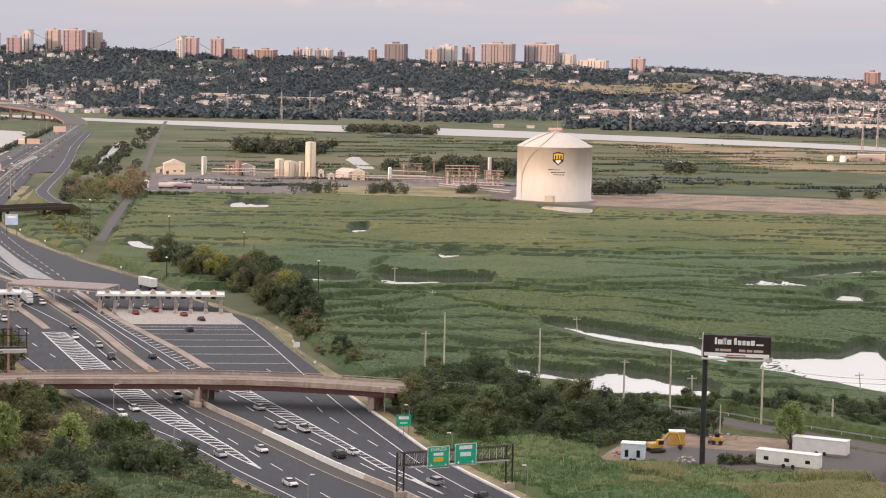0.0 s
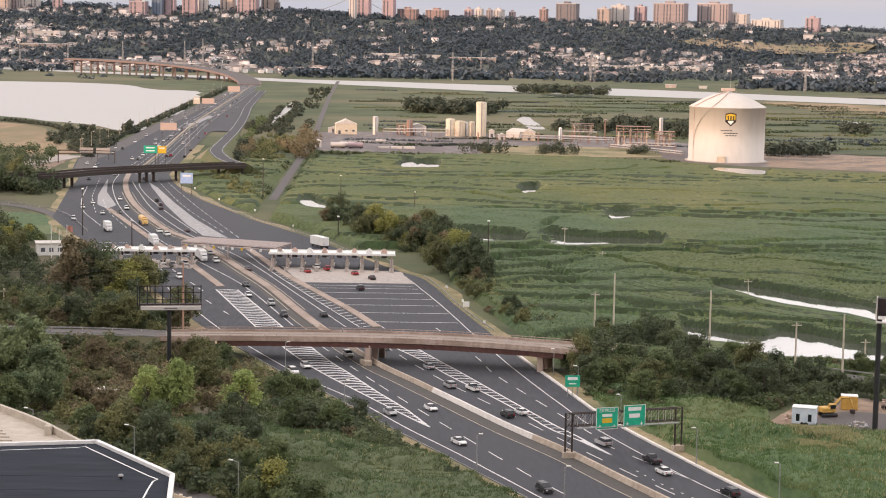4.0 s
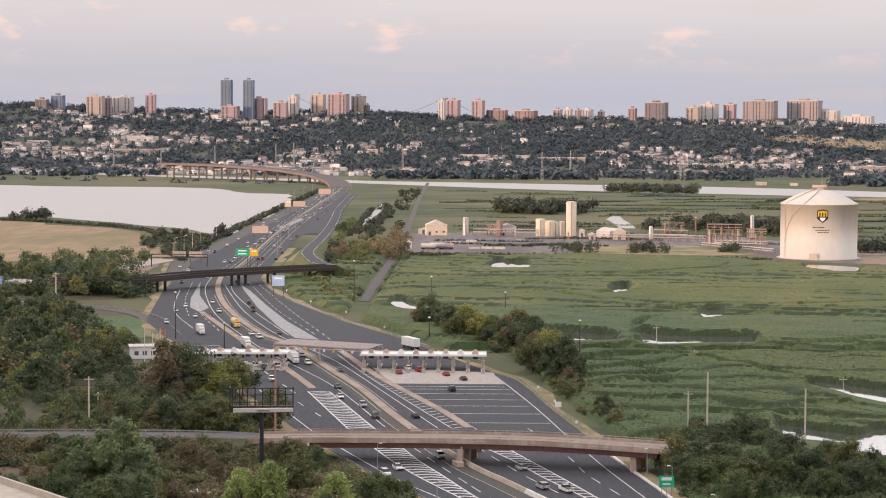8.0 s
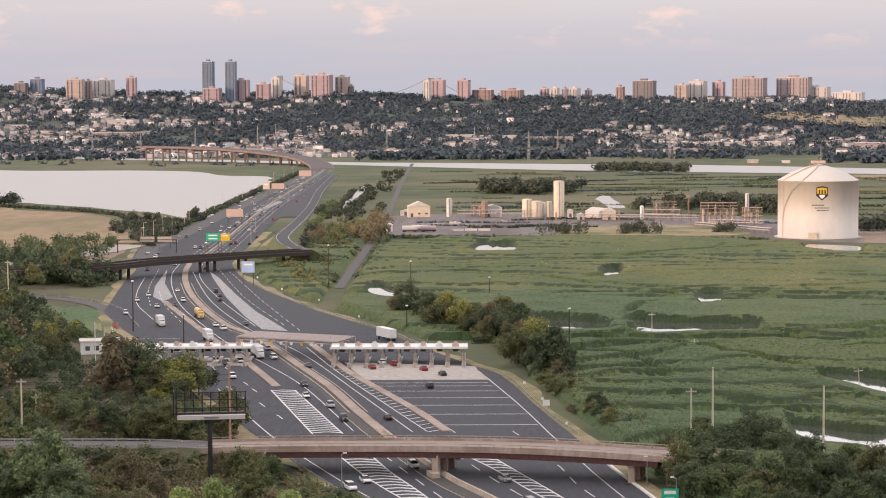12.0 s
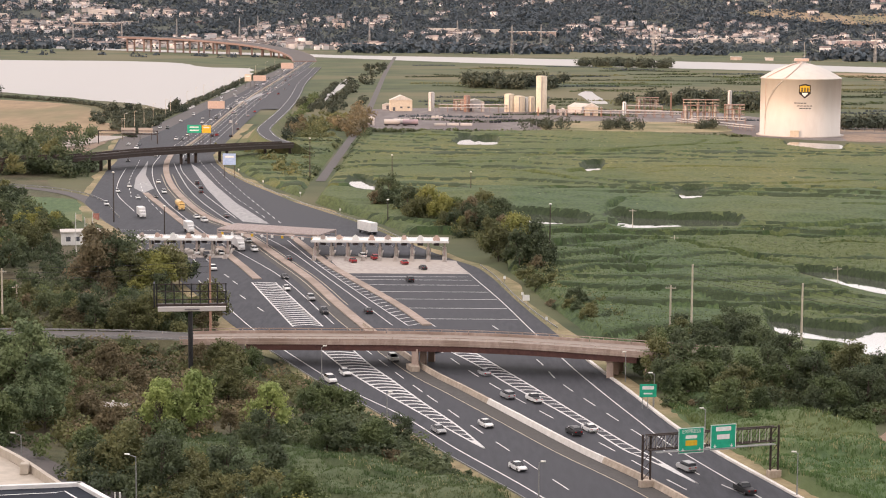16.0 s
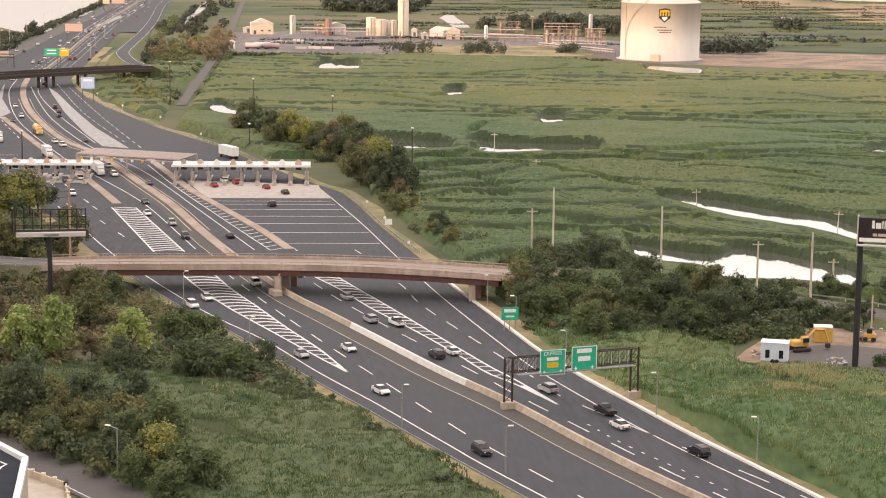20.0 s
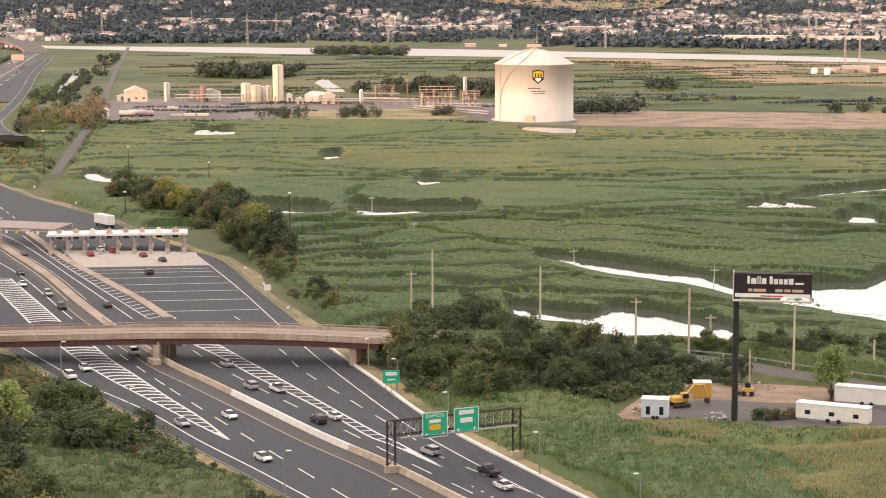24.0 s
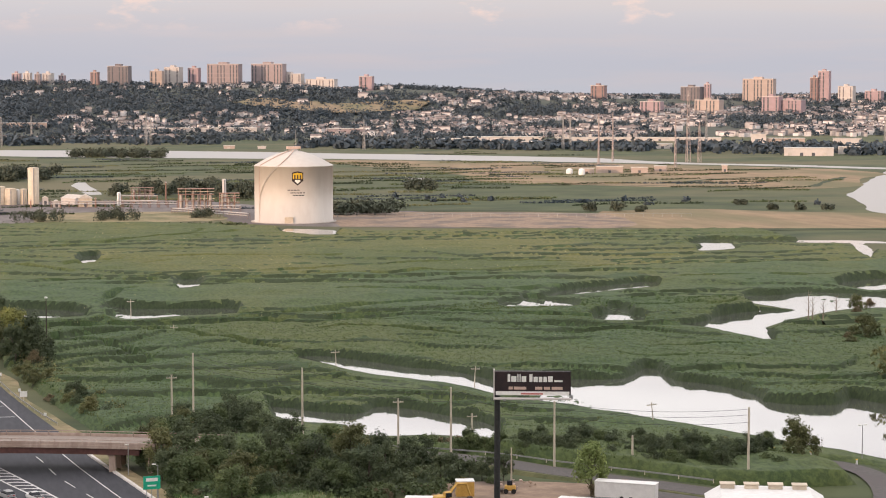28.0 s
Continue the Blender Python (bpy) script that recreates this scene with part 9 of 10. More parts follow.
lb = thing("billboard", pose(-55.2, 428.5, 0), "open dark billboard frame on one column, seen from behind", "billboard")
part("column", rod((0, 0, 0), (0, 0, 16.4), 0.55, 0.5, 18), M["black_steel"], lb)
lx_ = Matrix.Rotation(radians(7), 4, "Z")
part("catwalk", box(-7.0, -1.6, 15.45, 7.7, 0.2, 16.4, 0.05), M["slab_white"], lb, "white catwalk box along the foot", lx_)
part("nameplate", box(-1.2, -1.66, 15.72, 2.0, -1.6, 16.05), M["brick_dark"], lb, "", lx_)
part("beam", box(-7.4, -0.3, 16.4, 8.0, 0.9, 16.9, 0.03), M["dark_steel"], lb, "", lx_)
for i in range(9):
    x = -7.2 + i * 1.87
    part("upright", box(x - 0.13, -0.1, 16.4, x + 0.13, 0.2, 21.4, 0.02), M["black_steel"], lb, "", lx_)
    part("strut", rod((x, 0.2, 20.6), (x, 2.2, 16.6), 0.09, None, 5), M["dark_steel"], lb, "", lx_)
for z in (17.8, 19.6, 21.2):
    part("stringer", box(-7.4, 0.0, z - 0.1, 8.0, 0.18, z + 0.1, 0.02), M["dark_steel"], lb, "", lx_)
part("end_frame", box(-7.9, -1.4, 16.4, -7.6, 1.8, 21.6, 0.02), M["black_steel"], lb, "", lx_)


# ---- utility poles and wires ----
def utility_pole(x, y, h, label, colour="wood_pole", arms=1, r=0.29, lean=0.0):
    ob = thing("utility_pole", pose(x, y, 0, 0, lean), label, "utility pole", "utility poles")
    part("pole", rod((0, 0, -0.5), (0, 0, h), r, r * 0.7, 9), M[colour], ob)
    for i in range(arms):
        arm = part("cross_arm", box(-1.3, -0.08, h - 0.9 - i * 1.3, 1.3, 0.08, h - 0.7 - i * 1.3, 0.02), M["wood_pole"], ob)
        for ix in (-1.15, -0.5, 0.5, 1.15):
            part("insulator", rod((ix, 0, h - 0.7 - i * 1.3), (ix, 0, h - 0.45 - i * 1.3), 0.07, None, 6), M["grey_steel"], arm)
    return ob


MAIN = [(60.6, 479.2, 19.5), (82.9, 453.8, 18.6), (112.8, 430.8, 16.2), (131.5, 412.3, 15.2), (165.5, 384.4, 16.8)]
for x, y, h in MAIN:
    utility_pole(x, y, h, "tall pale wooden pole along the local road", arms=0)
for x, y, h, lab in ((55.7, 482, 14, "dark slim pole among trees"), (103.6, 444, 12, "dark pole beside the marsh road"), (-109.6, 488.6, 16.1, "pale pole among the western trees"), (-190, 829.6, 18.9, "tall grey pole with drooping arms")):
    utility_pole(x, y, h, lab, arms=1)
utility_pole(-57.2, 482.8, 20.3, "tall reddish pole behind the billboard", "red_pole", 0, 0.32)
utility_pole(-114.7, 529.3, 6.2, "short pole with a cross arm", arms=1)
utility_pole(147.7, 406.8, 7.8, "short pale post by the road", arms=0)
utility_pole(117.5, 398, 8.0, "short brown post in the yard", arms=0, r=0.2)
utility_pole(124.3, 455, 6.0, "pole carrying two pale transformers", arms=1)
for x, y, h, ln in ((174, 464.8, 5.4, -6), (196.1, 429, 5.6, -6), (148, 540, 5, 3), (117, 585, 5, -3), (70, 735, 6, 0), (77, 660, 5, 0)):
    utility_pole(x, y, h, "small leaning pole with a cross arm in the marsh", arms=1, r=0.16, lean=ln)
wl_ = thing("lamp_post", pose(201, 403.5, 0.1), "pale double lamp by the water", "street lamp")
part("pole", rod((0, 0, 0), (0, 0, 8.3), 0.12, 0.08), M["grey_steel"], wl_)
for s in (-0.7, 0.7):
    part("lamp_head", box(s - 0.35, -0.2, 8.2, s + 0.35, 0.2, 8.45, 0.05), M["lens"], wl_)
for (x0, y0, h0), (x1, y1, h1) in zip(MAIN, MAIN[1:]):
    for dz, dx in ((-0.4, 0), (-1.6, 0.4), (-3.2, -0.3)):
        p = np.array([(x0 + (x1 - x0) * u + dx, y0 + (y1 - y0) * u, (h0 + dz) * (1 - u) + (h1 + dz) * u - 1.2 * 4 * u * (1 - u)) for u in np.linspace(0, 1, 13)])
        w = part("overhead_wire", section_along("overhead_wire", p, [(-0.03, -0.03), (0.03, -0.03), (0.03, 0.03), (-0.03, 0.03)], M["black_steel"]))
        tagged(w, "thin dark overhead wire between pale poles", "wire", "overhead wires")
for dz in (0, -1.2, -2.6):
    p = np.array([(-180 + 123 * u, 500 - 17 * u, 17 + 2 * u + dz - 2.2 * 4 * u * (1 - u)) for u in np.linspace(0, 1, 17)])
    tagged(part("overhead_wire", section_along("overhead_wire", p, [(-0.035, -0.035), (0.035, -0.035), (0.035, 0.035), (-0.035, 0.035)], M["black_steel"])), "thin dark overhead wire over the western trees", "wire", "overhead wires")

# ---- contractor's yard ----
def trailer_home(x, y, w, h, d_, rz, label, windows, paint="white", tall=False):
    ob = thing("office_trailer", pose(x, y, 0.2, 0, 0, rz), label, "trailer", "yard trailers")
    part("body", box(0, 0, 0.5, w, d_, h, 0.06), M[paint], ob)
    part("roof", box(-0.1, -0.1, h, w + 0.1, d_ + 0.1, h + 0.15, 0.03), M["white"], ob)
    part("skirt", box(0.2, 0.1, 0, w - 0.2, d_ - 0.1, 0.5, 0.02), M["grey_steel"], ob)
    for i in range(windows):
        wx = w * (i + 0.5) / windows
        part("window", box(wx - (0.4 if tall else 0.55), -0.04, 1.1 if tall else 1.4, wx + (0.4 if tall else 0.55), 0.02, 2.7 if tall else 2.2, 0.01), M["carglass"], ob)
    for wx in (w * 0.45, w * 0.6):
        part("wheel", rod((wx, -0.1, 0.45), (wx, 0.3, 0.45), 0.45, None, 12), M["tyre"], ob)
    return ob


trailer_home(117.2, 365.0, 14.2, 3.4, 3.0, -34, "long white office trailer in the yard", 3)
trailer_home(129.6, 379.0, 12.6, 3.6, 3.0, -33, "white box trailer in the yard", 0)
trailer_home(87.6, 369.2, 5.2, 4.0, 3.4, -18, "small pale blue-white cabin with two windows", 2, "pale_blue", True)


def excavator(m):
    ob = thing("excavator", m, "yellow tracked excavator with its boom lowered", "excavator")
    for s in (-1.1, 1.1):
        tr = part("track", box(-2.0, s - 0.3, 0, 2.0, s + 0.3, 0.85, 0.28), M["black_steel"], ob, "dark crawler track")
        for wx in (-1.4, -0.5, 0.5, 1.4):
            part("roller", rod((wx, s - 0.34, 0.4), (wx, s + 0.34, 0.4), 0.26, None, 10), M["dark_steel"], tr)
    part("house", box(-1.9, -1.3, 1.0, 1.2, 1.3, 2.2, 0.2), M["yellow_machine"], ob)
    cab = part("cab", box(-0.1, -1.3, 1.1, 1.4, -0.2, 3.0, 0.12), M["yellow_machine"], ob)
    part("window", box(0.0, -1.34, 1.9, 1.3, -1.28, 2.8, 0.02), M["carglass"], cab)
    part("window", box(1.36, -1.2, 1.7, 1.43, -0.3, 2.8, 0.02), M["carglass"], cab)
    bm = bmesh.new()
    for a, b, w in (((1.0, 0.2, 1.8), (3.2, 0.2, 4.2), 0.3), ((3.2, 0.2, 4.2), (5.4, 0.2, 4.0), 0.26)):
        add_rod(bm, a, b, w * 1.3, w, 4)
    part("boom", bm, M["yellow_machine"], ob)
    part("arm", rod((5.2, 0.2, 4.2), (6.2, 0.2, 1.6), 0.3, 0.22, 4), M["yellow_machine"], ob)
    bm = bmesh.new()
    add_box(bm, 5.7, -0.4, 0.3, 6.6, 0.8, 1.4, 0.2)
    part("bucket", bm, M["dark_steel"], ob)
    part("cylinder", rod((1.4, 0.2, 1.9), (3.0, 0.2, 3.4), 0.12, None, 8), M["grey_steel"], ob)
    return ob


excavator(pose(98.0, 380.0, 0.2, 0, 0, 12))
ex2 = thing("container", pose(105.0, 389.3, 0.2, 0, 0, -10), "orange steel box with a pale roof in the yard", "container")
part("body", box(-1.85, -1.5, 0, 1.85, 1.5, 3.0, 0.05), M["yellow_machine"], ex2)
part("lid", box(-1.9, -1.55, 3.0, 1.9, 1.55, 3.2, 0.03), M["white"], ex2)
for i in range(7):
    part("rib", box(-1.72 + i * 0.54, -1.58, 0.1, -1.52 + i * 0.54, -1.5, 2.9, 0.01), M["yellow_machine"], ex2)
ex3 = thing("loader", pose(114.5, 389, 0.2, 0, 0, 160), "small orange loader on the bare soil", "loader")
part("body", box(-1.3, -0.7, 0.6, 1.0, 0.7, 1.7, 0.15), M["yellow_machine"], ex3)
part("cab", box(-0.6, -0.6, 1.7, 0.5, 0.6, 2.7, 0.1), M["carglass"], ex3)
for x in (-0.9, 0.7):
    for s in (-0.8, 0.8):
        part("wheel", rod((x, s - 0.15, 0.5), (x, s + 0.15, 0.5), 0.5, None, 12), M["tyre"], ex3)
part("bucket", box(1.3, -0.9, 0.2, 2.0, 0.9, 0.9, 0.12), M["dark_steel"], ex3)


def rubble(x, y, r, n, mats, label, seed):
    rng = np.random.RandomState(seed)
    ob = thing("rubble_heap", pose(x, y, 0.15), label, "heap", "rubble heaps")
    for i in range(n):
        a, u = rng.uniform(0, 6.28), math.sqrt(rng.rand())
        s = rng.uniform(0.25, 0.8)
        bm = bmesh.new()
        bmesh.ops.create_icosphere(bm, subdivisions=1, radius=s * 0.7)
        flat_ = rng.uniform(0.35, 0.8)
        for v in bm.verts:
            v.co *= rng.uniform(0.6, 1.25)
            v.co.z *= flat_
        part("lump", bm, M[mats[i % len(mats)]], ob, "", pose(r * u * math.cos(a), r * u * math.sin(a), s * 0.4 + (1 - u) * 1.0))


rubble(90, 376, 3.4, 26, ("slab_white", "soil", "pink_sign", "brick_dark"), "mixed pale scrap heap beside the cabin", 1)
rubble(102.5, 369, 2.4, 22, ("slab_white", "grey_steel", "concrete"), "pale scrap pile at the column's foot", 2)
rubble(97, 396, 5.0, 24, ("soil", "tanfield"), "bank of brown soil and stones", 3)
rubble(118, 397, 4.5, 18, ("soil", "pink_sign"), "bank of reddish soil", 4)
rubble(140, 392, 3.0, 22, ("soil", "brick_dark", "rust"), "brown heap of timber and scrap", 5)

# white-roofed hall at the road's foot
hall = thing("hall", pose(152.3, 344.0, 0, 0, 0, -20), "low white metal-roofed hall with four roof vents", "building")
part("wall", box(-10.5, -16, 0, 10.5, 12, 4.4, 0.05), M["brick_red"], hall)
bm = bmesh.new()
pr = [(-11.5, 4.4), (11.5, 4.4), (8.6, 6.4), (-8.6, 6.4)]
a = [bm.verts.new((px, -16.5, pz)) for px, pz in pr]
b = [bm.verts.new((px, 12.5, pz)) for px, pz in pr]
b[2].co.y, b[3].co.y = 11.0, 11.0
for q in ((a[0], a[1], a[2], a[3]), (b[1], b[0], b[3], b[2]), (a[1], b[1], b[2], a[2]), (b[0], a[0], a[3], b[3]), (a[3], a[2], b[2], b[3]), (a[0], b[0], b[1], a[1])):
    bm.faces.new(q)
bmesh.ops.recalc_face_normals(bm, faces=bm.faces)
part("roof", bm, M["white"], hall, "white metal roof")
for i in range(4):
    x = -7.2 + i * 4.6
    v = part("roof_vent", box(x - 1.35, 7.6, 6.3, x + 1.35, 9.6, 7.2, 0.15), M["cream"], hall, "cream roof vent")
    part("vent_cap", box(x - 1.5, 7.4, 7.2, x + 1.5, 9.8, 7.4, 0.05), M["cream"], v)
for x, y in ((192, 411), (194, 414), (186, 418), (189, 414), (198, 400), (184, 402)):
    ob = thing("bollard", pose(x, y, 0.2), "short white post by the waterside road", "bollard", "waterside bollards")
    part("post", rod((0, 0, 0), (0, 0, 1.1), 0.25, 0.22, 8), M["white"], ob)
    part("cap", rod((0, 0, 1.1), (0, 0, 1.25), 0.28, 0.2, 8), M["yellow_sign"], ob)

# ---- the near building's roof ----
ROOF_Z = 18.0
roofb = thing("near_building", pose(0, 0, 0), "large building with a dark membrane roof and white coping", "building")
ROOF = [(-49.2, 262.6), (-34.2, 238.6), (-32.6, 218), (-32, 150), (-100, 150), (-100, 252.5), (-62.3, 260)]
part("wall", extrude_poly(ROOF, 0, ROOF_Z - 0.6), M["beige_roof"], roofb)
inner = [(-49.4, 261.8), (-34.9, 238.3), (-33.3, 218), (-32.8, 150.6), (-99.4, 150.6), (-99.4, 251.8), (-62.3, 259.3)]
part("roof", extrude_poly(inner, ROOF_Z - 0.6, ROOF_Z - 0.5), M["roof_dark"], roofb, "dark blue-grey membrane roof")
cl_ = np.array(ROOF[-2:] + ROOF[:4], float)
for i in range(len(cl_) - 1):
    seg = curve_through([tuple(cl_[i]), tuple(cl_[i + 1])], 6.0)
    for j in range(len(seg) - 1):
        part("coping", section_along("coping", seg[j:j + 2], [(-0.15, -0.7 + ROOF_Z), (0.62, -0.7 + ROOF_Z), (0.62, ROOF_Z), (-0.15, ROOF_Z)], M["coping"]), None, roofb)
seam = curve_through([(-90, 250), (-62, 256.2), (-51.0, 258.6), (-50.0, 258.0), (-37.6, 238), (-37, 236.5), (-37.2, 222), (-37, 160)], 3)
part("roof_seam", ribbon("roof_seam", seam, -0.14, 0.14, ROOF_Z - 0.47, M["coping"]), None, roofb, "pale seam line on the roof")
for k_ in range(9):
    part("membrane_lap", box(-98 + k_ * 1.0, 166 + k_ * 9, ROOF_Z - 0.498, -40, 166.2 + k_ * 9, ROOF_Z - 0.47), M["roof_dark"], roofb)
deck = thing("lower_deck", pose(0, 0, 0), "beige ribbed deck beside the dark roof", "building")
DECK = [(-100, 330), (-66.2, 286.2), (-51.8, 262.9), (-60, 259.7), (-100, 253)]
part("slab", extrude_poly(DECK, 0, 16.6), M["beige_roof"], deck)
sg_ = curve_through([(-99, 328.5), (-66, 286), (-52.2, 263.2)], 4)
part("parapet", section_along("parapet", sg_, [(-0.3, 16.6), (0.35, 16.6), (0.35, 17.8), (-0.3, 17.8)], M["beige_roof"]), None, deck)
for k_ in range(12):
    part("deck_rib", box(-99, 262 + k_ * 2.6, 16.6, -68 + 1.0 * (12 - k_) - 6, 262.3 + k_ * 2.6, 16.8), M["beige_roof"], deck)
part("vent_block", box(-59.5, 272, 16.6, -58.3, 273.4, 18.2, 0.1), M["beige_roof"], deck)
nr = curve_through([(-90, 372), (-66, 336), (-49.5, 313), (-36.5, 295), (-28.6, 283.4), (-12, 258), (5, 225), (18, 180)], 4)
tagged(part("road", ribbon("road", nr, -4.2, 4.6, 0.25, M["asphalt_old"])), "narrow grey service road below the building", "road", kind="structure")
part("edge_line", ribbon("edge_line", nr, 3.6, 3.85, 0.28, M["paint"]), None, road)
terrace = thing("terrace", pose(0, 0, 0), "pale terrace with a low panelled parapet below the roof", "building")
TERR_P = [(-39.5, 270.2), (-32.4, 262.1), (-30.4, 248.6), (-30.2, 236), (-33.6, 238.4), (-48.6, 262.4)]
part("slab", extrude_poly(TERR_P, 0, 6.9), M["beige_roof"], terrace)
tp_ = curve_through(TERR_P[:1] + TERR_P[1:2], 2.4)
tq_ = curve_through(TERR_P[1:4], 2.4)
for run in (tp_, tq_):
    for i in range(len(run) - 1):
        seg = np.array([run[i] + (run[i + 1] - run[i]) * 0.06, run[i] + (run[i + 1] - run[i]) * 0.94])
        part("parapet_panel", section_along("parapet_panel", seg, [(-0.12, 6.9), (0.12, 6.9), (0.12, 7.9), (-0.12, 7.9)], M["cream"]), None, terrace)
    for q in run:
        part("parapet_post", box(-0.3, -0.3, 6.9, 0.3, 0.3, 8.15, 0.04), M["cream"], terrace, "", pose(q[0], q[1], 0))
vent = thing("roof_vent", pose(-42.0, 236.5, ROOF_Z - 0.5), "small grey domed vent on the dark roof", "vent")
part("stem", rod((0, 0, 0), (0, 0, 0.5), 0.22, None, 10), M["black_steel"], vent)
part("cap", lathe([(0.42, 0.45), (0.42, 0.6), (0.3, 0.78), (0, 0.85)], 16), M["grey_steel"], vent)
hut = thing("hut", pose(-66, 389, 0, 0, 0, -14), "low beige flat-roofed hut in the scrub", "hut")
part("wall", box(-2.8, -1.8, 0, 2.8, 1.8, 2.3, 0.05), M["cream"], hut)
part("roof", box(-5.5, -2.2, 2.3, 3.3, 2.2, 2.6, 0.04), M["tan_roof"], hut)
part("vent", rod((0.3, 0, 2.6), (0.3, 0, 3.4), 0.25, None, 8), M["white"], hut)
wm = thing("service_mast", pose(-51.3, 306, 0.2), "white twin service posts with pale boxes", "mast")
for s in (-0.5, 0.3):
    part("post", rod((s, 0, 0), (s, 0, 5.4), 0.14, None, 8), M["white"], wm)
part("box", box(-0.9, -0.3, 3.2, 0.9, 0.2, 3.9, 0.05), M["white"], wm)
db = thing("dark_container", pose(-62, 322, 0.2, 0, 0, -8), "dark steel container among the shrubs", "container")
part("body", box(-2.4, -1.3, 0, 2.4, 1.3, 2.9, 0.05), M["black_steel"], db)
for i in range(6):
    part("rib", box(-2.1 + i * 0.8, -1.36, 0.2, -1.9 + i * 0.8, -1.3, 2.7), M["dark_steel"], db)

# ---- vehicles, standing where the traffic runs ----
def loft(sections):
    """A body from cross rings: (y, half width low, half width high, z low, z high)."""
    bm = bmesh.new()
    rings = []
    for y, w0, w1, z0, z1 in sections:
        rings.append([bm.verts.new(c) for c in ((-w0, y, z0), (w0, y, z0), (w0, y, z0 + (z1 - z0) * 0.55), (w1, y, z1), (-w1, y, z1), (-w0, y, z0 + (z1 - z0) * 0.55))])
    for a, b in zip(rings, rings[1:]):
        for i in range(6):
            j = (i + 1) % 6
            bm.faces.new((a[i], a[j], b[j], b[i]))
    bm.faces.new(rings[0])
    bm.faces.new(rings[-1])
    bmesh.ops.recalc_face_normals(bm, faces=bm.faces)
    return bm


def wheels(ob, track, axles, r, w=0.22):
    for y in axles:
        for s in (-1, 1):
            wh = part("wheel", rod((s * track - w / 2, y, r), (s * track + w / 2, y, r), r, None, 14), M["tyre"], ob)
            part("rim", rod((s * (track + w / 2), y, r), (s * (track + w / 2 + 0.02), y, r), r * 0.6, None, 12), M["rim"], wh)


def car(kind, paint, label):
    """Nose along +y."""
    ob = thing("car", pose(0, 0, 0), label, "car", "cars on the motorway")
    if kind == "sedan":
        part("body", loft([(-2.35, 0.72, 0.68, 0.42, 0.85), (-2.25, 0.86, 0.80, 0.26, 0.98), (-1.2, 0.91, 0.84, 0.22, 0.98), (0.9, 0.91, 0.84, 0.22, 0.95), (2.0, 0.88, 0.80, 0.24, 0.80), (2.35, 0.74, 0.66, 0.36, 0.66)]), M[paint], ob)
        part("cabin_glass", loft([(-1.75, 0.78, 0.70, 0.95, 1.0), (-1.0, 0.80, 0.62, 0.95, 1.40), (0.25, 0.80, 0.62, 0.95, 1.42), (1.15, 0.80, 0.72, 0.93, 0.97)]), M["carglass"], ob, "dark tinted windows")
        part("roof", loft([(-0.95, 0.58, 0.52, 1.38, 1.45), (-0.4, 0.60, 0.54, 1.40, 1.48), (0.2, 0.58, 0.52, 1.40, 1.46)]), M[paint], ob)
        ends, r, ax = (2.34, -2.36, 0.72), 0.32, (1.45, -1.4)
    elif kind == "suv":
        part("body", loft([(-2.35, 0.80, 0.78, 0.45, 1.05), (-2.28, 0.92, 0.88, 0.32, 1.12), (0.9, 0.94, 0.88, 0.30, 1.10), (2.0, 0.92, 0.84, 0.32, 1.02), (2.35, 0.80, 0.72, 0.42, 0.88)]), M[paint], ob)
        part("cabin_glass", loft([(-2.2, 0.84, 0.76, 1.08, 1.16), (-1.95, 0.84, 0.70, 1.08, 1.66), (0.35, 0.84, 0.70, 1.08, 1.68), (1.15, 0.84, 0.78, 1.06, 1.12)]), M["carglass"], ob, "dark tinted windows")
        part("roof", loft([(-2.0, 0.70, 0.62, 1.64, 1.72), (-0.8, 0.72, 0.66, 1.66, 1.77), (0.3, 0.70, 0.62, 1.66, 1.72)]), M[paint], ob)
        ends, r, ax = (2.34, -2.36, 0.85), 0.37, (1.45, -1.4)
    else:
        part("body", loft([(-2.85, 0.90, 0.86, 0.48, 1.05), (-0.6, 0.96, 0.92, 0.36, 1.08), (1.2, 0.96, 0.90, 0.36, 1.10), (2.4, 0.94, 0.86, 0.38, 1.08), (2.75, 0.84, 0.78, 0.46, 0.92)]), M[paint], ob)
        part("cabin_glass", loft([(-0.75, 0.86, 0.78, 1.08, 1.16), (-0.55, 0.86, 0.72, 1.08, 1.72), (0.6, 0.86, 0.72, 1.08, 1.74), (1.3, 0.86, 0.80, 1.06, 1.12)]), M["carglass"], ob, "dark tinted windows")
        part("roof", loft([(-0.5, 0.72, 0.64, 1.70, 1.78), (0.5, 0.72, 0.64, 1.72, 1.78)]), M[paint], ob)
        part("cargo_bed", box(-0.80, -2.7, 0.9, 0.80, -0.9, 1.085, 0.02), M["black_steel"], ob)
        ends, r, ax = (2.74, -2.86, 0.9), 0.4, (1.75, -1.75)
    for s in (-0.58, 0.58):
        part("headlight", box(s - 0.17, ends[0] - 0.1, ends[2] - 0.16, s + 0.17, ends[0] + 0.02, ends[2] + 0.02, 0.03), M["lens"], ob)
        part("tail_light", box(s - 0.16, ends[1] - 0.02, ends[2] - 0.06, s + 0.16, ends[1] + 0.1, ends[2] + 0.14, 0.03), M["tail"], ob)
    part("bumper", box(-0.7, ends[0] - 0.06, 0.34, 0.7, ends[0] + 0.05, 0.5, 0.04), M["black_steel"], ob)
    part("bumper", box(-0.7, ends[1] - 0.05, 0.38, 0.7, ends[1] + 0.06, 0.55, 0.04), M["black_steel"], ob)
    wheels(ob, 0.80, ax, r)
    return ob


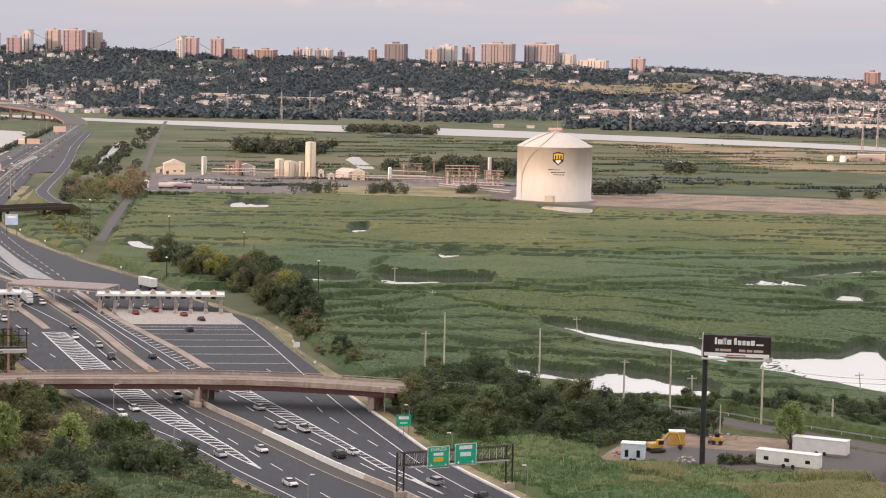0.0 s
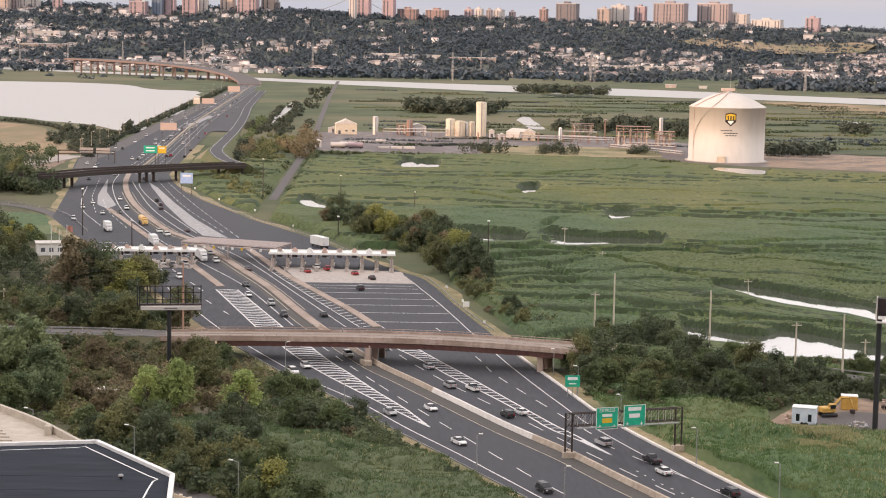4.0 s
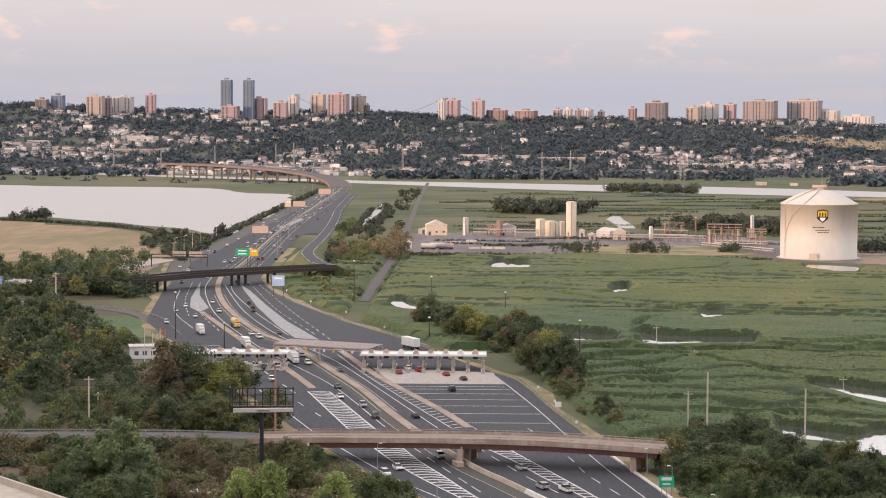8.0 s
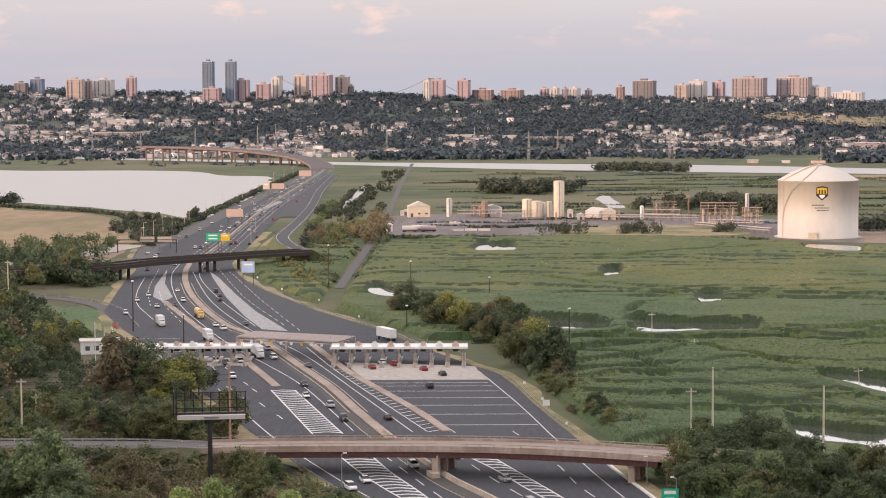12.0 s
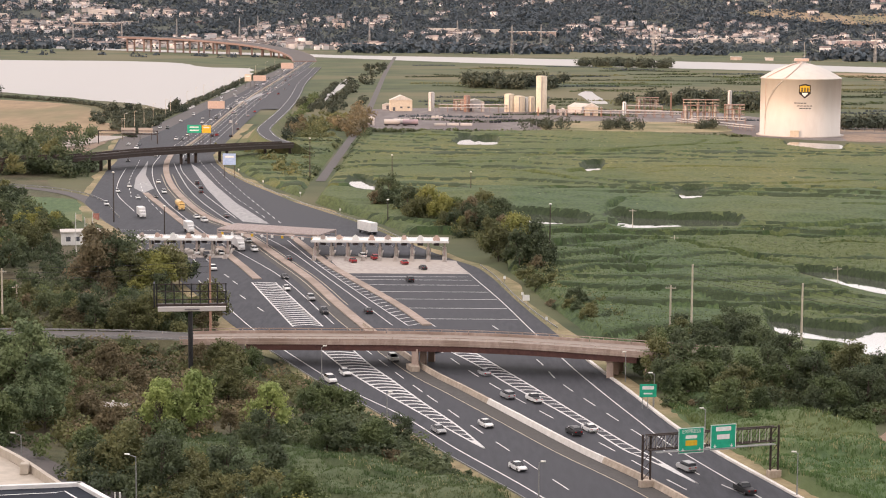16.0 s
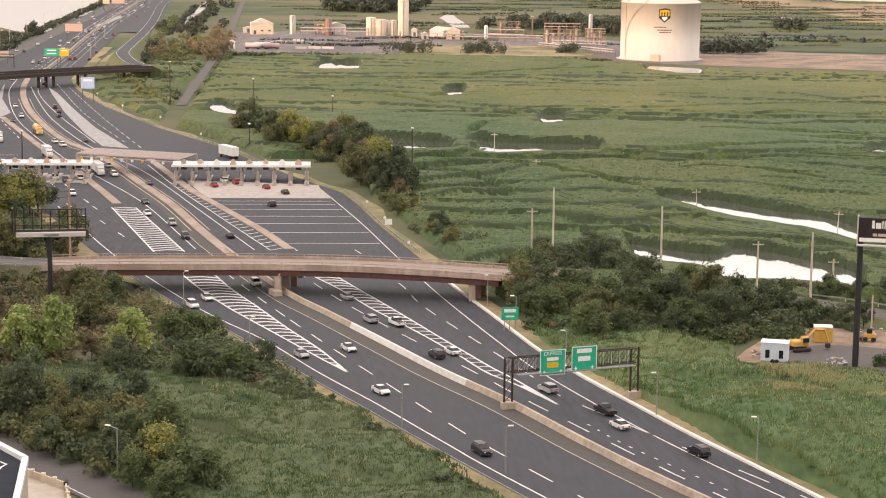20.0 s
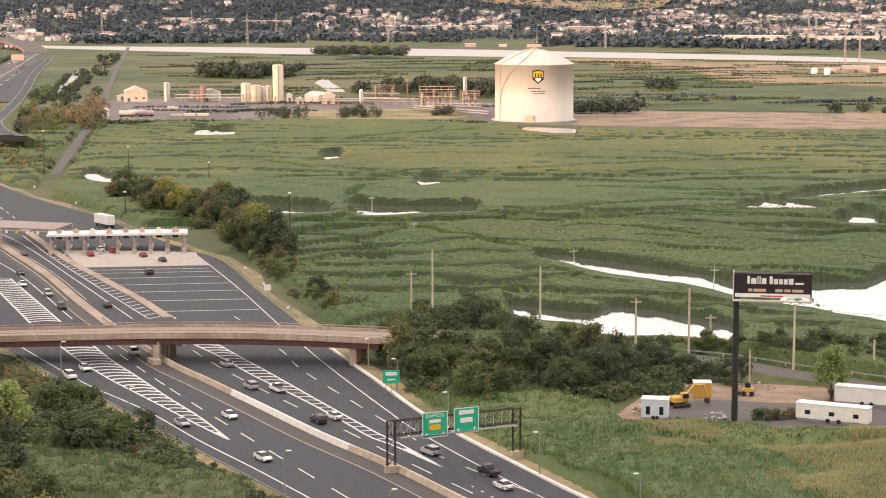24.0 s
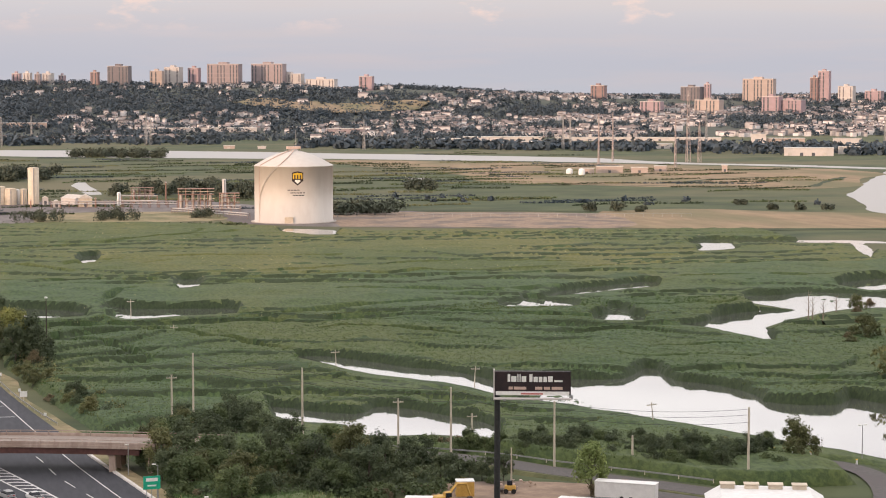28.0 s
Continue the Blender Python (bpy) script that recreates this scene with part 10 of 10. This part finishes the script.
def truck(paint, box_paint, length, label, tank=False):
    ob = thing("truck", pose(0, 0, 0), label, "truck", "trucks on the motorway")
    part("chassis", box(-0.5, -length / 2, 0.7, 0.5, length / 2, 1.0, 0.03), M["black_steel"], ob)
    cab = part("cab", loft([(length / 2 - 2.3, 1.15, 1.05, 0.6, 2.9), (length / 2 - 0.7, 1.15, 1.05, 0.6, 2.9), (length / 2 - 0.2, 1.1, 0.95, 0.6, 2.0), (length / 2, 1.05, 0.95, 0.6, 1.6)]), M[paint], ob)
    part("windscreen", box(-0.95, length / 2 - 0.62, 1.75, 0.95, length / 2 - 0.35, 2.5, 0.05), M["carglass"], cab)
    if tank:
        part("cargo_tank", rod((0, -length / 2, 2.3), (0, length / 2 - 2.6, 2.3), 1.25, None, 16), M[box_paint], ob)
    else:
        part("cargo_box", box(-1.28, -length / 2, 1.05, 1.28, length / 2 - 2.5, 3.9, 0.06), M[box_paint], ob)
        part("rear_door", box(-1.15, -length / 2 - 0.05, 1.2, 1.15, -length / 2, 3.7, 0.02), M["grey_steel"], ob)
    for s in (-0.8, 0.8):
        part("headlight", box(s - 0.18, length / 2 - 0.05, 0.9, s + 0.18, length / 2 + 0.04, 1.15, 0.03), M["lens"], ob)
        part("tail_light", box(s - 0.15, -length / 2 - 0.08, 0.75, s + 0.15, -length / 2, 0.95, 0.02), M["tail"], ob)
    wheels(ob, 1.05, (length / 2 - 1.1, -length / 2 + 1.2, -length / 2 + 2.4), 0.5, 0.3)
    return ob


FLEET = {}
for kind, paint, word in (("sedan", "car_white", "white saloon"), ("sedan", "car_black", "black saloon"), ("sedan", "car_silver", "silver saloon"), ("sedan", "car_red", "red saloon"), ("sedan", "car_grey", "dark grey saloon"), ("suv", "car_white", "white off-road"), ("suv", "car_black", "black off-road"), ("suv", "car_silver", "silver off-road"), ("suv", "car_red", "dark red off-road"), ("pickup", "car_black", "black pickup"), ("pickup", "car_white", "white pickup")):
    FLEET[kind, paint[4:]] = [(kind, paint, word + " car standing in a motorway lane"), None]
way_p = curve_through(MEDIAN, 4)


def heading(x, y):
    i = int(np.argmin((way_p[:, 0] - x) ** 2 + (way_p[:, 1] - y) ** 2))
    i = min(max(i, 1), len(way_p) - 2)
    d_ = way_p[i + 1] - way_p[i - 1]
    side = (x - way_p[i, 0]) * d_[1] - (y - way_p[i, 1]) * d_[0]
    rz = math.degrees(math.atan2(-d_[0], d_[1]))
    return rz if side > 0 else rz + 180      # east side goes north, west side comes south


def park(kind, colour, x, y):
    slot = FLEET[kind, colour]
    m = pose(x, y, 0.33, 0, 0, heading(x, y))
    if slot[1] is None:
        slot[1] = car(*slot[0])
        slot[1].matrix_basis = m
    else:
        copy_thing(slot[1], m)


for row in (("suv", "white", -11.4, 451.5), ("suv", "white", -24.4, 425.1), ("sedan", "white", -21.7, 434), ("sedan", "silver", -0.7, 375.4), ("sedan", "white", 8.5, 381), ("sedan", "white", -2.0, 464), ("sedan", "silver", 9.2, 434.9), ("suv", "silver", 13.6, 409.1), ("pickup", "white", 19, 405.6), ("suv", "black", 25.3, 374.4), ("sedan", "white", 28.6, 377.4), ("suv", "black", 28, 303.5),
            ("sedan", "black", -47.1, 585.3), ("sedan", "white", -44.7, 562), ("suv", "silver", -36.5, 543.3), ("sedan", "black", -19.9, 521.6), ("sedan", "grey", -49.2, 627.3), ("suv", "white", -62, 648.4), ("suv", "white", -70.3, 602.5), ("sedan", "red", -28.6, 623.3), ("sedan", "red", -12.3, 619.3), ("sedan", "black", -6.3, 607.5), ("suv", "black", -9.9, 580.6), ("suv", "red", -22, 630), ("suv", "white", -26, 634),
            ("sedan", "white", -92.9, 745.1), ("suv", "white", -88.5, 733), ("sedan", "grey", -82.2, 748.9), ("sedan", "black", -105.2, 859.3), ("suv", "black", -109.4, 880), ("sedan", "white", -127.1, 885.3), ("suv", "white", -118.2, 839.5), ("sedan", "white", -138.1, 842), ("sedan", "white", -136.8, 864.4), ("sedan", "white", -125.7, 816), ("suv", "white", -134.2, 789.5), ("sedan", "black", -103, 842), ("sedan", "silver", -66.2, 672), ("sedan", "black", -119, 820),
            ("sedan", "white", -178, 1251), ("suv", "white", -154.6, 1150.9), ("suv", "white", -152.7, 1187.8), ("sedan", "white", -158.1, 1303.6), ("sedan", "white", -155.8, 1332.8), ("sedan", "white", -157.1, 1395.8), ("suv", "white", -158.6, 1465.1), ("sedan", "white", -162.7, 1566.4), ("suv", "white", -155.9, 1565.5), ("sedan", "silver", -135.6, 1380.4), ("sedan", "red", -135.2, 1427.1), ("sedan", "silver", -134.2, 1289.8), ("suv", "white", -160, 1750.9), ("sedan", "red", -139.9, 1688.4), ("sedan", "silver", -141, 1769.2), ("suv", "white", -163, 2053.8), ("sedan", "silver", -144, 1857.6), ("sedan", "white", -170, 2329.9), ("suv", "red", -135, 1186), ("suv", "white", -148.9, 1029.8), ("sedan", "black", -130, 1005), ("sedan", "black", -126, 1180), ("sedan", "black", -128, 1240), ("sedan", "grey", -150, 1480),
            ("suv", "silver", 43.5, 345.5), ("sedan", "white", 52.5, 319.5), ("pickup", "black", 51.5, 329.5), ("suv", "black", 62.5, 302), ("sedan", "white", 13.5, 345), ("suv", "black", -31.5, 520), ("suv", "white", -80, 640), ("suv", "black", -76, 634), ("sedan", "white", -72, 640)):
    park(*row)
# thicker traffic beyond the far overpass
rc_ = random.Random(31)
for i in range(56):
    y = 1010 + 22 * i + rc_.uniform(-12, 12)
    lane = rc_.choice((0.12, 0.22, 0.32, 0.42, 0.58, 0.70, 0.82))
    x = float(road_left(y)) + lane * float(road_right(y) - road_left(y))
    park(*rc_.choice((("sedan", "white"), ("suv", "white"), ("sedan", "silver"), ("suv", "black"), ("sedan", "grey"), ("sedan", "white"))), x, y)
for paint, bp, ln, lab, x, y, tk in (("car_white", "car_white", 13, "white box truck coming through the open lanes", -67.8, 654, False), ("car_yellow", "car_yellow", 12, "yellow and tan tank truck on the curve", -103.2, 776, True), ("car_white", "car_white", 8.5, "white delivery truck near the toll lanes", -113.9, 747, False), ("car_white", "car_white", 9, "white box truck behind the toll lanes", -90, 700, False)):
    t_ = truck(paint, bp, ln, lab, tk)
    t_.matrix_basis = pose(x, y, 0.33, 0, 0, heading(x, y))

# ---- unseen block added behind the eye, to keep the low sun off the near ground ----
st = thing("stand_building", pose(0, 0, 0), "huge unseen block added to shade the near ground", "building", kind="structure")
part("wall", box(-1700, -260, 0, 330, -150, 160, 1.0), M["beige_roof"], st)
part("roof", box(-1702, -262, 160, 332, -148, 162, 0.5), M["roof_dark"], st)
